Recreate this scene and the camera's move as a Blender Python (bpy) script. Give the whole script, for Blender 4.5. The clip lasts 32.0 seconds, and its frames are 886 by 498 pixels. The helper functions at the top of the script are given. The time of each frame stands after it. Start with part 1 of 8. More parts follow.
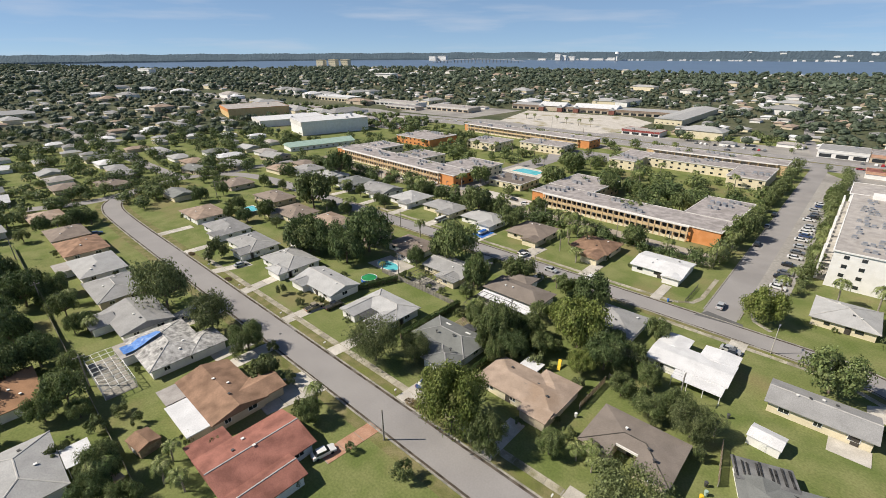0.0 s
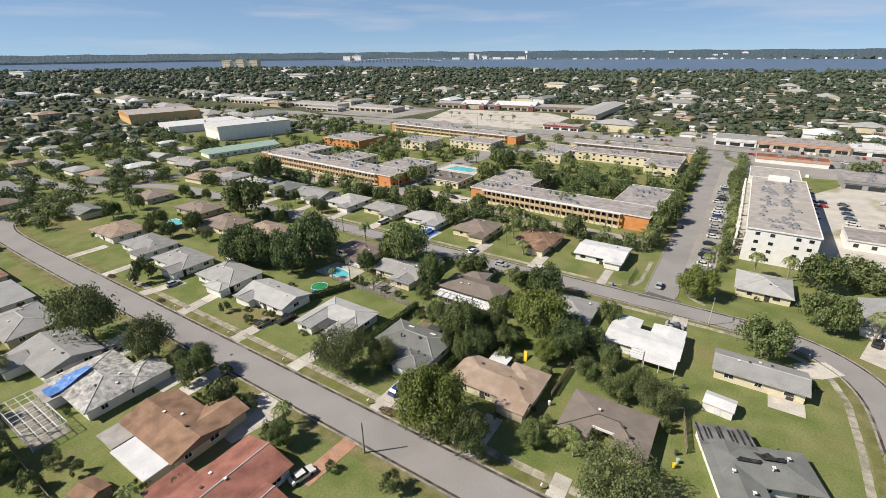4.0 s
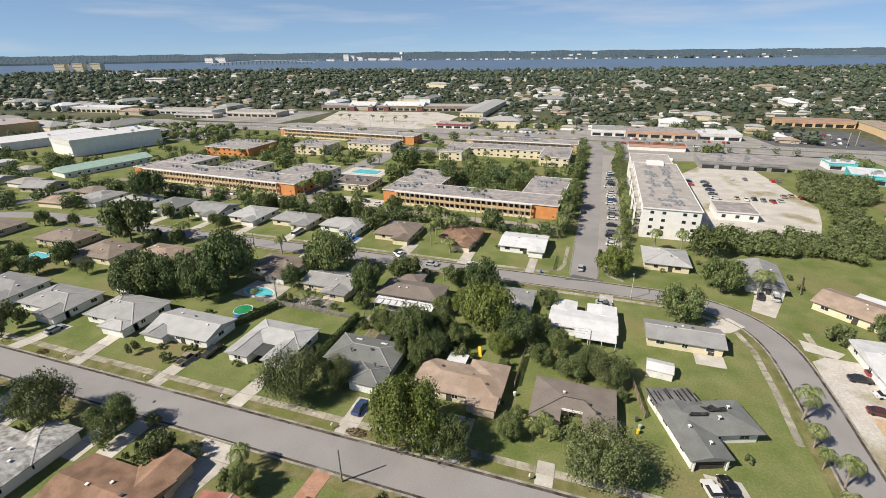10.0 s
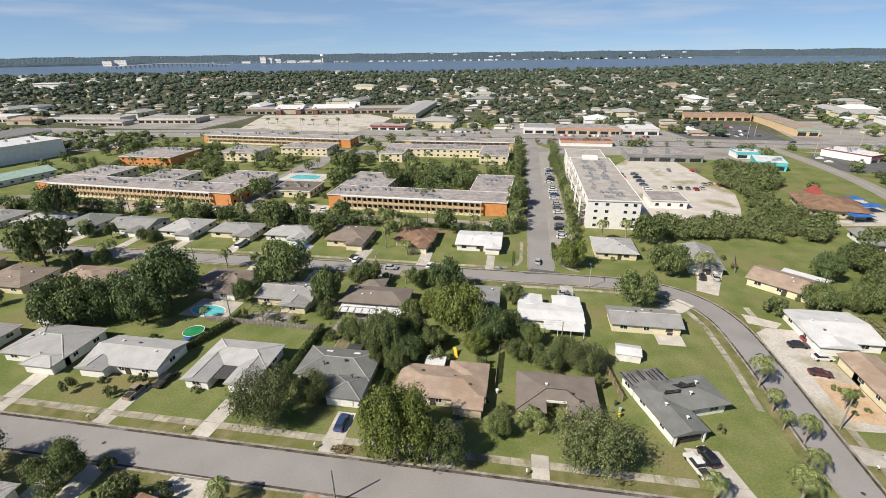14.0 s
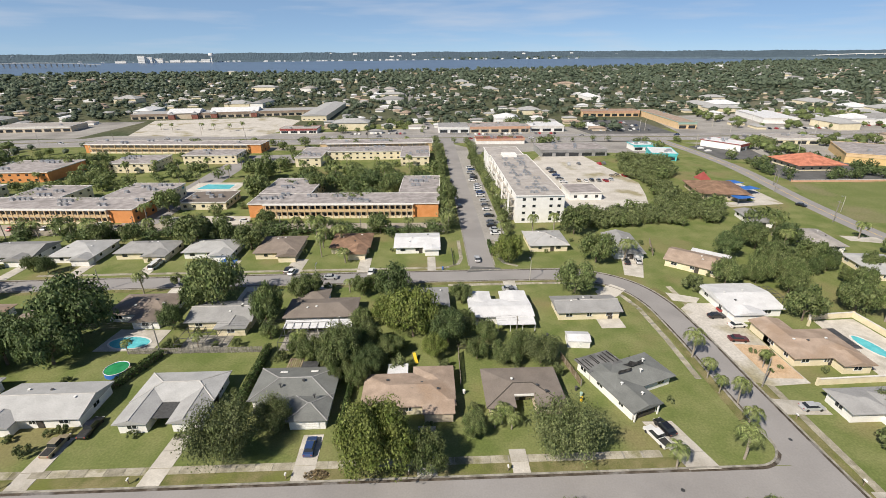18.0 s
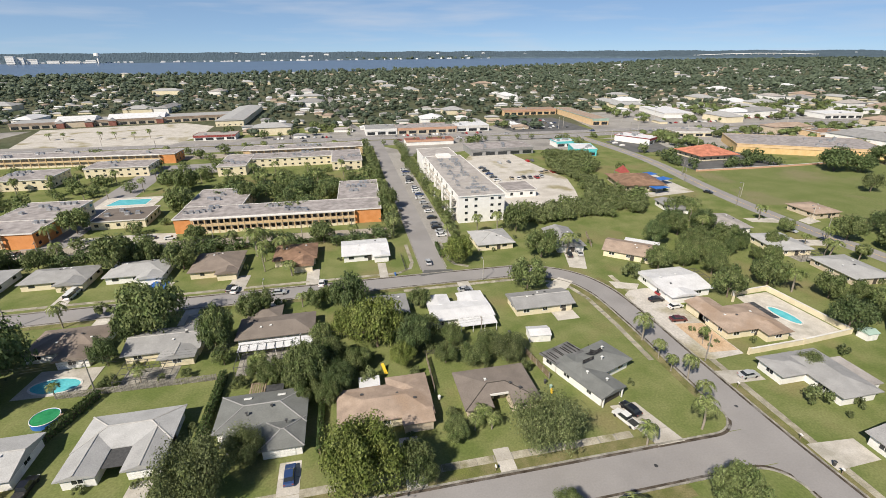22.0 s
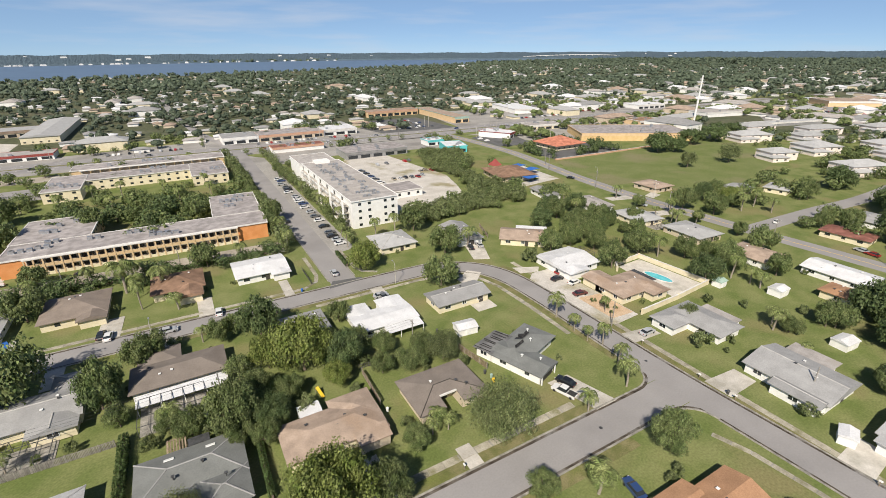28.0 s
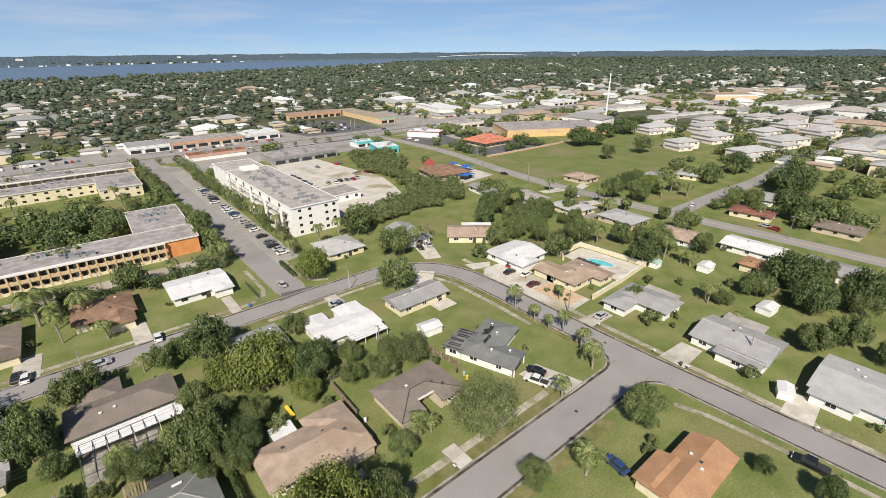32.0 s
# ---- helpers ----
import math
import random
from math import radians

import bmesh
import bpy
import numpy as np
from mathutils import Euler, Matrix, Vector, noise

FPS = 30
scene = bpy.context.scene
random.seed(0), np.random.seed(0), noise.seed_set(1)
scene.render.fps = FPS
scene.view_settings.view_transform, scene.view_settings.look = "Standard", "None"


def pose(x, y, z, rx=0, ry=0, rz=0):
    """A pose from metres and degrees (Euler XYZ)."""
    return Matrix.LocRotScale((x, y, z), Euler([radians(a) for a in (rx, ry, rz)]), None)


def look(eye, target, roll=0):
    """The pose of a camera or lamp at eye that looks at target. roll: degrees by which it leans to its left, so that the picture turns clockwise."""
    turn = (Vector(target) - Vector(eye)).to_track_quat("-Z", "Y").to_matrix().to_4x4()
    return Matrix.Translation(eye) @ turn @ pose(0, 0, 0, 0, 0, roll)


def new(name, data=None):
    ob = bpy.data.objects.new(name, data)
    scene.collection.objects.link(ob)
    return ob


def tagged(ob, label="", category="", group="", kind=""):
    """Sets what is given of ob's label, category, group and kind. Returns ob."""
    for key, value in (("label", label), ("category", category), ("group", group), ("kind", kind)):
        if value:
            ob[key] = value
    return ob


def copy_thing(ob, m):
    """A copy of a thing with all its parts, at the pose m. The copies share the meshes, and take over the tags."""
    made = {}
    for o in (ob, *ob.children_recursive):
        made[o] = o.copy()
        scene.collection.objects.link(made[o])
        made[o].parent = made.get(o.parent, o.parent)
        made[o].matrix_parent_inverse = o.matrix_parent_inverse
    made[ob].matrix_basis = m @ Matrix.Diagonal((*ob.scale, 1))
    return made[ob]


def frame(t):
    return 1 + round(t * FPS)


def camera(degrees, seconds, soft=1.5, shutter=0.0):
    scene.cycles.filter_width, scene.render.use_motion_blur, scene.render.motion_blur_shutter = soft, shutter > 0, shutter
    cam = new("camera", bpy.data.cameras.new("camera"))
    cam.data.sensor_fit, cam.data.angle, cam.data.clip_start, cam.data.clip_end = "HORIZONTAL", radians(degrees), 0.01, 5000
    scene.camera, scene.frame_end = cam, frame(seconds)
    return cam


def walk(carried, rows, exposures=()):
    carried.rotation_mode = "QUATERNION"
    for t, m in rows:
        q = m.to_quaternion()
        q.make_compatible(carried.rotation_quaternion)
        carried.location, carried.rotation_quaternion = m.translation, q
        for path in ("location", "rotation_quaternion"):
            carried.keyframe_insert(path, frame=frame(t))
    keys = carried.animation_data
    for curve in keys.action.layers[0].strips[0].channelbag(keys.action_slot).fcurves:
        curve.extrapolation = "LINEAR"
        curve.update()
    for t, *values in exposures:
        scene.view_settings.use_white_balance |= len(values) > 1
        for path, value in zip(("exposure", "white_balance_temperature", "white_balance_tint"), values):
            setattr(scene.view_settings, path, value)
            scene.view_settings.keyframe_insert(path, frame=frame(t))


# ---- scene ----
# camera and its way: seconds, place, heading (clockwise from +y), tilt down, lean
cam = camera(87.7, 32.0, 0.72)
def heading(t, x, y, z, turn, down, lean):
    a, b = radians(turn), radians(down)
    way = Vector((math.sin(a) * math.cos(b), math.cos(a) * math.cos(b), -math.sin(b)))
    return t, look((x, y, z), Vector((x, y, z)) + way, lean)

walk(cam, [heading(*r) for r in (
    (0.0, 25.39, 7.28, 68.55, -42.61, 23.22, -0.30),
    (0.5, 24.57, 6.76, 68.55, -40.94, 23.27, -0.30),
    (1.0, 23.75, 6.26, 68.54, -39.45, 23.26, -0.31),
    (1.5, 22.92, 5.78, 68.51, -38.66, 23.31, -0.38),
    (2.0, 22.06, 5.27, 68.48, -37.66, 23.30, -0.40),
    (2.5, 21.18, 4.78, 68.45, -36.41, 23.32, -0.40),
    (3.0, 20.29, 4.32, 68.41, -35.04, 23.32, -0.40),
    (3.5, 19.40, 3.90, 68.38, -34.02, 23.32, -0.46),
    (5.5, 15.81, 2.42, 68.24, -29.11, 23.28, -0.41),
    (6.0, 14.86, 2.12, 68.22, -28.22, 23.27, -0.46),
    (6.5, 13.87, 1.84, 68.20, -27.13, 23.28, -0.50),
    (7.0, 12.86, 1.57, 68.18, -25.73, 23.29, -0.52),
    (7.5, 11.81, 1.31, 68.16, -24.46, 23.30, -0.51),
    (8.0, 10.77, 1.05, 68.13, -23.10, 23.34, -0.49),
    (8.5, 9.71, 0.85, 68.09, -21.98, 23.34, -0.53),
    (9.0, 8.65, 0.68, 68.03, -20.81, 23.33, -0.54),
    (9.5, 7.58, 0.52, 67.94, -19.50, 23.32, -0.55),
    (10.0, 6.50, 0.40, 67.82, -18.51, 23.31, -0.60),
    (10.5, 5.40, 0.31, 67.69, -17.30, 23.30, -0.61),
    (11.0, 4.27, 0.22, 67.57, -15.73, 23.28, -0.59),
    (11.5, 3.15, 0.14, 67.46, -14.69, 23.24, -0.66),
    (12.0, 2.07, 0.07, 67.36, -13.83, 23.23, -0.69),
    (12.5, 1.03, 0.03, 67.27, -13.05, 23.24, -0.71),
    (13.0, 0.00, -0.00, 67.20, -12.00, 23.24, -0.70),
    (13.5, -1.05, -0.03, 67.15, -10.69, 23.21, -0.66),
    (14.0, -2.11, -0.06, 67.11, -9.55, 23.20, -0.66),
    (14.5, -3.20, -0.05, 67.06, -8.07, 23.22, -0.60),
    (16.5, -7.64, 0.38, 67.11, -2.59, 23.31, -0.40),
    (17.0, -8.83, 0.48, 67.26, -1.43, 23.34, -0.40),
    (17.5, -10.01, 0.55, 67.44, 0.01, 23.33, -0.38),
    (18.0, -11.18, 0.63, 67.63, 2.03, 23.30, -0.33),
    (18.5, -12.31, 0.75, 67.82, 3.32, 23.31, -0.30),
    (19.0, -13.38, 0.88, 68.00, 4.71, 23.34, -0.29),
    (19.5, -14.38, 1.06, 68.17, 6.00, 23.35, -0.26),
    (20.0, -15.37, 1.28, 68.35, 7.34, 23.32, -0.23),
    (20.5, -16.36, 1.53, 68.50, 8.66, 23.35, -0.22),
    (21.0, -17.33, 1.81, 68.61, 10.06, 23.38, -0.20),
    (21.5, -18.30, 2.15, 68.71, 11.11, 23.39, -0.19),
    (22.0, -19.30, 2.49, 68.78, 11.96, 23.36, -0.26),
    (22.5, -20.34, 2.80, 68.84, 13.05, 23.30, -0.27),
    (23.0, -21.39, 3.15, 68.87, 14.47, 23.25, -0.31),
    (23.5, -22.43, 3.57, 68.89, 15.64, 23.23, -0.35),
    (24.0, -23.47, 4.03, 68.92, 16.71, 23.26, -0.35),
    (24.5, -24.51, 4.51, 68.94, 17.95, 23.25, -0.38),
    (26.5, -28.05, 6.64, 68.67, 23.49, 23.27, -0.38),
    (27.0, -28.89, 7.28, 68.56, 25.09, 23.28, -0.40),
    (27.5, -29.74, 7.94, 68.45, 27.67, 23.25, -0.32),
    (28.0, -30.60, 8.60, 68.33, 29.55, 23.22, -0.30),
    (28.5, -31.43, 9.26, 68.23, 30.54, 23.24, -0.33),
    (29.0, -32.25, 9.92, 68.16, 31.31, 23.25, -0.37),
    (29.5, -33.03, 10.58, 68.12, 32.04, 23.26, -0.43),
    (30.0, -33.76, 11.28, 68.09, 33.46, 23.24, -0.45),
    (30.5, -34.50, 11.99, 68.06, 35.60, 23.24, -0.39),
    (31.0, -35.26, 12.69, 68.01, 37.25, 23.24, -0.36),
    (31.5, -36.06, 13.40, 67.96, 38.24, 23.24, -0.38),
    (32.0, -36.87, 14.12, 67.90, 39.36, 23.23, -0.48),
)], [(0.0, 0.32, 6360, 11.5), (32.0, 0.32, 6360, 11.5)])

# ---- light ----
SUN_AZ, SUN_EL = radians(226.6), radians(43)     # where the sun stands, clockwise from +y
sun_way = Vector((math.sin(SUN_AZ) * math.cos(SUN_EL), math.cos(SUN_AZ) * math.cos(SUN_EL), math.sin(SUN_EL)))
world = bpy.data.worlds.new("sky")
scene.world = world
world.use_nodes = True
nt = world.node_tree
sky = nt.nodes.new("ShaderNodeTexSky")
sky.sky_type = "NISHITA"
sky.sun_disc = False
sky.sun_elevation, sky.sun_rotation = SUN_EL, SUN_AZ
sky.air_density, sky.dust_density, sky.ozone_density = 0.4, 0.0, 5.0
# thin streaks of high cloud over the clear blue
tco = nt.nodes.new("ShaderNodeTexCoord")
cmap = nt.nodes.new("ShaderNodeMapping")
cmap.inputs["Scale"].default_value = (1.5, 1.5, 14)
cnoise = nt.nodes.new("ShaderNodeTexNoise")
cnoise.inputs["Scale"].default_value, cnoise.inputs["Detail"].default_value = 3.0, 5.0
cramp = nt.nodes.new("ShaderNodeValToRGB")
cramp.color_ramp.elements[0].position, cramp.color_ramp.elements[1].position = 0.5, 0.8
cramp.color_ramp.elements[1].color = (0.5, 0.5, 0.5, 1)
cmix = nt.nodes.new("ShaderNodeMixRGB")
cmix.inputs[2].default_value = (5.6, 6.0, 6.6, 1)
nt.links.new(tco.outputs["Generated"], cmap.inputs["Vector"])
nt.links.new(cmap.outputs["Vector"], cnoise.inputs["Vector"])
nt.links.new(cnoise.outputs["Fac"], cramp.inputs["Fac"])
nt.links.new(cramp.outputs["Color"], cmix.inputs[0])
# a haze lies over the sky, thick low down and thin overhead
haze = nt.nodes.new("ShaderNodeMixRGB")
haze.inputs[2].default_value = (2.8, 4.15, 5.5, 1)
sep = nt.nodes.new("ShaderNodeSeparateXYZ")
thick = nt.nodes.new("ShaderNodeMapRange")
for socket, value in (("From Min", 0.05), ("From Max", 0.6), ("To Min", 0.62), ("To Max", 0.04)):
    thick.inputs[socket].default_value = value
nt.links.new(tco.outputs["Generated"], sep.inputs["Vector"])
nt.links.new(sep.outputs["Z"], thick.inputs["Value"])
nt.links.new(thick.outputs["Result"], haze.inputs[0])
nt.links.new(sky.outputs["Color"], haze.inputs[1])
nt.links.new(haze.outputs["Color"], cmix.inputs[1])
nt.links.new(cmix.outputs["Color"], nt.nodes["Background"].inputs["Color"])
nt.nodes["Background"].inputs["Strength"].default_value = 0.088
lamp = bpy.data.lights.new("sun", "SUN")
lamp.energy, lamp.angle, lamp.color = 5.0, radians(0.55), (1.0, 0.91, 0.76)
new("sun", lamp).matrix_world = look(sun_way * 100, (0, 0, 0))

# ---- materials ----
def material(name, c1, c2, scale=1.0, rough=0.85, metal=0.0, fine=8.0, fine_amt=0.25, bump=0.0, spec=0.3, stretch=None, c3=None, island=0.0, obrand=0.0):
    """c1 and c2 mix by a broad noise, a fine noise darkens and lightens; c3 adds blotches."""
    m = bpy.data.materials.new(name)
    m.use_nodes = True
    n, l = m.node_tree.nodes, m.node_tree.links
    b = n["Principled BSDF"]
    b.inputs["Roughness"].default_value, b.inputs["Metallic"].default_value = rough, metal
    b.inputs["Specular IOR Level"].default_value = spec
    g = n.new("ShaderNodeNewGeometry")
    vec = g.outputs["Position"]
    if stretch:
        mp = n.new("ShaderNodeMapping")
        mp.inputs["Scale"].default_value = stretch
        l.new(vec, mp.inputs["Vector"])
        vec = mp.outputs["Vector"]
    a = n.new("ShaderNodeTexNoise")
    a.inputs["Scale"].default_value, a.inputs["Detail"].default_value = scale, 6
    f = n.new("ShaderNodeTexNoise")
    f.inputs["Scale"].default_value, f.inputs["Detail"].default_value = scale * fine, 4
    l.new(vec, a.inputs["Vector"]), l.new(vec, f.inputs["Vector"])
    r = n.new("ShaderNodeValToRGB")
    r.color_ramp.elements[0].position, r.color_ramp.elements[1].position = 0.35, 0.65
    r.color_ramp.elements[0].color, r.color_ramp.elements[1].color = (*c1, 1), (*c2, 1)
    l.new(a.outputs["Fac"], r.inputs["Fac"])
    col = r.outputs["Color"]
    if c3:
        v = n.new("ShaderNodeTexNoise")
        v.inputs["Scale"].default_value, v.inputs["Detail"].default_value = scale * 0.37, 8
        l.new(vec, v.inputs["Vector"])
        rr = n.new("ShaderNodeValToRGB")
        rr.color_ramp.elements[0].position, rr.color_ramp.elements[1].position = 0.54, 0.66
        l.new(v.outputs["Fac"], rr.inputs["Fac"])
        x = n.new("ShaderNodeMixRGB")
        l.new(rr.outputs["Color"], x.inputs[0]), l.new(col, x.inputs[1])
        x.inputs[2].default_value = (*c3, 1)
        col = x.outputs["Color"]
    hsv = n.new("ShaderNodeHueSaturation")
    mr = n.new("ShaderNodeMapRange")
    mr.inputs["From Min"].default_value, mr.inputs["From Max"].default_value = 0.25, 0.75
    mr.inputs["To Min"].default_value, mr.inputs["To Max"].default_value = 1 - fine_amt, 1 + fine_amt
    l.new(f.outputs["Fac"], mr.inputs["Value"])
    val = mr.outputs["Result"]
    for amount, node, socket in ((island, g, "Random Per Island"), (obrand, None, "Random")):
        if amount:
            src = node or n.new("ShaderNodeObjectInfo")
            m2 = n.new("ShaderNodeMapRange")
            m2.inputs["To Min"].default_value, m2.inputs["To Max"].default_value = 1 - amount, 1 + amount
            l.new(src.outputs[socket], m2.inputs["Value"])
            mul = n.new("ShaderNodeMath")
            mul.operation = "MULTIPLY"
            l.new(val, mul.inputs[0]), l.new(m2.outputs["Result"], mul.inputs[1])
            val = mul.outputs["Value"]
    l.new(val, hsv.inputs["Value"]), l.new(col, hsv.inputs["Color"])
    l.new(hsv.outputs["Color"], b.inputs["Base Color"])
    if bump:
        bp = n.new("ShaderNodeBump")
        bp.inputs["Strength"].default_value, bp.inputs["Distance"].default_value = bump, 0.05
        l.new(f.outputs["Fac"], bp.inputs["Height"]), l.new(bp.outputs["Normal"], b.inputs["Normal"])
    return m

def leafy(name, c1, c2, island=0.45):
    c1, c2 = ((r * 0.98, g * 1.04, b * 1.2) for r, g, b in (c1, c2))
    m = material(name, c1, c2, 0.5, 0.6, fine=6, fine_amt=0.3, spec=0.25, island=island, obrand=0.15)
    n, l = m.node_tree.nodes, m.node_tree.links
    b = n["Principled BSDF"]
    t = n.new("ShaderNodeBsdfTranslucent")
    x = n.new("ShaderNodeMixShader")
    x.inputs[0].default_value = 0.25
    l.new(b.inputs["Base Color"].links[0].from_socket, t.inputs["Color"])
    l.new(b.outputs[0], x.inputs[1]), l.new(t.outputs[0], x.inputs[2])
    l.new(x.outputs[0], n["Material Output"].inputs[0])
    return m

def roofing(name, c, streak=0.3, rough=0.9, vary=0.12, c3=None):
    lo = tuple(v * (1 - streak) for v in c)
    hi = tuple(min(v * (1 + streak * 0.6), 1) for v in c)
    return material(name, lo, hi, 0.35, rough, fine=14, fine_amt=0.16, bump=0.4, spec=0.15, obrand=vary, c3=c3)

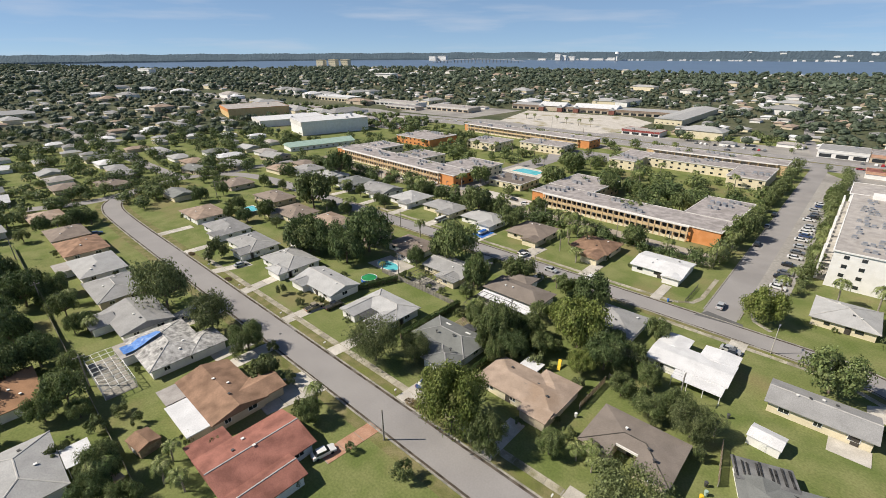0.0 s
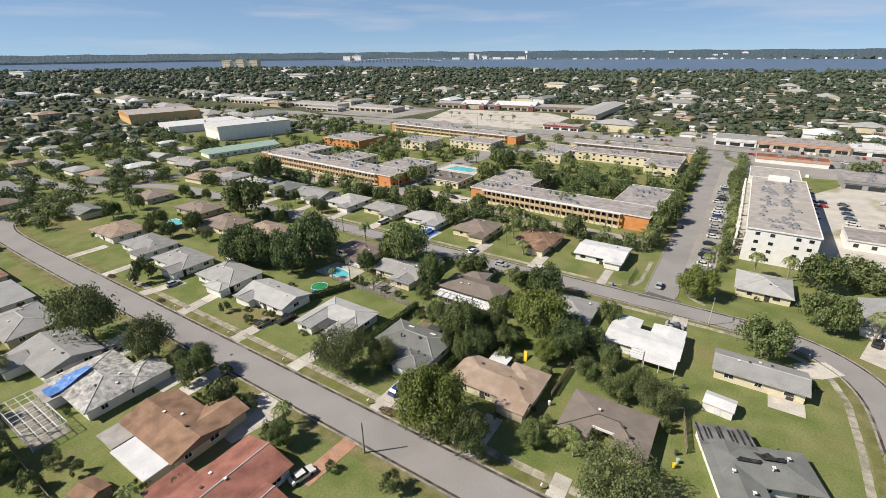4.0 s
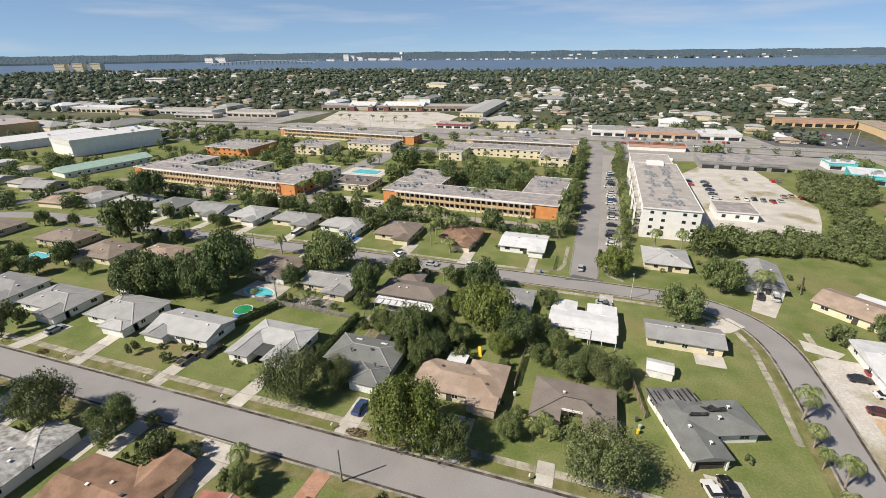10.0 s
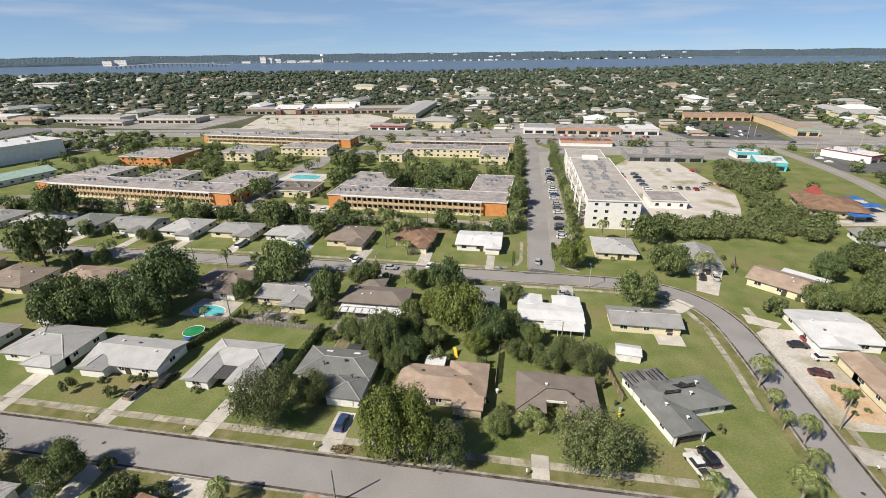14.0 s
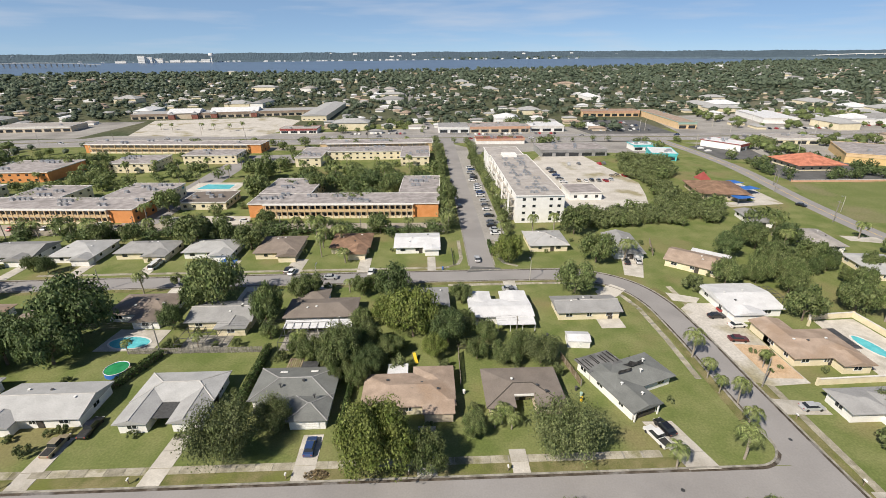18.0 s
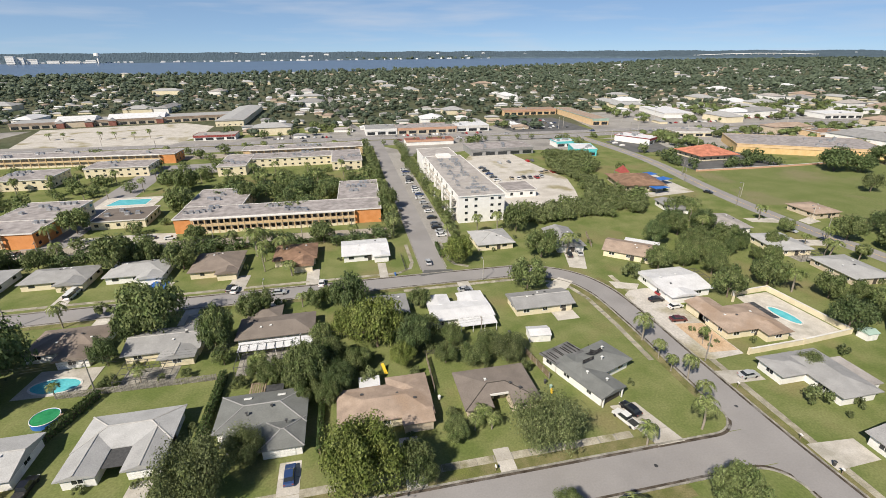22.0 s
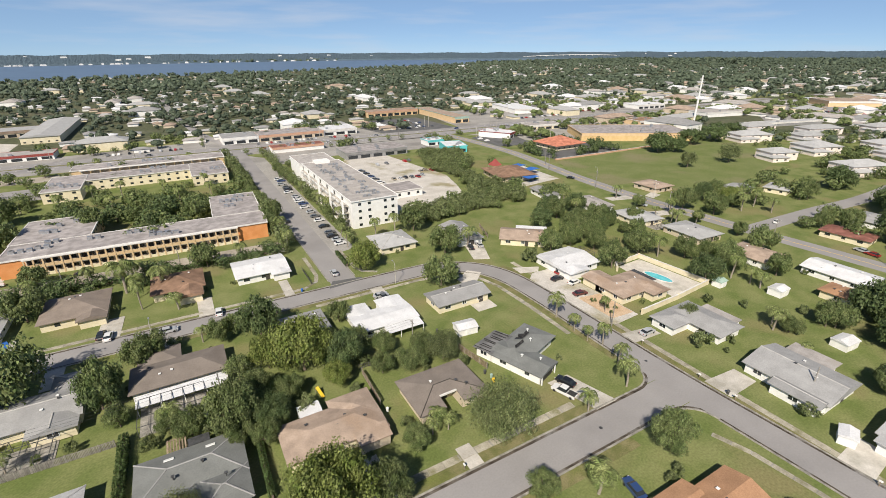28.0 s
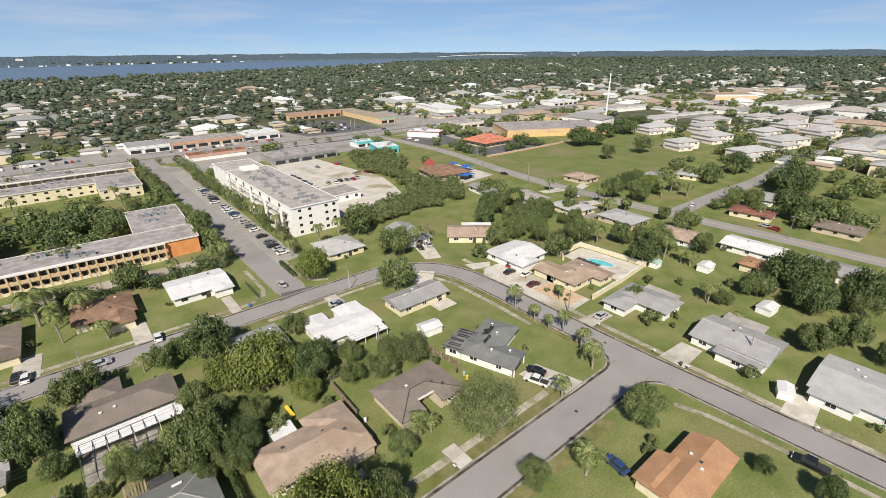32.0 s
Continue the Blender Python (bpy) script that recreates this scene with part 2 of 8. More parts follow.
M = {
    "lawn": material("lawn", (0.124, 0.158, 0.048), (0.198, 0.212, 0.086), 0.13, 0.95, fine=18, fine_amt=0.22, bump=0.3, spec=0.1, c3=(0.205, 0.19, 0.088)),
    "field": material("field", (0.135, 0.165, 0.055), (0.17, 0.19, 0.075), 0.08, 0.95, fine=20, fine_amt=0.28, bump=0.3, spec=0.1, c3=(0.2, 0.19, 0.1)),
    "sand": material("sand", (0.46, 0.43, 0.385), (0.55, 0.52, 0.475), 0.15, 0.95, fine=12, fine_amt=0.2, spec=0.1, c3=(0.3, 0.27, 0.17)),
    "dirt": material("dirt", (0.31, 0.275, 0.225), (0.42, 0.38, 0.32), 0.09, 0.95, fine=16, fine_amt=0.2, spec=0.1, c3=(0.25, 0.225, 0.17)),
    "rust_gravel": material("rust_gravel", (0.47, 0.33, 0.205), (0.56, 0.42, 0.29), 0.4, 0.95, fine=12, fine_amt=0.25, spec=0.1),
    "asphalt": material("asphalt", (0.268, 0.256, 0.25), (0.298, 0.285, 0.278), 0.12, 0.9, fine=25, fine_amt=0.07, spec=0.2, c3=(0.245, 0.234, 0.229)),
    "asphalt_pale": material("asphalt_pale", (0.27, 0.255, 0.235), (0.35, 0.335, 0.31), 0.05, 0.9, fine=20, fine_amt=0.2, spec=0.2, c3=(0.2, 0.19, 0.18)),
    "asphalt_dark": material("asphalt_dark", (0.10, 0.10, 0.10), (0.14, 0.14, 0.138), 0.15, 0.9, fine=25, fine_amt=0.15, spec=0.2),
    "concrete": material("concrete", (0.44, 0.41, 0.36), (0.54, 0.51, 0.46), 0.4, 0.9, fine=12, fine_amt=0.16, spec=0.2, obrand=0.12, c3=(0.36, 0.34, 0.29)),
    "kerb": material("kerb", (0.2, 0.19, 0.165), (0.36, 0.34, 0.3), 0.8, 0.9, fine=10, fine_amt=0.3, spec=0.2),
    "brick_drive": material("brick_drive", (0.36, 0.2, 0.13), (0.45, 0.27, 0.19), 0.6, 0.9, fine=14, fine_amt=0.25, spec=0.2),
    "white_wall": material("white_wall", (0.72, 0.71, 0.68), (0.8, 0.79, 0.77), 0.5, 0.85, fine=10, fine_amt=0.07, spec=0.2),
    "cream_wall": material("cream_wall", (0.66, 0.58, 0.41), (0.72, 0.65, 0.48), 0.5, 0.85, fine=10, fine_amt=0.08, spec=0.2),
    "tan_wall": material("tan_wall", (0.5, 0.42, 0.32), (0.56, 0.48, 0.37), 0.5, 0.85, fine=10, fine_amt=0.1, spec=0.2),
    "ochre_wall": material("ochre_wall", (0.55, 0.4, 0.23), (0.61, 0.46, 0.28), 0.4, 0.85, fine=10, fine_amt=0.08, spec=0.2),
    "orange_wall": material("orange_wall", (0.57, 0.24, 0.085), (0.64, 0.29, 0.115), 0.4, 0.85, fine=10, fine_amt=0.08, spec=0.2),
    "peach_wall": material("peach_wall", (0.6, 0.43, 0.25), (0.67, 0.49, 0.3), 0.4, 0.85, fine=10, fine_amt=0.08, spec=0.2),
    "yellow_wall": material("yellow_wall", (0.6, 0.42, 0.2), (0.66, 0.48, 0.25), 0.4, 0.85, fine=10, fine_amt=0.08, spec=0.2),
    "clay_wall": material("clay_wall", (0.52, 0.31, 0.21), (0.58, 0.36, 0.26), 0.4, 0.85, fine=10, fine_amt=0.1, spec=0.2),
    "teal_wall": material("teal_wall", (0.1, 0.5, 0.52), (0.15, 0.56, 0.58), 0.4, 0.8, fine=10, fine_amt=0.08, spec=0.2),
    "green_wall": material("green_wall", (0.3, 0.42, 0.36), (0.36, 0.48, 0.42), 0.4, 0.8, fine=10, fine_amt=0.08, spec=0.2),
    "red_paint": material("red_paint", (0.26, 0.06, 0.05), (0.32, 0.08, 0.07), 0.4, 0.6, fine=10, fine_amt=0.1),
    "blue_paint": material("blue_paint", (0.03, 0.12, 0.42), (0.05, 0.17, 0.5), 0.4, 0.6, fine=10, fine_amt=0.1),
    "yellow_paint": material("yellow_paint", (0.8, 0.5, 0.03), (0.82, 0.56, 0.05), 0.4, 0.5, fine=10, fine_amt=0.1),
    "line_paint": material("line_paint", (0.6, 0.6, 0.58), (0.7, 0.7, 0.68), 0.4, 0.8, fine=10, fine_amt=0.2),
    "roof_grey": roofing("roof_grey", (0.3, 0.298, 0.295), 0.12),
    "roof_pale": roofing("roof_pale", (0.39, 0.39, 0.387), 0.1),
    "roof_white": roofing("roof_white", (0.64, 0.642, 0.65), 0.1, 0.6, 0.05),
    "roof_dark": roofing("roof_dark", (0.185, 0.185, 0.185)),
    "roof_slate": roofing("roof_slate", (0.2, 0.208, 0.2), 0.12),
    "roof_worn": material("roof_worn", (0.2, 0.195, 0.19), (0.56, 0.55, 0.53), 0.9, 0.9, fine=9, fine_amt=0.25, bump=0.5, spec=0.15, c3=(0.42, 0.41, 0.4)),
    "roof_brown": roofing("roof_brown", (0.235, 0.195, 0.165), 0.14),
    "roof_umber": roofing("roof_umber", (0.2, 0.172, 0.15), 0.12),
    "roof_tan": roofing("roof_tan", (0.36, 0.28, 0.222), 0.2, c3=(0.3, 0.222, 0.165)),
    "roof_rust": roofing("roof_rust", (0.27, 0.172, 0.118)),
    "roof_red": roofing("roof_red", (0.27, 0.122, 0.096)),
    "roof_orange": roofing("roof_orange", (0.37, 0.215, 0.125), 0.14),
    "roof_coral": roofing("roof_coral", (0.5, 0.2, 0.13)),
    "roof_flat": roofing("roof_flat", (0.35, 0.322, 0.314), 0.26, 0.9, 0.06, c3=(0.25, 0.23, 0.22)),
    "roof_gravel": roofing("roof_gravel", (0.38, 0.355, 0.335), 0.2, 0.9, 0.08, c3=(0.36, 0.33, 0.3)),
    "roof_torn": material("roof_torn", (0.012, 0.012, 0.012), (0.06, 0.058, 0.056), 1.2, 0.95, fine=4, fine_amt=0.4),
    "tarp": material("tarp", (0.06, 0.17, 0.5), (0.12, 0.27, 0.6), 1.4, 0.6, fine=5, fine_amt=0.3, bump=0.5, c3=(0.3, 0.4, 0.58)),
    "ridge": material("ridge", (0.6, 0.58, 0.55), (0.7, 0.68, 0.64), 0.5, 0.8, fine=10, fine_amt=0.1),
    "cap": material("cap", (0.38, 0.37, 0.355), (0.47, 0.46, 0.44), 0.5, 0.85, fine=10, fine_amt=0.12),
    "dark_trim": material("dark_trim", (0.05, 0.045, 0.04), (0.08, 0.07, 0.06), 1, 0.7),
    "white_trim": material("white_trim", (0.7, 0.7, 0.68), (0.78, 0.78, 0.76), 1, 0.6),
    "metal": material("metal", (0.4, 0.41, 0.42), (0.5, 0.5, 0.51), 1, 0.45, 0.7),
    "dark_metal": material("dark_metal", (0.1, 0.1, 0.1), (0.16, 0.16, 0.16), 1, 0.5, 0.6),
    "wood": material("wood", (0.2, 0.15, 0.1), (0.3, 0.24, 0.17), 1.2, 0.85, fine=8, fine_amt=0.3, obrand=0.25),
    "grey_wood": material("grey_wood", (0.2, 0.185, 0.165), (0.3, 0.28, 0.25), 1.2, 0.9, fine=8, fine_amt=0.3, obrand=0.25),
    "bark": material("bark", (0.13, 0.1, 0.075), (0.2, 0.165, 0.13), 2.0, 0.95, fine=6, fine_amt=0.35, bump=0.6),
    "palm_bark": material("palm_bark", (0.24, 0.21, 0.17), (0.32, 0.28, 0.23), 2.0, 0.95, fine=6, fine_amt=0.3, stretch=(1, 1, 5)),
    "tyre": material("tyre", (0.02, 0.02, 0.02), (0.03, 0.03, 0.03), 3, 0.9),
    "rubber": material("rubber", (0.03, 0.03, 0.03), (0.05, 0.05, 0.05), 3, 0.8),
    "screen": material("screen", (0.06, 0.06, 0.06), (0.09, 0.09, 0.09), 2, 0.7),
    "hedge": leafy("hedge", (0.06, 0.095, 0.025), (0.11, 0.145, 0.045)),
    "broad": leafy("leaf_broad", (0.11, 0.145, 0.042), (0.195, 0.214, 0.075)),
    "dark": leafy("leaf_dark", (0.075, 0.108, 0.034), (0.142, 0.172, 0.06)),
    "lime": leafy("leaf_lime", (0.125, 0.16, 0.03), (0.22, 0.235, 0.06)),
    "sparse": leafy("leaf_sparse", (0.115, 0.138, 0.045), (0.195, 0.208, 0.08)),
    "palm": leafy("leaf_palm", (0.14, 0.175, 0.045), (0.25, 0.26, 0.09)),
    "dry": leafy("leaf_dry", (0.2, 0.15, 0.07), (0.28, 0.2, 0.1)),
    "scrub": leafy("leaf_scrub", (0.12, 0.145, 0.045), (0.19, 0.205, 0.08)),
    "old_concrete": material("old_concrete", (0.27, 0.25, 0.19), (0.4, 0.37, 0.3), 0.6, 0.95, fine=9, fine_amt=0.25, spec=0.1, obrand=0.2, c3=(0.2, 0.19, 0.11)),
    # the far bank's blue-grey has the distance haze put into the colour
    "bank": material("far_bank_haze", (0.072, 0.102, 0.128), (0.092, 0.127, 0.154), 0.02, 0.95, fine=6, fine_amt=0.2, spec=0.05),
    "litter": material("litter", (0.04, 0.032, 0.024), (0.13, 0.11, 0.09), 0.5, 0.95, fine=7, fine_amt=0.35, spec=0.1, c3=(0.22, 0.21, 0.2)),
    "wood_floor_shade": material("wood_floor_shade", (0.07, 0.085, 0.045), (0.12, 0.12, 0.075), 0.02, 0.95, fine=12, fine_amt=0.35, spec=0.1, c3=(0.15, 0.145, 0.1)),
    "dry_verge": material("dry_verge", (0.12, 0.13, 0.045), (0.22, 0.195, 0.1), 0.3, 0.95, fine=14, fine_amt=0.3, bump=0.3, spec=0.1, c3=(0.15, 0.165, 0.05)),
    # leaves of distant crowns: dull and bluish, haze mixed into the colour
    "far_leaf_haze": leafy("leaf_far_haze", (0.092, 0.118, 0.066), (0.138, 0.158, 0.092), 0.18),
}

def glassy(name, colour, rough=0.08):
    m = bpy.data.materials.new(name)
    m.use_nodes = True
    b = m.node_tree.nodes["Principled BSDF"]
    b.inputs["Base Color"].default_value = (*colour, 1)
    b.inputs["Roughness"].default_value = rough
    b.inputs["Specular IOR Level"].default_value = 0.7
    return m

M["glass"] = glassy("dark_window_glass", (0.025, 0.03, 0.035))
M["pool"] = material("pool_water", (0.1, 0.46, 0.52), (0.15, 0.56, 0.6), 0.5, 0.15, fine=5, fine_amt=0.12, bump=0.15, spec=0.5)
M["pool_green"] = material("green_pool_water", (0.02, 0.2, 0.07), (0.04, 0.28, 0.11), 0.5, 0.1, fine=5, fine_amt=0.15, spec=0.5)
M["river"] = material("river_water", (0.075, 0.11, 0.165), (0.105, 0.145, 0.205), 0.004, 0.32, fine=9, fine_amt=0.12, spec=0.5, stretch=(1, 3, 1))
for nm, c in (("white", (0.7, 0.7, 0.69)), ("black", (0.012, 0.012, 0.014)), ("silver", (0.42, 0.43, 0.44)), ("red", (0.3, 0.02, 0.02)), ("blue", (0.03, 0.06, 0.16)), ("gold", (0.3, 0.25, 0.17)), ("maroon", (0.1, 0.02, 0.018)), ("grey", (0.12, 0.125, 0.13))):
    m = glassy("car_" + nm, c, 0.28)
    m.node_tree.nodes["Principled BSDF"].inputs["Coat Weight"].default_value = 0.6
    M["car_" + nm] = m

# ---- helpers of this place ----
class Geo:
    """A growing mesh: corners and faces."""
    def __init__(self):
        self.v, self.f = [], []

    def face(self, *pts):
        k = len(self.v)
        self.v += [tuple(p) for p in pts]
        self.f.append(tuple(range(k, k + len(pts))))
        return self

    def box(self, x0, y0, z0, x1, y1, z1):
        k = len(self.v)
        self.v += [(x0, y0, z0), (x1, y0, z0), (x1, y1, z0), (x0, y1, z0), (x0, y0, z1), (x1, y0, z1), (x1, y1, z1), (x0, y1, z1)]
        self.f += [tuple(k + i for i in q) for q in ((3, 2, 1, 0), (4, 5, 6, 7), (0, 1, 5, 4), (1, 2, 6, 5), (2, 3, 7, 6), (3, 0, 4, 7))]
        return self

    def slab(self, pts, z0, z1):
        """A flat plate over the outline pts."""
        k, n = len(self.v), len(pts)
        self.v += [(x, y, z0) for x, y in pts] + [(x, y, z1) for x, y in pts]
        self.f += [tuple(k + n + i for i in range(n)), tuple(k + i for i in reversed(range(n)))]
        self.f += [(k + i, k + (i + 1) % n, k + n + (i + 1) % n, k + n + i) for i in range(n)]
        return self

    def tube(self, a, b, ra, rb, n=8):
        a, b = Vector(a), Vector(b)
        w = (b - a).normalized()
        u = w.orthogonal().normalized()
        s = w.cross(u)
        k = len(self.v)
        for c, r in ((a, ra), (b, rb)):
            for i in range(n):
                t = math.tau * i / n
                self.v.append(tuple(c + (u * math.cos(t) + s * math.sin(t)) * r))
        self.f += [(k + i, k + (i + 1) % n, k + n + (i + 1) % n, k + n + i) for i in range(n)]
        self.f += [tuple(k + i for i in reversed(range(n))), tuple(k + n + i for i in range(n))]
        return self

    def mesh(self, name, mat=None):
        me = bpy.data.meshes.new(name)
        me.from_pydata(self.v, [], self.f)
        if mat:
            me.materials.append(M[mat] if isinstance(mat, str) else mat)
        return me


def part(name, geo, mat, parent=None, label="", at=None):
    """One mesh object, under parent if given. geo: a Geo or a mesh that is shared."""
    ob = new(name, geo if isinstance(geo, bpy.types.Mesh) else geo.mesh(name, mat))
    if at is not None:
        ob.matrix_basis = at
    if parent:
        ob.parent = parent
    if label:
        tagged(ob, label)
    return ob


# The plan below is drawn in paces of U metres; heights are in metres.
U = 1.2727
STRETCH = {"house": 1.29, "apartment_building": 1.324, "clubhouse": 1.3, "shop": 1.31, "restaurant": 1.3, "nursery_school": 1.3, "hall": 1.31, "gable_front": 1.31, "town_house": 1.3, "row_house": 1.3, "outbuilding": 1.3}


def thing(name, x, y, rz, label, category, group="", z=0.0, plan=True):
    """The root of a thing that is drawn in plan units (plan) or in metres."""
    ob = tagged(new(name), label, category, group)
    k = STRETCH.get(name, U)
    ob.matrix_basis = pose(x * k, y * k, z, 0, 0, rz) @ Matrix.Diagonal((k, k, 1, 1) if plan else (1, 1, 1, 1))
    return ob

# ---- ground, water, streets ----
g = Geo()
g.face(*[(4940 * math.cos(math.tau * i / 96), 4940 * math.sin(math.tau * i / 96), 0) for i in range(96)])
tagged(part("ground", g, "lawn"), "flat green ground with worn sandy patches", "ground", kind="structure")
# a ring of darker ground colour that stands in for shade among far trees
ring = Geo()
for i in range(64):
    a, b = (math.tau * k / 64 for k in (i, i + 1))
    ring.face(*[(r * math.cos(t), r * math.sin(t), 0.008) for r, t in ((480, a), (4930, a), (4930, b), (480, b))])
tagged(part("ground_woods", ring, "wood_floor_shade"), "dull ground under the far trees, shade put into its colour", "ground", kind="structure")
RIVER = [(x * 1.2, y * 1.2) for x, y in [(-4000, 120), (-3400, 250), (-2000, 700), (-1542, 1190), (-991, 1400), (-296, 1400), (194, 1540), (700, 1760), (1067, 1990), (1900, 2180), (3100, 2420), (3300, 2200), (3000, 2800), (2054, 3500), (700, 3400), (-621, 3020), (-2000, 2850), (-3294, 2550), (-4000, 1900)]]
tagged(part("water", Geo().slab(RIVER, 0.02, 0.3), "river"), "wide blue-grey river across the distance", "river", kind="structure")


def offset(pts, o):
    out = []
    for i, p in enumerate(pts):
        a, b = Vector(pts[max(i - 1, 0)]), Vector(pts[min(i + 1, len(pts) - 1)])
        t = (b - a).normalized()
        out.append((p[0] - t.y * o, p[1] + t.x * o))
    return out


def curve(pts, n=8):
    """A smooth line through pts."""
    out = []
    for i in range(len(pts) - 1):
        p = [Vector(pts[max(min(j, len(pts) - 1), 0)]) for j in (i - 1, i, i + 1, i + 2)]
        for k in range(n):
            t = k / n
            out.append(tuple(0.5 * (2 * p[1] + (p[2] - p[0]) * t + (2 * p[0] - 5 * p[1] + 4 * p[2] - p[3]) * t * t + (3 * p[1] - p[0] - 3 * p[2] + p[3]) * t ** 3)))
    return out + [pts[-1]]


def ribbon(pts, width, z0, z1, geo=None):
    """A raised strip along pts, in one skin."""
    geo = geo or Geo()
    l, r = offset(pts, width / 2), offset(pts, -width / 2)
    k, n = len(geo.v), len(pts)
    for a, b in zip(l, r):
        geo.v += [(b[0] * U, b[1] * U, z0), (b[0] * U, b[1] * U, z1), (a[0] * U, a[1] * U, z1), (a[0] * U, a[1] * U, z0)]
    for i in range(n - 1):
        for e in range(3):
            geo.f.append((k + 4 * i + e, k + 4 * i + 4 + e, k + 4 * i + 5 + e, k + 4 * i + 1 + e))
    geo.f += [(k, k + 1, k + 2, k + 3), (k + 4 * n - 1, k + 4 * n - 2, k + 4 * n - 3, k + 4 * n - 4)]
    return geo


def metres(pts):
    return [(x * U, y * U) for x, y in pts]


def road(name, pts, width, label, z=0.03, mat="asphalt"):
    return tagged(part(name, ribbon(pts, width, 0.0, z), mat), label, "road", kind="structure")


def kerb(pts, label="weathered concrete kerb beside the street"):
    ob = tagged(part("kerb", ribbon(pts, 0.28, 0.0, 0.15), "kerb"), label, "kerb", kind="structure")
    return ob


BEND = curve([(-170, 105), (-60, 106), (18, 106), (31, 104.6), (39, 99.5), (43, 91), (44, 78), (44, 60), (44.2, 42), (45.4, 20), (46.5, -10), (47, -60)], 8)
SOUTH = curve([(-204, 56), (-196, 48.5), (-186, 44), (-165, 42.4), (-100, 42.3), (43, 42.3)], 6)
road("road_south_street", SOUTH, 6.4, "grey asphalt residential street, worn and patched", 0.03)
road("road_bend", BEND, 6.2, "grey asphalt street with a wide bend", 0.042)
NORTH = [(5.6, 106), (5.6, 200), (5.4, 300)]
road("road_north_street", NORTH, 6.6, "straight grey asphalt street between flats", 0.036)
road("road_west_link", curve([(-207, 20), (-200, 40), (-204, 56), (-212, 78), (-205, 96), (-185, 104), (-168, 105)], 6), 6.2, "grey asphalt street bending between houses", 0.05)
road("road_west", [(-212, 78), (-300, 76), (-520, 70)], 6, "grey asphalt street among houses", 0.046)
road("road_west_north", curve([(-207, 96), (-208, 120), (-204, 140), (-180, 152)], 6), 6, "grey asphalt street beside lawns", 0.056)
BOULEVARD = curve([(-900, 256), (-500, 280), (-330, 299), (-230, 310), (-100, 311), (60, 308), (200, 304), (600, 312)], 6)
road("road_boulevard", BOULEVARD, 25, "wide pale asphalt boulevard with shops along it", 0.06)
EAST = curve([(139, 303), (142, 250), (141, 211), (133, 160), (130, 120), (131, 80), (134, 30), (137, -60)], 8)
road("road_east", EAST, 7.2, "grey asphalt through road with worn lane lines", 0.033)
road("road_east_side", curve([(133, 79), (170, 78), (205, 76), (250, 78), (300, 82)], 6), 6.2, "grey asphalt side street", 0.042)
road("road_far_cross", [(4, 318), (-9, 382), (-24, 520), (-30, 700)], 6, "grey asphalt street running north", 0.04)
# kerbs
for o in (3.36, -3.36):
    kerb(offset([p for p in SOUTH if p[0] < (39 if o > 0 else 38)], o))
kerb(offset([p for p in BEND if p[1] < 300], 3.2))
kerb(offset([p for p in BEND if p[0] < 30 or p[1] > 50], -3.2))
kerb(offset([p for p in BEND if p[0] > 40 and p[1] < 36], -3.2))
kerb([(2.1, 112), (2.1, 200), (2.0, 292)])
kerb([(9.1, 112), (9.1, 128)])
# worn lane lines
lines = Geo()
for i in range(len(EAST) - 1):
    ribbon(EAST[i:i + 2], 0.14, 0.03, 0.045, lines)
tagged(part("lane_line", lines, "yellow_paint"), "worn yellow centre line of the through road", "road marking", kind="structure")
lines = Geo()
for o in (-8.2, -4.4, 4.4, 8.2):
    edge = offset(BOULEVARD, o)
    for i in range(len(edge) - 1):
        a, b = Vector(edge[i]), Vector(edge[i + 1])
        n = max(int((b - a).length / 7), 1)
        for k in range(n):
            p, q = a.lerp(b, k / n), a.lerp(b, (k + 0.45) / n)
            ribbon([(p.x, p.y), (q.x, q.y)], 0.16, 0.05, 0.075, lines)
tagged(part("lane_line", lines, "line_paint"), "worn white lane dashes of the boulevard", "road marking", kind="structure")
tagged(part("median", ribbon(offset([p for p in BOULEVARD if not -12 < p[0] < 24], 0), 1.6, 0.05, 0.16), "dry_verge"), "narrow grassed median of the boulevard", "median", kind="structure")

# leaf litter in the gutters and dry grass between kerb and pavement
def litter(pts, z):
    tagged(part("gutter", ribbon(pts, 0.5, 0.02, z + 0.006), "litter"), "brown leaf litter in the street gutter", "gutter", kind="structure")
for o in (3.05, -3.05):
    litter(offset([p for p in SOUTH if p[0] < 38], o), 0.03)
litter(offset([p for p in BEND if p[1] < 300], 2.9), 0.042)
litter(offset([p for p in BEND if p[0] < 30 or p[1] > 50], -2.9), 0.042)
litter(offset([p for p in BEND if p[0] > 40 and p[1] < 36], -2.9), 0.042)
# rounded street corners at the junction
def arc(cx, cy, r, a0, a1, n=8):
    return [(cx + r * math.cos(radians(a0 + (a1 - a0) * i / n)), cy + r * math.sin(radians(a0 + (a1 - a0) * i / n))) for i in range(n + 1)]
for cx, cy, a0, a1, tip, run in ((36.6, 50.3, -90, 0, (41.2, 45.6), [(26.6, 45.66), (36.6, 45.66)]), (36.9, 34.3, 90, 0, (41.6, 39.0), [(26.6, 38.94), (36.9, 38.94)])):
    bow = arc(cx, cy, 4.64, a0, a1)
    tagged(part("road_corner", Geo().slab(metres((bow + [tip])[::1 if a0 < 0 else -1]), 0, 0.027), "asphalt"), "rounded asphalt corner of the street junction", "road", kind="structure")
    kerb(run + bow)
    litter(offset(run + bow, -0.36 if a0 < 0 else 0.36), 0.034)
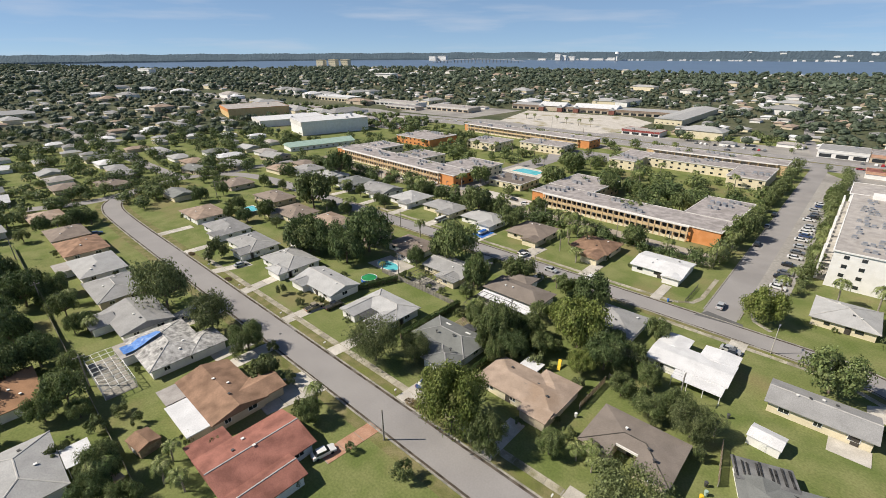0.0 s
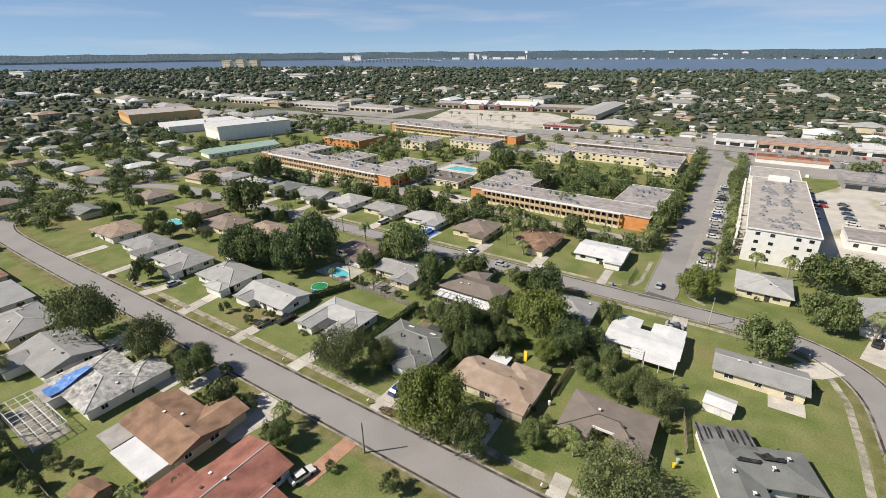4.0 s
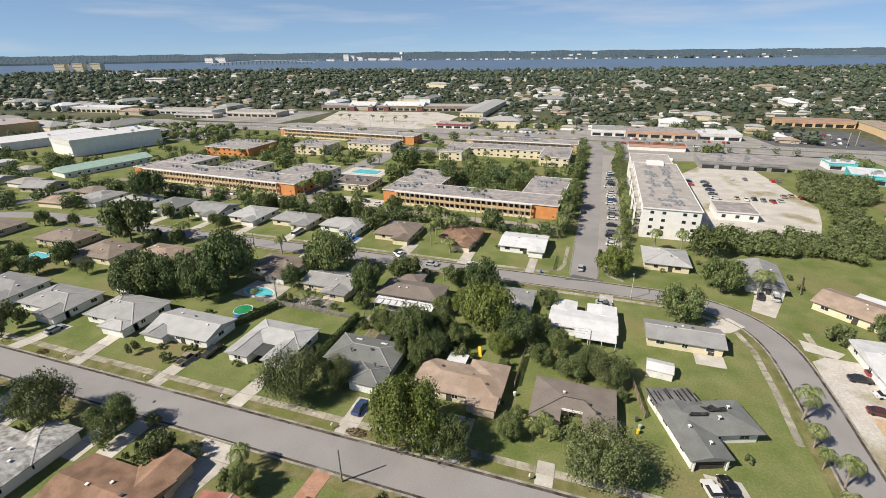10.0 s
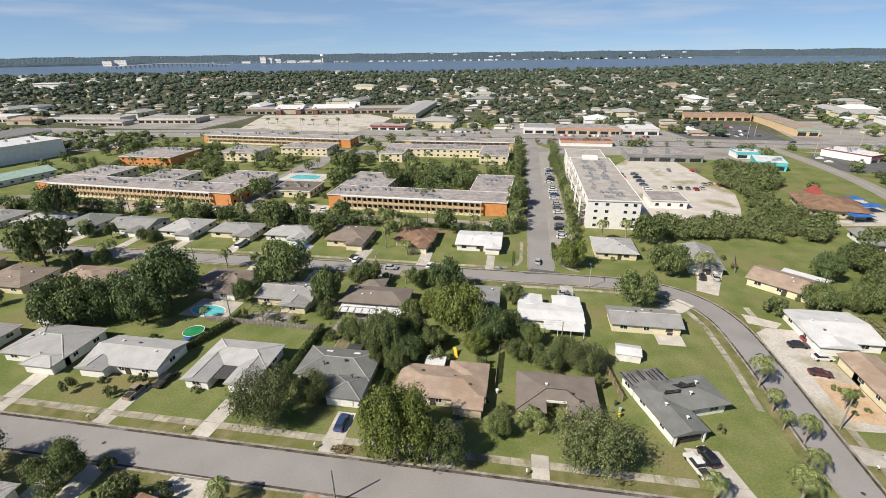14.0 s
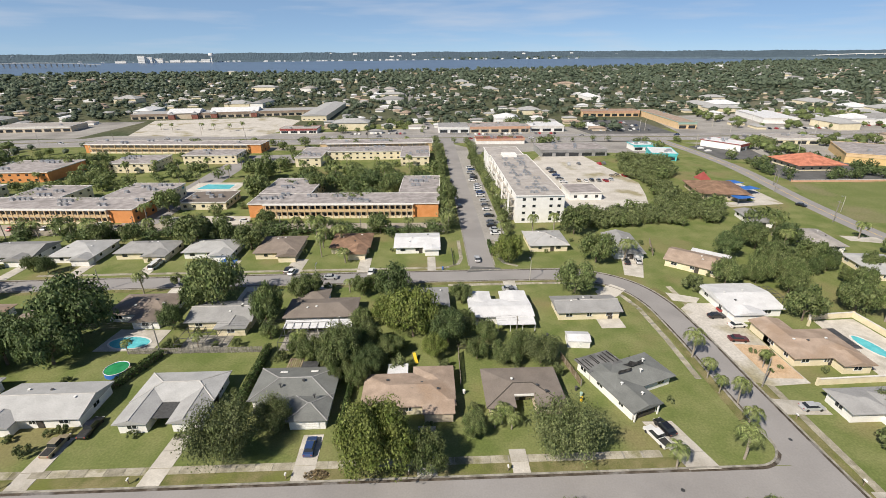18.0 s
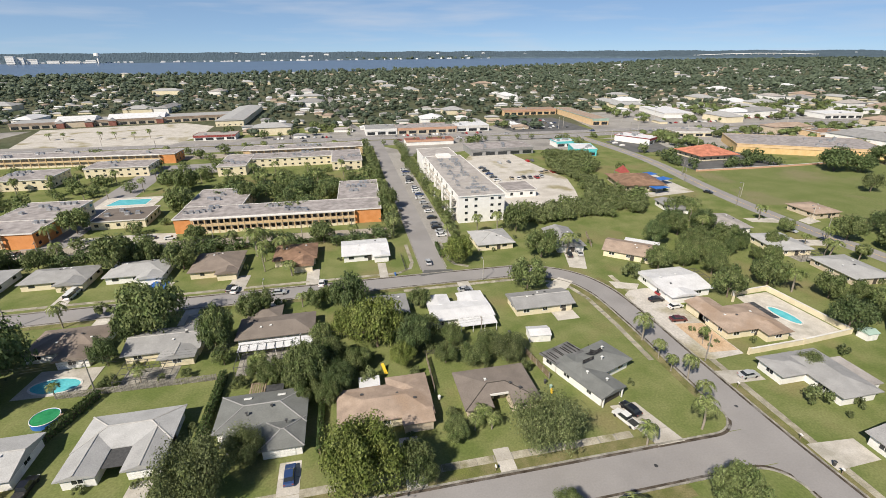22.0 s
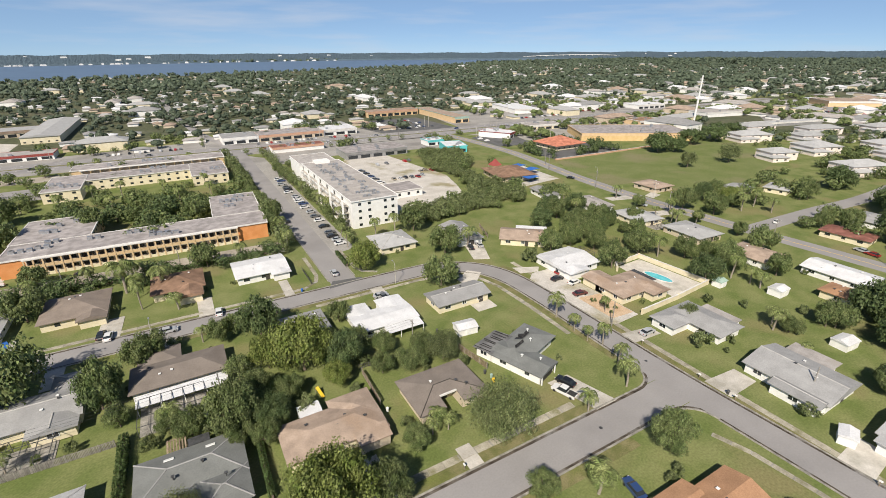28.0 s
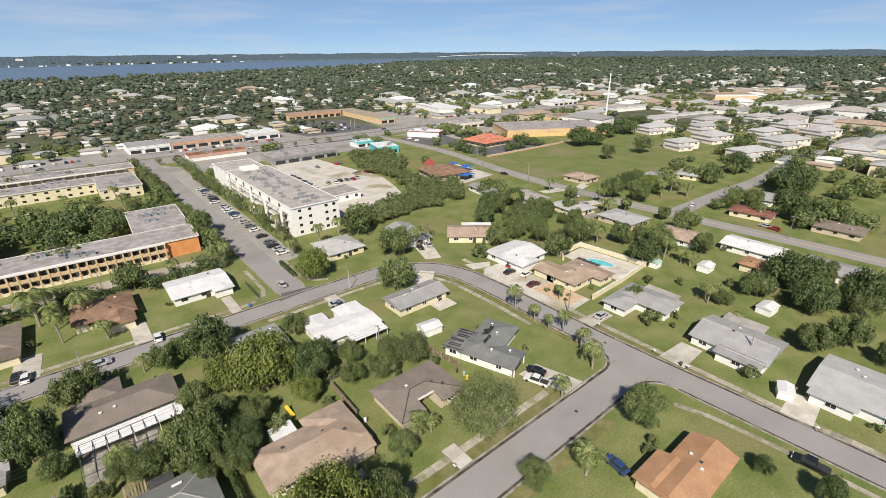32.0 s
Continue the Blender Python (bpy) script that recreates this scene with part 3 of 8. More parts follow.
def verge(pts, w):
    tagged(part("verge", ribbon(pts, w, 0, 0.014), "dry_verge"), "strip of dry worn grass beside the kerb", "verge", kind="structure")
verge(offset([p for p in SOUTH if p[0] < 36], 4.5), 1.7)
verge(offset([p for p in SOUTH if p[0] < 36], -4.5), 1.9)
verge(offset([p for p in BEND if p[0] < 30 or p[1] > 52], -4.1), 1.5)
verge(offset([p for p in BEND if p[1] < 300 and p[0] > 41], 4.2), 1.6)

# pavements of single slabs
def pavement(name, pts, width, label, step=2.5):
    root = tagged(part(name, ribbon(pts, width - 0.08, 0, 0.02), "kerb"), label, "pavement", kind="structure")
    me = Geo().box(-step * U / 2 + 0.03, -width * U / 2, 0, step * U / 2 - 0.03, width * U / 2, 0.06).mesh("slab", "old_concrete")
    d, i = 0.0, 0
    for a, b in zip(pts, pts[1:]):
        a, b = Vector(a), Vector(b)
        n = max(int((b - a).length / step), 1)
        for k in range(n):
            p = a.lerp(b, (k + 0.5) / n)
            part("slab", me, None, root, at=pose(p.x * U, p.y * U, random.uniform(-0.008, 0.008), 0, 0, math.degrees(math.atan2((b - a).y, (b - a).x))))
    return root

pavement("pavement_south", [(-112, 48.3), (2, 48.3)], 1.3, "pale concrete pavement between lawn strips")
pavement("pavement_corner", [(2, 48.3), (24, 48.3)], 1.3, "narrow weathered concrete pavement along the lawn")
pavement("pavement_bend", [(-4, 101.2), (22, 101.2), (28.5, 100.3), (33, 98), (36.5, 94), (38, 88), (38.4, 76), (38.2, 64)], 1.1, "mossy concrete pavement following the bend")
pavement("pavement_east", [(49.5, 98), (49.5, 20), (50.5, -10)], 1.2, "pale concrete pavement along the bend street")
pavement("pavement_west", [(37.6, 33), (39.2, 28), (40.1, 20), (40.9, 0), (41.3, -20)], 0.9, "narrow weathered pavement along the bend street")
pavement("pavement_north", [(-110, 111.2), (-4, 111.2)], 1.1, "narrow concrete pavement before the houses")
for s in (1, -1):
    pavement("pavement_northcorner", [(5.6 - s * 9.5, 111.3), (5.6 - s * 6.2, 113.5), (5.6 - s * 5.2, 117), (5.6 - s * 5.2, 130)], 1.0, "curved concrete pavement round the street corner")


def plate(name, pts, mat, label, category, z=0.05):
    return tagged(part(name, Geo().slab(metres(pts), 0, z), mat), label, category, kind="structure")


def drive(x, y0, y1, w, mat="concrete", label="pale concrete driveway beside a lawn", dx=0.0):
    """A driveway from the street at y0 to the house at y1, in plates with joints."""
    root = tagged(part("driveway", Geo().slab(metres([(x - w / 2 + 0.05, y0), (x + w / 2 - 0.05, y0), (x + dx + w / 2 - 0.05, y1), (x + dx - w / 2 + 0.05, y1)]), 0, 0.03), "kerb"), label, "driveway", kind="structure")
    n = max(int(abs(y1 - y0) / 2.6), 2)
    for i in range(n):
        a, b = i / n, (i + 1) / n - 0.012
        ya, yb = y0 + (y1 - y0) * a, y0 + (y1 - y0) * b
        xa, xb = x + dx * a, x + dx * b
        part("panel", Geo().slab(metres([(xa - w / 2, ya), (xa + w / 2, ya), (xb + w / 2, yb), (xb - w / 2, yb)]), 0.0, 0.066 + 0.004 * (i % 2)), mat, root)
    return root

# ---- houses ----
def wall_box(g, x0, y0, x1, y1, z0, z1, t=0.2):
    g.box(x0, y0, z0, x1, y0 + t, z1).box(x0, y1 - t, z0, x1, y1, z1)
    g.box(x0, y0 + t, z0, x0 + t, y1 - t, z1).box(x1 - t, y0 + t, z0, x1, y1 - t, z1)
    return g


def roof_geo(kind, x0, y0, x1, y1, z, pitch, th=0.18):
    """A closed roof body over the eaves rectangle. Returns it, its ridge and hip lines."""
    g, w, d = Geo(), x1 - x0, y1 - y0
    xm, ym = (x0 + x1) / 2, (y0 + y1) / 2
    pitch *= 1.29
    if kind == "flat":
        g.box(x0, y0, z - th, x1, y1, z + 0.06)
        return g, []
    if kind in ("shed_s", "shed_n"):
        rise = pitch * d
        a, b = (z, z + rise) if kind == "shed_s" else (z + rise, z)
        g.face((x0, y0, a), (x1, y0, a), (x1, y1, b), (x0, y1, b)).face((x0, y1, b - th), (x1, y1, b - th), (x1, y0, a - th), (x0, y0, a - th))
        g.face((x0, y0, a - th), (x1, y0, a - th), (x1, y0, a), (x0, y0, a)).face((x1, y1, b - th), (x0, y1, b - th), (x0, y1, b), (x1, y1, b))
        g.face((x0, y1, b - th), (x0, y0, a - th), (x0, y0, a), (x0, y1, b)).face((x1, y0, a - th), (x1, y1, b - th), (x1, y1, b), (x1, y0, a))
        return g, []
    along_x = w >= d if kind == "hip" else kind == "gable_x"
    run = (d if along_x else w) / 2
    inset = run if kind == "hip" else 0.0
    top = z + pitch * run
    if along_x:
        e0, e1 = (min(x0 + inset, xm), ym, top), (max(x1 - inset, xm), ym, top)
    else:
        e0, e1 = (xm, min(y0 + inset, ym), top), (xm, max(y1 - inset, ym), top)
    c = [(x0, y0, z), (x1, y0, z), (x1, y1, z), (x0, y1, z)]
    if along_x:
        g.face(c[0], c[1], e1, e0).face(c[2], c[3], e0, e1).face(c[1], c[2], e1).face(c[3], c[0], e0)
        hips = [(c[0], e0), (c[3], e0), (c[1], e1), (c[2], e1)]
    else:
        g.face(c[1], c[2], e1, e0).face(c[3], c[0], e0, e1).face(c[0], c[1], e0).face(c[2], c[3], e1)
        hips = [(c[0], e0), (c[1], e0), (c[3], e1), (c[2], e1)]
    b = [(x, y, z - th) for x, y, _ in c]
    for i in range(4):
        j = (i + 1) % 4
        g.face(b[i], b[j], c[j], c[i])
    g.face(b[3], b[2], b[1], b[0])
    lines = [(e0, e1)] + (hips if kind == "hip" else [])
    return g, lines


def notched_roof(x0, y0, x1, y1, z, pitch, n0, n1, yn):
    """A hip roof whose south slope is cut open by a court from n0 to n1, up to yn."""
    g, run = Geo(), (y1 - y0) / 2
    ym, top = (y0 + y1) / 2, z + pitch * run
    e0, e1, zn = (x0 + run, ym, top), (x1 - run, ym, top), z + pitch * (yn - y0)
    g.face((x0, y0, z), (n0, y0, z), (n0, yn, zn), e0).face((n0, yn, zn), (n1, yn, zn), e1, e0).face((n1, y0, z), (x1, y0, z), e1, (n1, yn, zn))
    g.face((x1, y0, z), (x1, y1, z), e1).face((x1, y1, z), (x0, y1, z), e0, e1).face((x0, y1, z), (x0, y0, z), e0)
    for a, b in (((x0, y0, z), (n0, y0, z)), ((n0, y0, z), (n0, yn, zn)), ((n0, yn, zn), (n1, yn, zn)), ((n1, yn, zn), (n1, y0, z)), ((n1, y0, z), (x1, y0, z)), ((x1, y0, z), (x1, y1, z)), ((x1, y1, z), (x0, y1, z)), ((x0, y1, z), (x0, y0, z))):
        g.face((a[0], a[1], a[2] - 0.2), (b[0], b[1], b[2] - 0.2), b, a)
    g.face((x0, y1, z - 0.2), (x1, y1, z - 0.2), (x1, yn, z - 0.2), (x0, yn, z - 0.2))
    return g


WINDOW = {}
def window(root, x, y, z, w, h, rz):
    key = (round(w, 1), round(h, 1))
    if key not in WINDOW:
        f = Geo()
        t = 0.08
        f.box(-w / 2, -0.07, 0, w / 2, 0.05, t).box(-w / 2, -0.07, h - t, w / 2, 0.05, h)
        f.box(-w / 2, -0.07, t, -w / 2 + t, 0.05, h - t).box(w / 2 - t, -0.07, t, w / 2, 0.05, h - t)
        f.box(-0.03, -0.055, t, 0.03, 0.04, h - t)
        WINDOW[key] = (f.mesh("window", "white_trim"), Geo().box(-w / 2 + t, -0.03, t, w / 2 - t, 0.0, h - t).mesh("pane", "glass"))
    a, b = WINDOW[key]
    if rz == 180 or root.matrix_basis.translation.y > 150 or root.matrix_basis.translation.x > 150:
        return part("window", b, None, root, at=pose(x, y - (0.03 if rz == 0 else 0), z, 0, 0, rz))
    o = part("window", a, None, root, at=pose(x, y, z, 0, 0, rz))
    part("pane", b, None, o)
    return o


DOOR = {}
def door(root, x, y, rz, w=1.0, h=2.05, mat="dark_trim", name="door"):
    key = (w, mat)
    if key not in DOOR:
        g = Geo().box(-w / 2, -0.06, 0.05, w / 2, 0.04, h)
        for i in range(4 if w > 2 else 2):
            n = 4 if w > 2 else 2
            g.box(-w / 2 + 0.1, -0.085, 0.12 + i * (h - 0.1) / n, w / 2 - 0.1, -0.06, 0.0 + (i + 1) * (h - 0.1) / n)
        DOOR[key] = g.mesh(name, mat)
    return part(name, DOOR[key], None, root, at=pose(x, y, 0, 0, 0, rz))


VENT = Geo().tube((0, 0, -0.4), (0, 0, 0.35), 0.09, 0.09, 8).box(-0.2, -0.2, 0.3, 0.2, 0.2, 0.42)


def block(root, x0, y0, x1, y1, h, roof, rmat, wmat, pitch=0.3, over=0.55, caps=None, wins="SEW", t=0.2, sill=0.95, gap=3.9):
    """One block of a house: walls, windows, roof and ridge caps."""
    g = wall_box(Geo(), x0, y0, x1, y1, 0, h)
    ym, xm = (y0 + y1) / 2, (x0 + x1) / 2
    if roof == "gable_x":
        r = pitch * 1.29 * (y1 - y0) / 2
        for x in (x0, x1 - t):
            k = len(g.v)
            g.v += [(x, y0, h), (x, y1, h), (x, ym, h + r), (x + t, y0, h), (x + t, y1, h), (x + t, ym, h + r)]
            g.f += [(k, k + 2, k + 1), (k + 3, k + 4, k + 5), (k, k + 3, k + 5, k + 2), (k + 1, k + 2, k + 5, k + 4)]
    if roof == "gable_y":
        r = pitch * 1.29 * (x1 - x0) / 2
        for y in (y0, y1 - t):
            k = len(g.v)
            g.v += [(x0, y, h), (x1, y, h), (xm, y, h + r), (x0, y + t, h), (x1, y + t, h), (xm, y + t, h + r)]
            g.f += [(k, k + 1, k + 2), (k + 3, k + 5, k + 4), (k, k + 2, k + 5, k + 3), (k + 1, k + 4, k + 5, k + 2)]
    part("wall", g, wmat, root)
    rg, lines = roof_geo(roof, x0 - over, y0 - over, x1 + over, y1 + over, h + 0.06, pitch)
    ro = part("roof", rg, rmat, root)
    if caps:
        for a, b in lines:
            if (Vector(a) - Vector(b)).length > 0.4:
                part("ridge_cap", Geo().tube((a[0], a[1], a[2] - 0.02), (b[0], b[1], b[2] - 0.02), 0.13, 0.13, 6), "cap" if caps == "ridge" else caps, ro)
    for s in wins:
        horizontal = s in "SN"
        length = (x1 - x0) if horizontal else (y1 - y0)
        n = max(int(length / gap), 1)
        for i in range(n):
            o = -length / 2 + length * (i + 0.5) / n
            w = 1.5 if (i + n) % 2 else 1.1
            if s == "S":
                window(root, xm + o, y0, sill, w, 1.15, 0)
            elif s == "N":
                window(root, xm + o, y1, sill, w, 1.15, 180)
            elif s == "W":
                window(root, x0, ym + o, sill, w, 1.15, -90)
            else:
                window(root, x1, ym + o, sill, w, 1.15, 90)
    return ro


def house(label, x, y, w, d, roof, rmat, wmat, rz=0, h=2.6, pitch=0.27, caps=None, wings=(), front="S", wins="SEW", garage=None, vents=3, group="suburban houses", over=0.55, door_at=None):
    """A bungalow at its centre; wings: (x0, y0, x1, y1, roof, rmat)."""
    root = thing("house", x, y, rz, label, "house", group)
    ro = block(root, -w / 2, -d / 2, w / 2, d / 2, h, roof, rmat, wmat, pitch, over, caps, wins)
    for wg in wings:
        x0, y0, x1, y1, kind, mat = wg[:6]
        block(root, x0, y0, x1, y1, h - 0.05, kind, mat or rmat, wmat, pitch, over * 0.9, caps, wg[6] if len(wg) > 6 else "")
    ys, rr = (-d / 2, 0) if front == "S" else (d / 2, 180)
    door(root, door_at if door_at is not None else w * 0.08, ys, rr)
    if garage is not None:
        door(root, garage, ys, rr, 3.6, 2.1, "white_trim", "garage_door")
    rise = pitch * min(w, d) / 2
    for i in range(vents):
        vx, vy = random.uniform(-0.36, 0.36) * w, random.uniform(-0.28, 0.28) * d
        if roof == "flat":
            zz = h + 0.1
        elif (w >= d and roof == "hip") or roof == "gable_x":
            zz = h + 0.1 + 1.29 * pitch * (d / 2 - abs(vy))
        else:
            zz = h + 0.1 + 1.29 * pitch * (w / 2 - abs(vx))
        if roof == "hip":
            zz = h + 0.1 + 1.29 * pitch * min(d / 2 - abs(vy), w / 2 - abs(vx))
        part("vent_pipe", VENT, "dark_metal" if i % 2 else "white_trim", ro, at=pose(vx, vy, zz))
    return root


# south side of the south street
house("house with a brick-red shingle roof and pale ridges", -32.2, 23.2, 8.6, 12.4, "gable_y", "roof_red", "white_wall", front="N", caps="ridge", pitch=0.24, wings=[(3.6, -5.6, 8.2, 2.4, "gable_y", None), (-7.6, -6.2, -3.8, -1.5, "flat", "roof_red")], wins="EW")
house("house with a rust-brown roof beside a white patio roof", -48.6, 25.5, 13.6, 8, "gable_x", "roof_rust", "tan_wall", front="N", wings=[(1, 2, 6.5, 7.5, "gable_y", None), (-1.6, -7.4, 6.4, -4, "flat", "roof_white"), (-6.6, -7.0, -2.9, -4, "flat", "roof_gravel")], wins="EW")
house("storm-worn grey house with a torn roof", -69.5, 24.3, 13.8, 9.6, "hip", "roof_worn", "white_wall", front="N", caps="ridge", wings=[(1, 2, 7, 8, "hip", None), (-5.9, -7.0, -1.1, -4.4, "flat", "roof_gravel")], wins="EW")
house("pale house with a grey shingle roof", -85.5, 24, 13, 9, "gable_x", "roof_grey", "white_wall", front="N", wings=[(-6.5, -8, -0.5, -4, "gable_y", None)])
house("house with a grey hip roof among trees", -104.2, 24.4, 13.6, 9, "hip", "roof_grey", "tan_wall", front="N", caps="ridge")
house("house with a pale grey low roof", -122.3, 25, 14.5, 9.5, "hip", "roof_pale", "white_wall", front="N", wings=[(-7, -8, -1, -4, "flat", "roof_gravel")])
house("house with a dull red-brown roof", -141, 25.5, 14, 10, "hip", "roof_rust", "tan_wall", front="N")
house("house with a brown shingle roof", -157, 25, 13, 9, "hip", "roof_brown", "tan_wall", front="N")
house("pale hip-roofed house behind the rear fence", -51.6, 0.2, 12.2, 7.6, "hip", "roof_pale", "white_wall", caps="ridge", wins="E")
house("small house with an orange-brown roof behind the fence", -74, 1.2, 11, 8, "hip", "roof_orange", "white_wall", wins="E")
house("house with an orange clay-coloured gable roof", 24.2, 24.3, 12.7, 5.3, "gable_x", "roof_orange", "cream_wall", front="N", wings=[(-6.3, 0.4, -0.4, 4.2, "gable_x", None)], wins="EW", door_at=2.5)

# north side of the south street
house("house with a tan roof and pale drive", -146, 62, 14, 10, "hip", "roof_tan", "white_wall", garage=4)
house("house with a weathered grey roof", -125.5, 61, 14.5, 8.6, "hip", "roof_grey", "white_wall", wings=[(2, -6.6, 7.2, -3.5, "gable_y", None)], garage=4.5)
house("pale house with a grey hip roof", -106.5, 60.2, 14, 8.4, "hip", "roof_grey", "white_wall", caps="ridge", wings=[(1.5, -6.8, 7, -3.4, "gable_y", None)])
house("pale house with a long grey hip roof", -87.4, 61.2, 13, 9, "hip", "roof_pale", "white_wall", caps="ridge", wings=[(0.8, -7, 6.5, -3.5, "hip", None)])
house("white house with a pale grey cross roof", -68.9, 60.2, 14, 7.6, "gable_x", "roof_pale", "white_wall", caps="ridge", wings=[(-7, -5.4, -2.2, -3, "gable_y", None)])
root = thing("house", -49.3, 60.4, 0, "pale grey U-shaped house round a screened front court", "house", "suburban houses")
block(root, -6, -0.8, 6, 5.4, 2.6, "hip", "roof_pale", "white_wall", 0.27, 0.55, "ridge", "EW")
block(root, -6, -5.6, -1.9, 1.2, 2.6, "gable_y", "roof_pale", "white_wall", 0.27, 0.5, "ridge", "SW")
block(root, 1.9, -5.6, 6, 1.2, 2.6, "gable_y", "roof_pale", "white_wall", 0.27, 0.5, "ridge", "E")
door(root, 4, -5.6, 0, 3.6, 2.1, "white_trim", "garage_door")
door(root, 0, -0.8, 0)
part("court_screen", Geo().box(-1.9, -4.8, 2.45, 1.9, -0.9, 2.5), "screen", root, "dark insect screen over the court")
root = thing("house", -30.8, 60.6, 0, "slate-grey house with hip roof and skylights", "house", "suburban houses")
rf = block(root, -6.2, -1.5, 6.2, 5.6, 2.6, "hip", "roof_slate", "white_wall", 0.28, 0.55, "roof_grey", "EW")
block(root, 0.8, -6.2, 6.2, -1.2, 2.6, "hip", "roof_slate", "white_wall", 0.28, 0.5, "roof_grey", "S")
block(root, -4.5, -4.2, 0.2, -1.2, 2.6, "hip", "roof_slate", "white_wall", 0.28, 0.5, "roof_grey", "S")
door(root, 3.5, -6.2, 0, 3.6, 2.1, "white_trim", "garage_door")
for sx in (-2.5, 2.6):
    part("skylight", Geo().box(-0.6, -0.25, 0, 0.6, 0.25, 0.12), "white_trim", rf, "white skylight curb", at=pose(sx, 4.2, 3.42, -20))
part("solar_panel", Geo().box(-0.2, 6.0, 2.75, 2.6, 7.6, 2.83), "dark_metal", root, "dark flat panel behind the roof")
perg = part("pergola", wall_box(Geo(), -2.9, 6.3, -0.5, 9.0, 2.2, 2.35, 0.12), "wood", root, "weathered reddish wooden pergola")
for i in range(7):
    part("slat", Geo().box(-2.85 + i * 0.37, 6.2, 2.35, -2.65 + i * 0.37, 9.1, 2.4), "wood", perg)
for px in (-2.8, -0.6):
    part("post", Geo().box(px - 0.06, 8.8, 0, px + 0.06, 8.92, 2.2), "wood", perg)
for sx, sy in ((-2, 0.2), (1.5, 1.2), (4, -2.5)):
    part("vent_pipe", VENT, "dark_metal", rf, at=pose(sx, sy, 4.0))
root = thing("house", -12.1, 60.6, 0, "house with a stained tan roof and a white rear canopy", "house", "suburban houses")
rf = block(root, -7, -3.8, 6.8, 3.2, 2.6, "hip", "roof_tan", "cream_wall", 0.24, 0.55, None, "SEW")
block(root, 1.0, -1, 6.9, 5.0, 2.6, "hip", "roof_tan", "cream_wall", 0.24, 0.5, None, "NE")
block(root, 2.4, -5.6, 6.8, -3.6, 2.4, "shed_s", "roof_tan", "tan_wall", 0.2, 0.3, None, "")
part("rear_canopy", Geo().box(-3.9, 3.2, 2.35, -0.4, 6.6, 2.48), "roof_white", root, "flat white canopy over the rear terrace")
for px in (-3.7, -0.6):
    part("post", Geo().box(px - 0.06, 6.3, 0, px + 0.06, 6.42, 2.35), "white_trim", root)
door(root, -1, -3.8, 0)
for sx, sy in ((-3.6, 1.2), (0.4, -0.8), (2, 0.4), (4.6, -1.2)):
    part("vent_pipe", VENT, "dark_metal", rf, at=pose(sx, sy, 3.3))
root = thing("house", 6.2, 60.2, 0, "house with a broad umber roof round a small court", "house", "suburban houses")
part("wall", wall_box(Geo(), -5.75, -0.9, 5.75, 4.2, 0, 2.6).box(-5.75, -4.2, 0, -1.85, -0.9, 2.6).box(1.55, -4.2, 0, 5.75, -0.9, 2.6), "tan_wall", root)
rf = part("roof", notched_roof(-6.35, -4.8, 6.35, 4.8, 2.66, 0.2, -1.7, 1.4, -2.3), "roof_umber", root)
for a, b in (((-6.35, -4.8, 2.66), (-1.55, 0, 3.62)), ((6.35, -4.8, 2.66), (1.55, 0, 3.62)), ((-1.55, 0, 3.62), (1.55, 0, 3.62))):
    part("ridge_cap", Geo().tube(a, b, 0.09, 0.09, 6), "dark_trim", rf)
for wx in (-3.8, 3.6):
    window(root, wx, -4.2, 0.95, 1.5, 1.15, 0)
for wy in (-2, 2):
    window(root, -5.75, wy, 0.95, 1.1, 1.15, -90)
    window(root, 5.75, wy, 0.95, 1.1, 1.15, 90)
part("court_beam", Geo().box(-1.7, -2.5, 2.8, 1.4, -2.3, 3.22), "ridge", root, "pale beam across the court")
door(root, 0.0, -0.9, 0)
for sx, sy in ((-1.6, 0.9), (2.2, -0.8), (3.4, -2.2)):
    part("vent_pipe", VENT, "white_trim" if sx < 0 else "dark_metal", rf, at=pose(sx, sy, 3.5))
root = thing("house", 24, 62, 20, "white house with a dark grey storm-stripped L-shaped roof", "house", "suburban houses")
rf = block(root, -4.5, -6.8, 0.3, 3.2, 2.6, "gable_y", "roof_slate", "white_wall", 0.2, 0.6, None, "W")
block(root, -4.4, -2.6, 7.4, 3.3, 2.6, "hip", "roof_slate", "white_wall", 0.22, 0.6, None, "SE")
rear = block(root, -4.5, 3.4, 1.6, 6.6, 2.5, "shed_n", "roof_dark", "white_wall", 0.07, 0.55, None, "W")
for i in range(9):
    bx = -4.9 + i * 0.78 + 0.2 * math.sin(i * 2.7)
    y0, y1 = 3.1 + 0.5 * abs(math.sin(i * 1.9)), 6.9 - 0.9 * abs(math.sin(i * 2.3))
    part("bare_strip", Geo().box(bx, y0, 3.02, bx + 0.2 + 0.32 * abs(math.sin(i * 3.1)), y1, 3.05), "roof_torn", rear, at=pose(0, 0, 0.16, -3.2))
part("torn_patch", Geo().face((1.6, 0.55, 4.06), (4.2, 0.55, 4.06), (4.6, 1.5, 3.82), (3.3, 1.3, 3.87), (2.9, 2.3, 3.58), (1.9, 1.6, 3.79), (0.9, 1.9, 3.7)), "roof_torn", rf, "black felt laid bare on the roof")
part("torn_patch", Geo().face((-1.9, -0.2, 4.04), (0.9, -0.25, 3.98), (1.4, 0.25, 4.1), (-0.4, 0.3, 4.12), (-1.2, 0.4, 4.1)), "roof_torn", rf, "black felt laid bare on the roof")
door(root, -2.1, -6.8, 0, 4.2, 2.1, "dark_trim", "garage_door")
for px in (-4.4, 0.2):
    part("post", Geo().box(px - 0.1, -7.3, 0, px + 0.1, -7.1, 2.6), "white_trim", root)
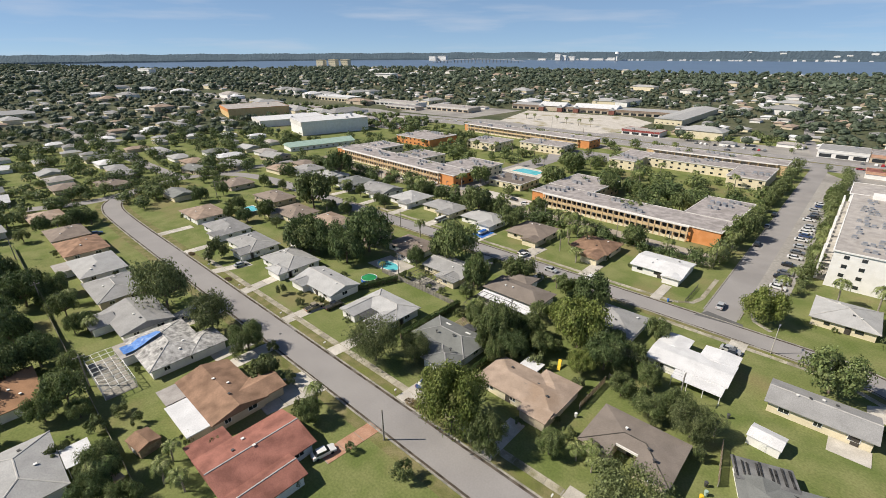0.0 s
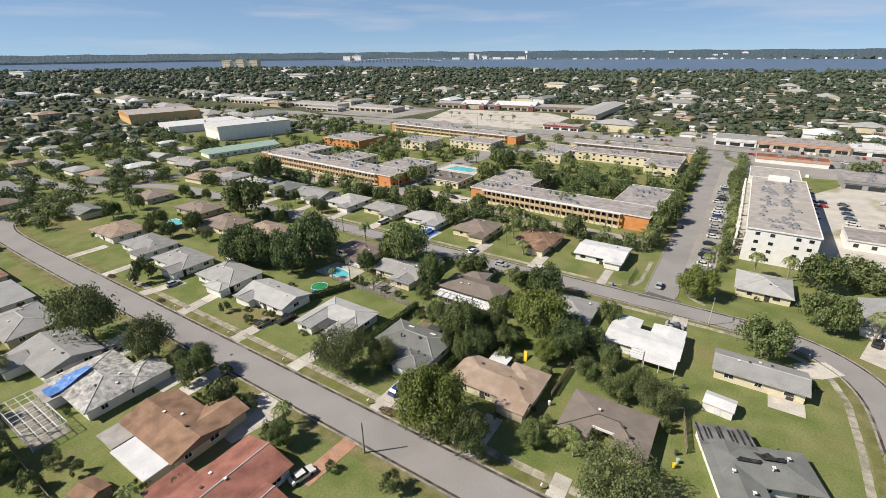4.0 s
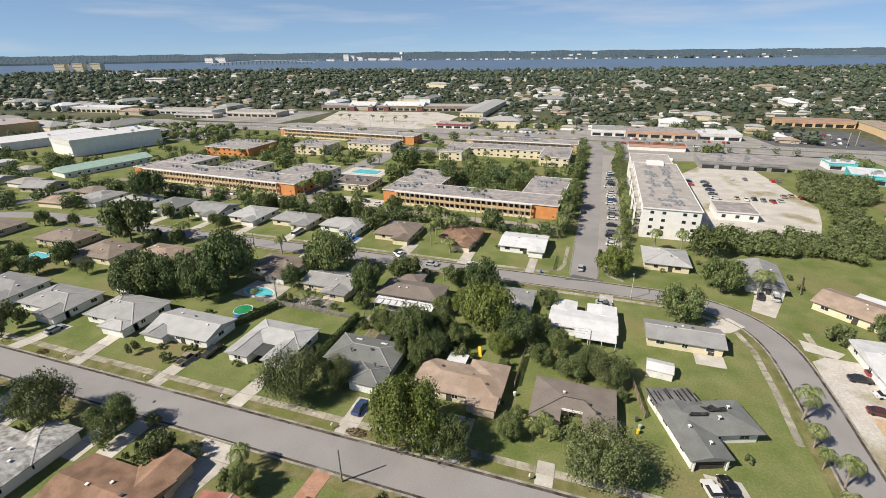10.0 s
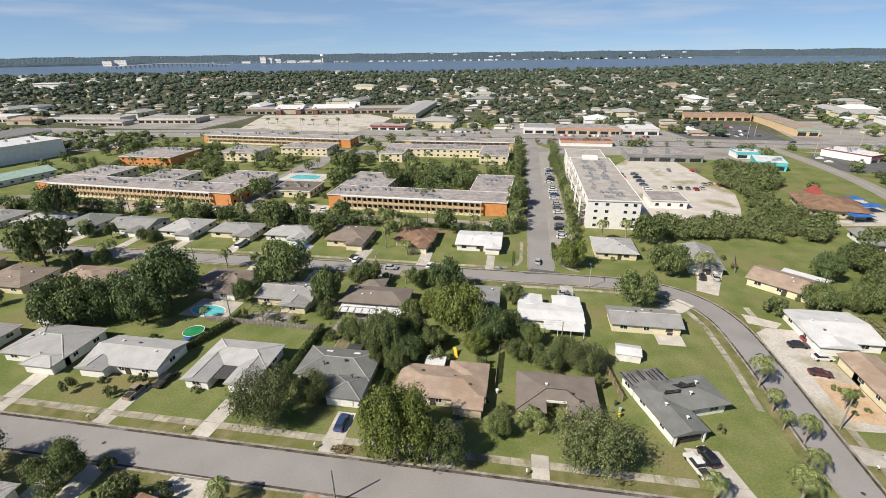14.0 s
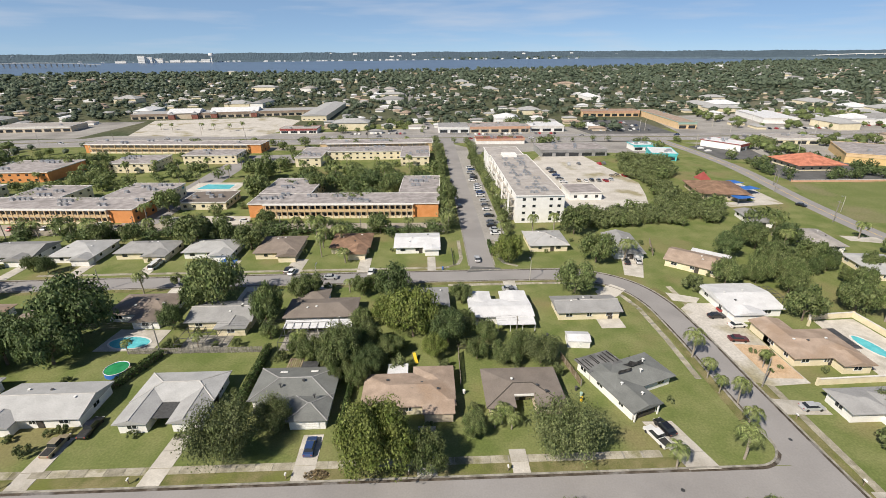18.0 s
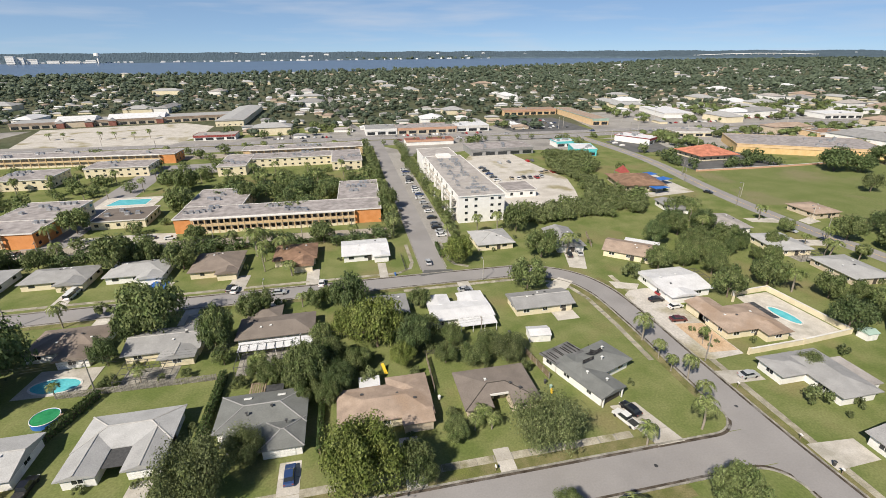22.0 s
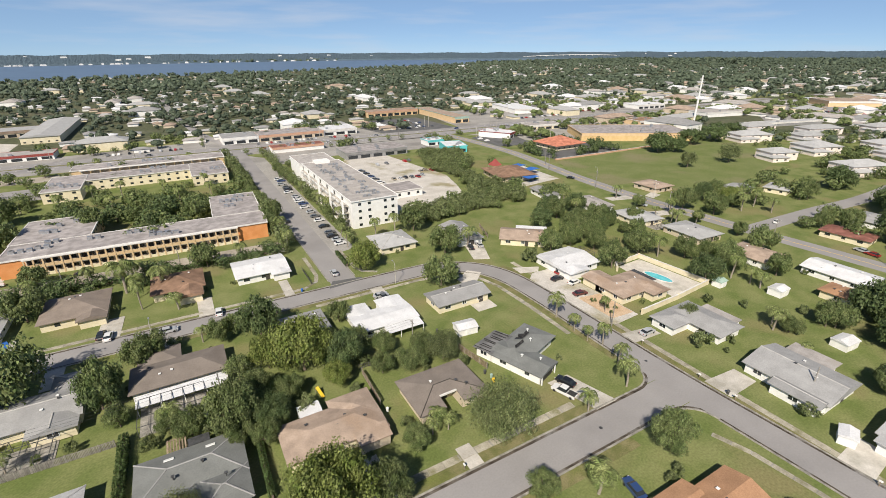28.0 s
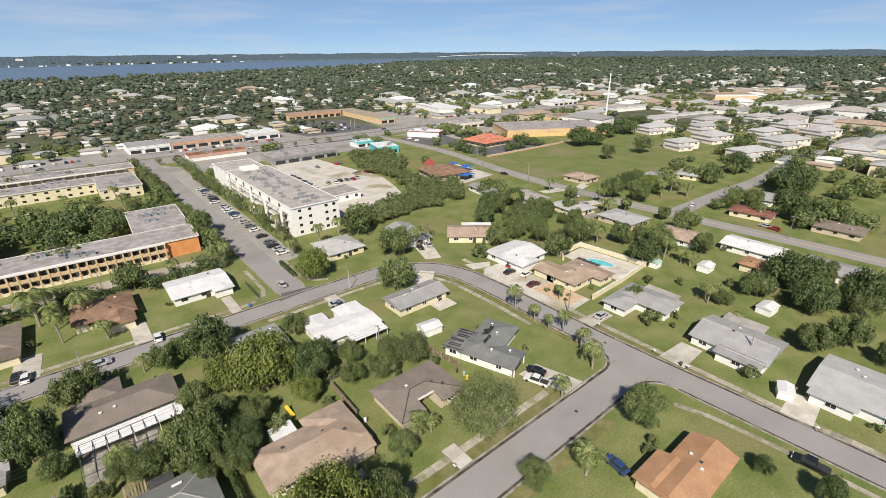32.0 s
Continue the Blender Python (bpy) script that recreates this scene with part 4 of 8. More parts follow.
for sx, sy, sz in ((-2.6, -2, 3.5), (-1.2, -5, 3.4), (5.0, 1.4, 3.7), (2.4, -0.8, 3.9)):
    part("vent_pipe", VENT, "white_trim", rf, at=pose(sx, sy, sz))

# between the two streets, facing north
house("house with a brown hip roof", -145, 88.5, 15, 9, "hip", "roof_brown", "tan_wall", front="N")
house("house with a brown cross roof and a carport", -123, 84, 13.5, 10, "hip", "roof_brown", "cream_wall", front="N", wings=[(-8, -7, -2.5, -4, "flat", "roof_gravel")])
house("house with a tan roof", -105.5, 86.5, 13, 9.5, "hip", "roof_tan", "white_wall", front="N")
house("house with a dark brown roof under big trees", -87.5, 87.5, 12, 9.5, "hip", "roof_brown", "tan_wall", front="N")
root = house("white house with a mottled brown roof above its pool", -70, 90.5, 12, 8, "hip", "roof_brown", "white_wall", front="N", wings=[(0.5, -7, 5.8, -3.8, "gable_y", None, "SW")])
house("house with a grey-tan roof and a screened pool room", -51.6, 86.6, 12.6, 7.6, "gable_x", "roof_grey", "cream_wall", front="N", caps="ridge", wings=[(0.5, -6.4, 6, -3.6, "gable_y", None, "S"), (2, 3.4, 6.2, 8.2, "hip", None)])
house("long dark brown-roofed house with a white rear awning", -31.4, 87.2, 14, 7, "hip", "roof_umber", "white_wall", front="N", wings=[(-6, 3.3, 0, 8, "hip", None)], wins="EW")
house("small grey-roofed house hidden behind trees", -9.2, 90, 9, 9, "hip", "roof_grey", "white_wall", front="N")
root = thing("house", 6.4, 86.2, 0, "house with a bright white flat-pitched roof", "house", "suburban houses")
block(root, -6.2, -4.2, 6.2, 2.2, 2.7, "gable_x", "roof_white", "white_wall", 0.1, 0.5, None, "SEW")
block(root, -6.2, 2.0, -1.8, 5.8, 2.7, "gable_y", "roof_white", "white_wall", 0.08, 0.4, None, "N")
block(root, 1.0, 2.0, 6.2, 5.8, 2.7, "gable_y", "roof_white", "white_wall", 0.08, 0.4, None, "N")
aw = part("awning", roof_geo("shed_s", -1.4, -7.2, 6.4, -4.4, 2.25, 0.1, 0.08)[0], "roof_white", root, "ribbed white aluminium awning")
for i in range(14):
    part("rib", Geo().box(-1.2 + i * 0.56, -7.15, 2.3, -1.12 + i * 0.56, -7.1, 2.36), "metal", aw)
for i in range(4):
    part("post", Geo().box(-1.3 + i * 2.5, -7.1, 0, -1.2 + i * 2.5, -7.0, 2.2), "white_trim", root)
root = house("pale yellow house with a grey gable roof", 25, 86.1, 12.8, 6.2, "gable_x", "roof_grey", "cream_wall", front="S", caps="ridge", vents=4, door_at=4.5)
tagged(part("patio", Geo().box(1.6, -6.6, 0, 6.6, -3.2, 0.12), "concrete", root), "pale concrete patio slab")

# north side of the bend street
for lab, x, w, d, rm, wm, roof in (
        ("pale house with a grey low roof", -176, 13, 11, "roof_grey", "white_wall", "hip"), ("pale house with a grey low roof", -158, 14, 10.5, "roof_pale", "white_wall", "hip"),
        ("house with a grey hip roof", -140.5, 12, 12, "roof_slate", "white_wall", "hip"), ("house with a grey gable roof and pale trim", -122.5, 14, 10.5, "roof_grey", "white_wall", "gable_x"),
        ("square white house with a grey hip roof", -104.8, 11.6, 11, "roof_pale", "white_wall", "hip"), ("long pale house with a grey roof", -87, 14.4, 8, "roof_grey", "cream_wall", "hip"),
        ("white house with a pale roof and blue boat port", -69, 13.4, 8.6, "roof_pale", "white_wall", "hip"), ("cream house with a brown hip roof", -50.2, 11.4, 11.4, "roof_brown", "cream_wall", "hip")):
    house(lab, x, 123.2, w, d, roof, rm, wm, wings=[(w * 0.1, -d / 2 - 2.4, w / 2, -d / 2 + 0.4, "gable_y", None)], garage=w * 0.3)
root = house("house with an orange-brown roof behind palms", -30.5, 125.2, 10.5, 10, "hip", "roof_rust", "cream_wall", wings=[(0, -9.5, 4.6, -4.6, "gable_y", None)])
house("white house with a bright pale roof", -11.7, 124.4, 12, 10, "gable_x", "roof_white", "white_wall", pitch=0.16, wings=[(2.2, -6.8, 6, -4.6, "gable_y", None)])
house("pale yellow house with a light grey hip roof", 25.5, 124.2, 10.4, 10.6, "hip", "roof_pale", "cream_wall", caps="ridge")
house("house with a grey roof and an open carport", 46.5, 119.5, 7.5, 14, "gable_y", "roof_grey", "white_wall", rz=-6)

# east of the bend
house("house with a tan gable roof and a white rear roof", 61.4, 107.5, 13, 9, "gable_x", "roof_tan", "cream_wall", rz=-40, wings=[(-2, 3, 6.5, 7.2, "flat", "roof_white")], caps=None)
house("white-roofed house with cars before it", 60.2, 87.8, 11.5, 10.8, "gable_x", "roof_white", "white_wall", pitch=0.16, front="S", wings=[(-5.6, -7.4, 0.5, -5, "gable_y", None)])
root = house("tan-roofed house beside a walled pool court", 62.3, 69.8, 12, 8, "hip", "roof_tan", "cream_wall", pitch=0.22, wings=[(-6, 2, -0.5, 8, "gable_y", None), (1, -6.5, 6, -3.5, "gable_y", None, "S")])
for i in range(5):
    part("lanai_panel", Geo().box(6.7, -1.9 + i * 1.35, 2.42, 8.2, -0.65 + i * 1.35, 2.5), "dark_metal", root, "dark screen panel over the pool terrace")
for py in (-1.8, 1.6, 4.9):
    part("post", Geo().box(8.1, py - 0.05, 0, 8.2, py + 0.05, 2.42), "white_trim", root)
root = thing("house", 61, 51.4, 0, "grey house with an angled front court", "house", "suburban houses")
block(root, -1, -5.6, 5.8, 5.6, 2.6, "hip", "roof_grey", "white_wall", 0.24, 0.6, None, "SEW")
block(root, -6, 0.8, 0, 5.6, 2.6, "hip", "roof_grey", "white_wall", 0.24, 0.55, None, "NW")
block(root, 5.6, -4, 8.6, 3, 2.3, "flat", "roof_gravel", "white_wall", 0.1, 0.3, None, "E")
door(root, -1, -2, -90)
house("grey-roofed house with pale ridges and a rear patio roof", 61.2, 32.4, 10, 12.4, "gable_y", "roof_grey", "white_wall", caps="ridge", pitch=0.24, wings=[(4.8, -2, 8.6, 4.5, "flat", "roof_gravel"), (-7, -5.8, -4.4, 1, "gable_y", None, "W")])
house("white house with a pale grey ribbed roof", 62, 13.5, 12, 12, "gable_y", "roof_pale", "white_wall", pitch=0.14, wings=[(-8, 0, -5.5, 5.5, "flat", None, "W")])
house("white house with a grey roof", 62, -6, 12, 11, "hip", "roof_grey", "white_wall")

# along the through road
for lab, x, y, w, d, rm, wm, roof, rz in (
        ("low grey building beside the nursery", 98.5, 140, 7, 13, "roof_grey", "white_wall", "gable_y", -8), ("white house with a flat pale roof and screen porch", 104, 121, 9.5, 14, "roof_gravel", "white_wall", "hip", -8),
        ("house with a low tan roof and screen room", 106, 102.5, 11, 13, "roof_pale", "cream_wall", "hip", -8), ("house with a low pale roof and brick walls", 109, 84.5, 11, 13.5, "roof_pale", "tan_wall", "hip", -4),
        ("white house with a long pale roof", 107.5, 65, 10.5, 12, "roof_tan", "white_wall", "hip", 0), ("white house with a long white roof", 113.5, 47.5, 9.5, 14.5, "roof_white", "white_wall", "gable_y", 0),
        ("house with a grey-brown hip roof by the field", 144, 125.5, 11, 12, "roof_tan", "tan_wall", "hip", 0), ("house with blue-grey metal roof", 169, 105.5, 10, 9, "roof_grey", "tan_wall", "gable_x", 0),
        ("house with a pale roof among palms", 184, 97, 11, 9, "roof_pale", "cream_wall", "hip", 12), ("house with a rust-red roof and cars before it", 147, 59, 9, 13, "roof_red", "cream_wall", "hip", 5),
        ("pale house with a grey roof", 169.5, 62, 13, 8, "roof_grey", "white_wall", "hip", 0), ("white house by the through road", 113, 29, 10, 14, "roof_grey", "white_wall", "hip", 0),
        ("house with an orange roof", 101.5, 42, 7, 8, "roof_orange", "cream_wall", "hip", 0), ("house with pale roof beside the through road", 114, 10, 10, 14, "roof_pale", "white_wall", "hip", 0), ("house with brown roof beside the through road", 150, 36, 10, 13, "roof_brown", "tan_wall", "hip", 0)):
    house(lab, x, y, w - 1.1, d - 1.1, roof, rm, wm, rz=rz, pitch=0.2)
# west
for lab, x, y, w, d, rm, roof, rz in (
        ("house with a grey gable roof", -177, 88, 13, 10, "roof_brown", "hip", 0), ("house with a grey roof by the corner", -213, 105, 12, 10, "roof_grey", "gable_x", 20), ("grey house on the corner", -216, 88, 14, 9, "roof_slate", "gable_x", 15),
        ("grey house beside the street", -216, 128, 12, 11, "roof_grey", "gable_x", 10), ("house with a red-brown roof", -216, 52, 13, 9, "roof_brown", "hip", 5), ("pale house among trees", -232, 60, 12, 10, "roof_grey", "hip", 0)):
    house(lab, x, y, w, d, roof, rm, "tan_wall", rz=rz)

# ---- flats, shops and halls ----
TAKEN = []       # ground that is built on: x0, y0, x1, y1


def aircon(root, x, y, z, n=1, s=1.0):
    for i in range(n):
        o = part("air_conditioner", Geo().box(-0.55 * s, -0.5 * s, 0.12, 0.55 * s, 0.5 * s, 1.0 * s).box(-0.7 * s, -0.6 * s, 0, 0.7 * s, 0.6 * s, 0.12), "metal", root, at=pose(x + i * 1.7 * s, y, z))
        if i == 0 and abs(y) < 8 and s < 1.2:
            part("fan_grille", Geo().tube((0, 0, 1.0 * s), (0, 0, 1.1 * s), 0.36 * s, 0.36 * s, 10), "dark_metal", o)


def flat_block(root, x0, y0, x1, y1, h, wmat, rmat="roof_flat", storeys=2, wins="", lip=0.25, wgap=3.2, band=None, ww=1.3):
    part("wall", wall_box(Geo(), x0, y0, x1, y1, 0, h), wmat, root)
    part("roof", Geo().box(x0 - lip, y0 - lip, h, x1 + lip, y1 + lip, h + 0.22), rmat, root)
    part("roof_edge", wall_box(Geo(), x0 - lip - 0.05, y0 - lip - 0.05, x1 + lip + 0.05, y1 + lip + 0.05, h - 0.1, h + 0.34, 0.25), band or "ridge", root)
    sh = h / storeys
    for s in wins:
        length = (x1 - x0) if s in "SN" else (y1 - y0)
        n = max(int(length / wgap), 1)
        for f in range(storeys):
            for i in range(n):
                o = -length / 2 + length * (i + 0.5) / n
                xm, ym = (x0 + x1) / 2, (y0 + y1) / 2
                x, y, rz = {"S": (xm + o, y0, 0), "N": (xm + o, y1, 180), "W": (x0, ym + o, -90), "E": (x1, ym + o, 90)}[s]
                window(root, x, y, f * sh + sh * 0.32, ww, sh * 0.42, rz)


def flats(label, x, y, blocks, h=6.1, wmat="peach_wall", gallery=None, units=8, rz=0, rmat="roof_flat", wins="E", storeys=2, ends=None):
    """Flat-roofed flats. gallery: x0, x1, y of a two-storey open walkway on the south front."""
    root = thing("apartment_building", x, y, rz, label, "apartments", "flat-roofed flats")
    for b in blocks:
        flat_block(root, *b[:4], h, b[4] if len(b) > 4 else wmat, rmat, storeys, b[5] if len(b) > 5 else wins)
        TAKEN.append((x + b[0] - 2, y + b[1] - 2, x + b[2] + 2, y + b[3] + 2))
        n = max(int((b[2] - b[0]) * (b[3] - b[1]) / (75 if y < 160 else 190)), 2)
        for i in range(n):
            aircon(root, random.uniform(b[0] + 2, b[2] - 4), random.uniform(b[1] + 2, b[3] - 2), h + 0.22, random.choice((1, 2, 2, 3)), 1.1 if y < 160 else 1.3)
    if gallery:
        x0, x1, yy = gallery
        sh = h / 2
        for f in range(2):
            part("gallery_floor", Geo().box(x0, yy - 1.1, f * sh + (0.05 if f == 0 else -0.18), x1, yy, f * sh + (0.12 if f == 0 else 0.0)), "concrete", root)
            part("parapet", Geo().box(x0, yy - 1.15, f * sh, x1, yy - 1.0, f * sh + 1.05), "ochre_wall" if f else "cream_wall", root)
        part("gallery_roof", Geo().box(x0 - 0.3, yy - 1.3, h - 0.12, x1 + 0.3, yy, h + 0.2), "ridge", root)
        part("backing", Geo().box(x0, yy - 0.06, 0.1, x1, yy - 0.02, h - 0.2), "tan_wall", root)
        n = int((x1 - x0) / 3.6)
        for i in range(n + 1):
            px = x0 + (x1 - x0) * i / n
            for o in (0, 0.5) if y < 200 and i < n else (0,):
                qx = px + o * (x1 - x0) / n
                part("post", Geo().box(qx - 0.17, yy - 1.24, 0, qx + 0.17, yy - 0.94, h), "ochre_wall", root)
            if i < n and y < 200:
                for f in range(2):
                    door(root, px + 0.8, yy - 0.08, 0) .location.z = f * sh + 0.1
                    window(root, px + 2.3, yy - 0.08, f * sh + 1.0, 1.4, 1.3, 0)
    return root


CW = "cream_wall"
flats("two-storey orange flats round a planted court, grey flat roof", -36.2, 147.6,
      [(-31.5, 0, 31.5, 12, "orange_wall", ""), (-31.8, 12.2, -14, 33, "peach_wall", "E"), (17.5, 12.2, 31.5, 36, "peach_wall", "E")], gallery=(-26, 23, 0), rz=-2.2)
flats("long two-storey orange flats with open walkway front", -147.2, 148,
      [(-44, 0, 44, 12, "orange_wall", "E"), (-42, 12.2, -24, 29, "cream_wall", "E"), (-8, 12.2, 10, 28, "cream_wall", "E"), (25, 12.2, 44, 31.5, "cream_wall", "E")], gallery=(-37, 36, 0), rz=-3.7)
flats("two-storey orange flats behind palms", -35.5, 256, [(-30.5, 0, 30.5, 12, "peach_wall", "")], gallery=(-27, 27, 0))
flats("cream two-storey flats with flat grey roofs", -39, 222, [(-32, 0, -20, 26, CW, "S"), (-19.8, 14, 18, 26, CW, "S"), (18.2, 0, 32, 26, CW, "S")], h=5.6)
flats("long two-storey orange flats along the boulevard", -147, 259.5, [(-49, 0, 49, 12, "orange_wall", "E")], gallery=(-46, 42, 0), rz=-4)
flats("cream flats with flat roofs among palms", -148, 215, [(-6, 0, 14, 18, CW, "SE"), (20, 16, 46, 30, CW, "SE")], h=5.6)
flats("cream two-storey flats beside the lawn", -184, 200, [(-14, 0, 14, 24, "orange_wall", "S")], h=5.6)

# clubhouse and its pool
root = thing("clubhouse", -88.5, 168, 0, "low clubhouse with a dark flat roof and pale fascia", "clubhouse")
flat_block(root, -8, -7, 8, 7, 3.4, "cream_wall", "roof_umber", 1, "SE", band="ridge")
for k in range(4):
    aircon(root, -5 + 3 * k, random.uniform(-3, 4), 3.62, 1, 1.3)
TAKEN.append((-110, 158, -77, 204))
def pool(name, pts, label, mat="pool", deck=None, z=0.12):
    if deck:
        plate("pool_deck", deck, "concrete", "pale concrete deck round a pool", "deck", 0.1)
    root = tagged(part(name, Geo().slab(metres(pts), 0.0, z), mat), label, "pool")
    n = len(pts)
    for i in range(n):
        part("coping", ribbon([pts[i], pts[(i + 1) % n]], 0.35, 0.02, z + 0.06), "ridge", root)
    return root
def oval(cx, cy, a, b, rz=0, n=18):
    c, s = math.cos(radians(rz)), math.sin(radians(rz))
    return [(cx + a * math.cos(math.tau * i / n) * c - b * math.sin(math.tau * i / n) * s, cy + a * math.cos(math.tau * i / n) * s + b * math.sin(math.tau * i / n) * c) for i in range(n)]
pool("swimming_pool", [(-106, 192), (-91.5, 191.5), (-91.5, 199), (-104, 200)], "rectangular turquoise pool in a pale deck", deck=[(-109, 189), (-88, 189), (-88, 202), (-109, 203)])

# four-storey white flats beside the north street
root = thing("apartment_building", 27.4, 178, 0, "four-storey white flats with roof-top cooling units", "apartments")
flat_block(root, -7.7, -39, 7.7, 22, 11.8, "white_wall", "roof_gravel", 4, "", band="white_wall")
flat_block(root, -8.5, 22.2, 6.5, 40, 11.8, "white_wall", "roof_gravel", 4, "E", band="white_wall")
TAKEN.append((17, 137, 38, 220))
for f in range(4):
    for o in (-5.2, -2.0, 3.4, 6.0):
        window(root, o, -39, f * 2.95 + 0.9, 1.15, 1.25, 0)
    part("balcony", Geo().box(-9.4, -36, f * 2.95 + 0.02, -7.75, 20, f * 2.95 + 0.16), "concrete", root)
    for i in range(14):
        y = -35.5 + i * 4.2
        part("balcony_wall", Geo().box(-9.4, y, f * 2.95 + 0.16, -9.28, y + 2.8, f * 2.95 + 1.0), "white_wall", root)
        if f < 3 or i % 2:
            window(root, -7.7, y + 1.6, f * 2.95 + 0.3, 1.8, 2.0, -90)
for i in range(5):
    part("pillar", Geo().box(-9.9, -36 + i * 13.4, 0, -9.42, -35.4 + i * 13.4, 11.9), "white_wall", root)
part("stair_head", Geo().box(-3, 18, 12, 3, 23, 13.3), "white_wall", root, "white stair head on the roof")
for i in range(13):
    for o in (-2.6, 2.2):
        aircon(root, o - 0.8 + random.uniform(-1.6, 1.2), -35 + i * 4.1 + random.uniform(-1.2, 1.2), 12.02, random.choice((1, 2, 2, 3)), 0.85)
root = thing("outbuilding", 51, 171, 0, "low white outbuilding with a flat grey roof", "outbuilding")
flat_block(root, -6, -6, 6, 6, 3.6, "white_wall", "roof_flat", 1, "SE")
plate("car_park", [(37, 151), (57, 152), (72, 157), (78, 174), (83, 192), (80, 215), (76, 252), (54, 252), (40, 226), (38, 180)], "sand", "sandy gravel car park behind the flats", "car park", 0.03)
plate("car_park", [(8.75, 128), (15.5, 130), (15.5, 276), (8.75, 286)], "asphalt_pale", "pale worn parking strip beside the street", "car park", 0.04)
TAKEN += [(36, 152, 56, 252), (56, 158, 78, 252), (2, 100, 16, 300)]

# paved ground along the boulevard
for pts in ([(-300, 286), (-230, 292), (-110, 292), (130, 288), (130, 298), (-100, 300), (-290, 296)], [(-240, 318), (-100, 322), (135, 319), (135, 352), (60, 350), (-2, 352), (-98, 336), (-230, 332)], [(18, 255), (52, 262), (128, 250), (132, 290), (18, 290)], [(146, 300), (350, 300), (490, 360), (285, 420), (180, 400), (165, 312)], [(180, 232), (330, 243), (350, 292), (150, 282), (160, 276)], [(397, 214), (491, 143), (760, 250), (538, 313)], [(-466, 280), (-425, 251), (-252, 240), (-246, 272), (-260, 300), (-360, 322)]):
    plate("car_park", pts, "asphalt_pale", "pale worn asphalt and paving round shops", "car park", 0.022)

def shop(label, x, y, w, d, h, wmat, rmat="roof_gravel", rz=0, band=None, glass=True, name="shop", front="S", units=4):
    root = thing(name, x, y, rz, label, "shop", "shops along the boulevard")
    flat_block(root, -w / 2, -d / 2, w / 2, d / 2, h, wmat, rmat, 1, "", band=band or "ridge")
    s = -1 if front == "S" else 1
    if glass:
        n = max(int(w / 6), 1)
        for i in range(n):
            window(root, -w / 2 + w * (i + 0.5) / n, s * d / 2, 0.3, w / n * 0.75, h * 0.5, 0 if s < 0 else 180)
    part("sign_band", Geo().box(-w / 2, s * d / 2 - 0.25 if s < 0 else s * d / 2 + 0.02, h * 0.68, w / 2, s * d / 2 - 0.02 if s < 0 else s * d / 2 + 0.25, h * 0.95), band or "ridge", root)
    for i in range(units if y < 300 and abs(x) < 300 else 1):
        aircon(root, random.uniform(-0.4, 0.35) * w, random.uniform(-0.4, 0.4) * d, h + 0.22, 1, 1.3)
    r = max(w, d) / 2 + 2
    TAKEN.append((x - r, y - r, x + r, y + r) if rz else (x - w / 2 - 2, y - d / 2 - 2, x + w / 2 + 2, y + d / 2 + 2))
    return root

shop("white shop with blue windows and grey roof", 10.7, 329, 21, 20, 5, "white_wall", "roof_grey", band="white_wall")
shop("orange shop row with grey roof", 42, 329, 41, 20, 5, "tan_wall", "roof_flat", band="clay_wall")
shop("white shop with pink arches", 74.4, 330, 23.5, 20, 5, "white_wall", "roof_white", band="ridge")
shop("low building with a red-topped canopy", 36, 282, 29, 9, 3.8, "white_wall", "roof_red", band="clay_wall", glass=False)
shop("long grey flat-roofed workshop with glass front", 69, 249, 35, 18, 4.6, "roof_grey", "roof_flat", band="roof_grey", units=6)
shop("shopping row with red gables", -179, 424, 149, 22, 5.5, "tan_wall", "roof_pale", rz=9, band="roof_tan", units=4)
for gx, gw in ((-211, 24), (-172, 38)):
    rt = thing("gable_front", gx, 410 if gx < -200 else 418, 9, "dark red gable front with a pale ridged roof", "gable")
    block(rt, -gw / 2, -3, gw / 2, 16, 6, "gable_x" if gw > 20 else "gable_y", "roof_white", "tan_wall", 0.28, 0.6, None, "")
    for o in (-gw / 2 + 3, gw / 2 - 3):
        block(rt, o - 2.4, -6, o + 2.4, -2.5, 5, "gable_y", "roof_pale", "roof_red", 0.7, 0.3, None, "")
plate("car_park", [(-236, 408), (-214, 331), (-122, 322), (-112, 350), (-113, 400), (-140, 424)], "sand", "wide pale sandy empty car park", "car park", 0.04)
TAKEN.append((-270, 312, -100, 450))
rt = thing("hall", -98, 436, 0, "long hall with a pale yellow low gable roof", "hall")
block(rt, -10, -50, 10, 50, 5.5, "gable_y", "roof_pale", "cream_wall", 0.12, 0.5, None, "S")
TAKEN.append((-112, 386, -84, 490))
shop("small restaurant with red and yellow band", -95, 331, 25, 14, 4, "white_wall", "roof_gravel", band="red_paint")
shop("bright teal-painted shop with a pale roof", 113, 235, 12, 16, 4.6, "teal_wall", "roof_white", rz=-15, band="teal_wall")
shop("small teal and white building", 112, 257, 12, 9, 4, "white_wall", "roof_white", band="teal_wall")
shop("long orange-tan shopping row", 146, 399, 48, 14, 6, "peach_wall", "roof_tan", band="clay_wall")
shop("long shopping row with a green-edged roof", 177, 363, 13, 76, 6, "peach_wall", "roof_tan", band="green_wall", rz=-3)
plate("car_park", [(105, 315), (163, 312), (163, 384), (120, 384), (98, 350)], "asphalt_dark", "dark asphalt car park before shops", "car park", 0.045)
shop("white restaurant with a red base", 162, 259, 13, 22, 4.6, "white_wall", "roof_white", rz=32, band="red_paint")
plate("car_park", [(146, 236), (170, 232), (178, 262), (160, 276), (147, 270)], "asphalt_dark", "dark asphalt yard round the restaurant", "car park", 0.045)
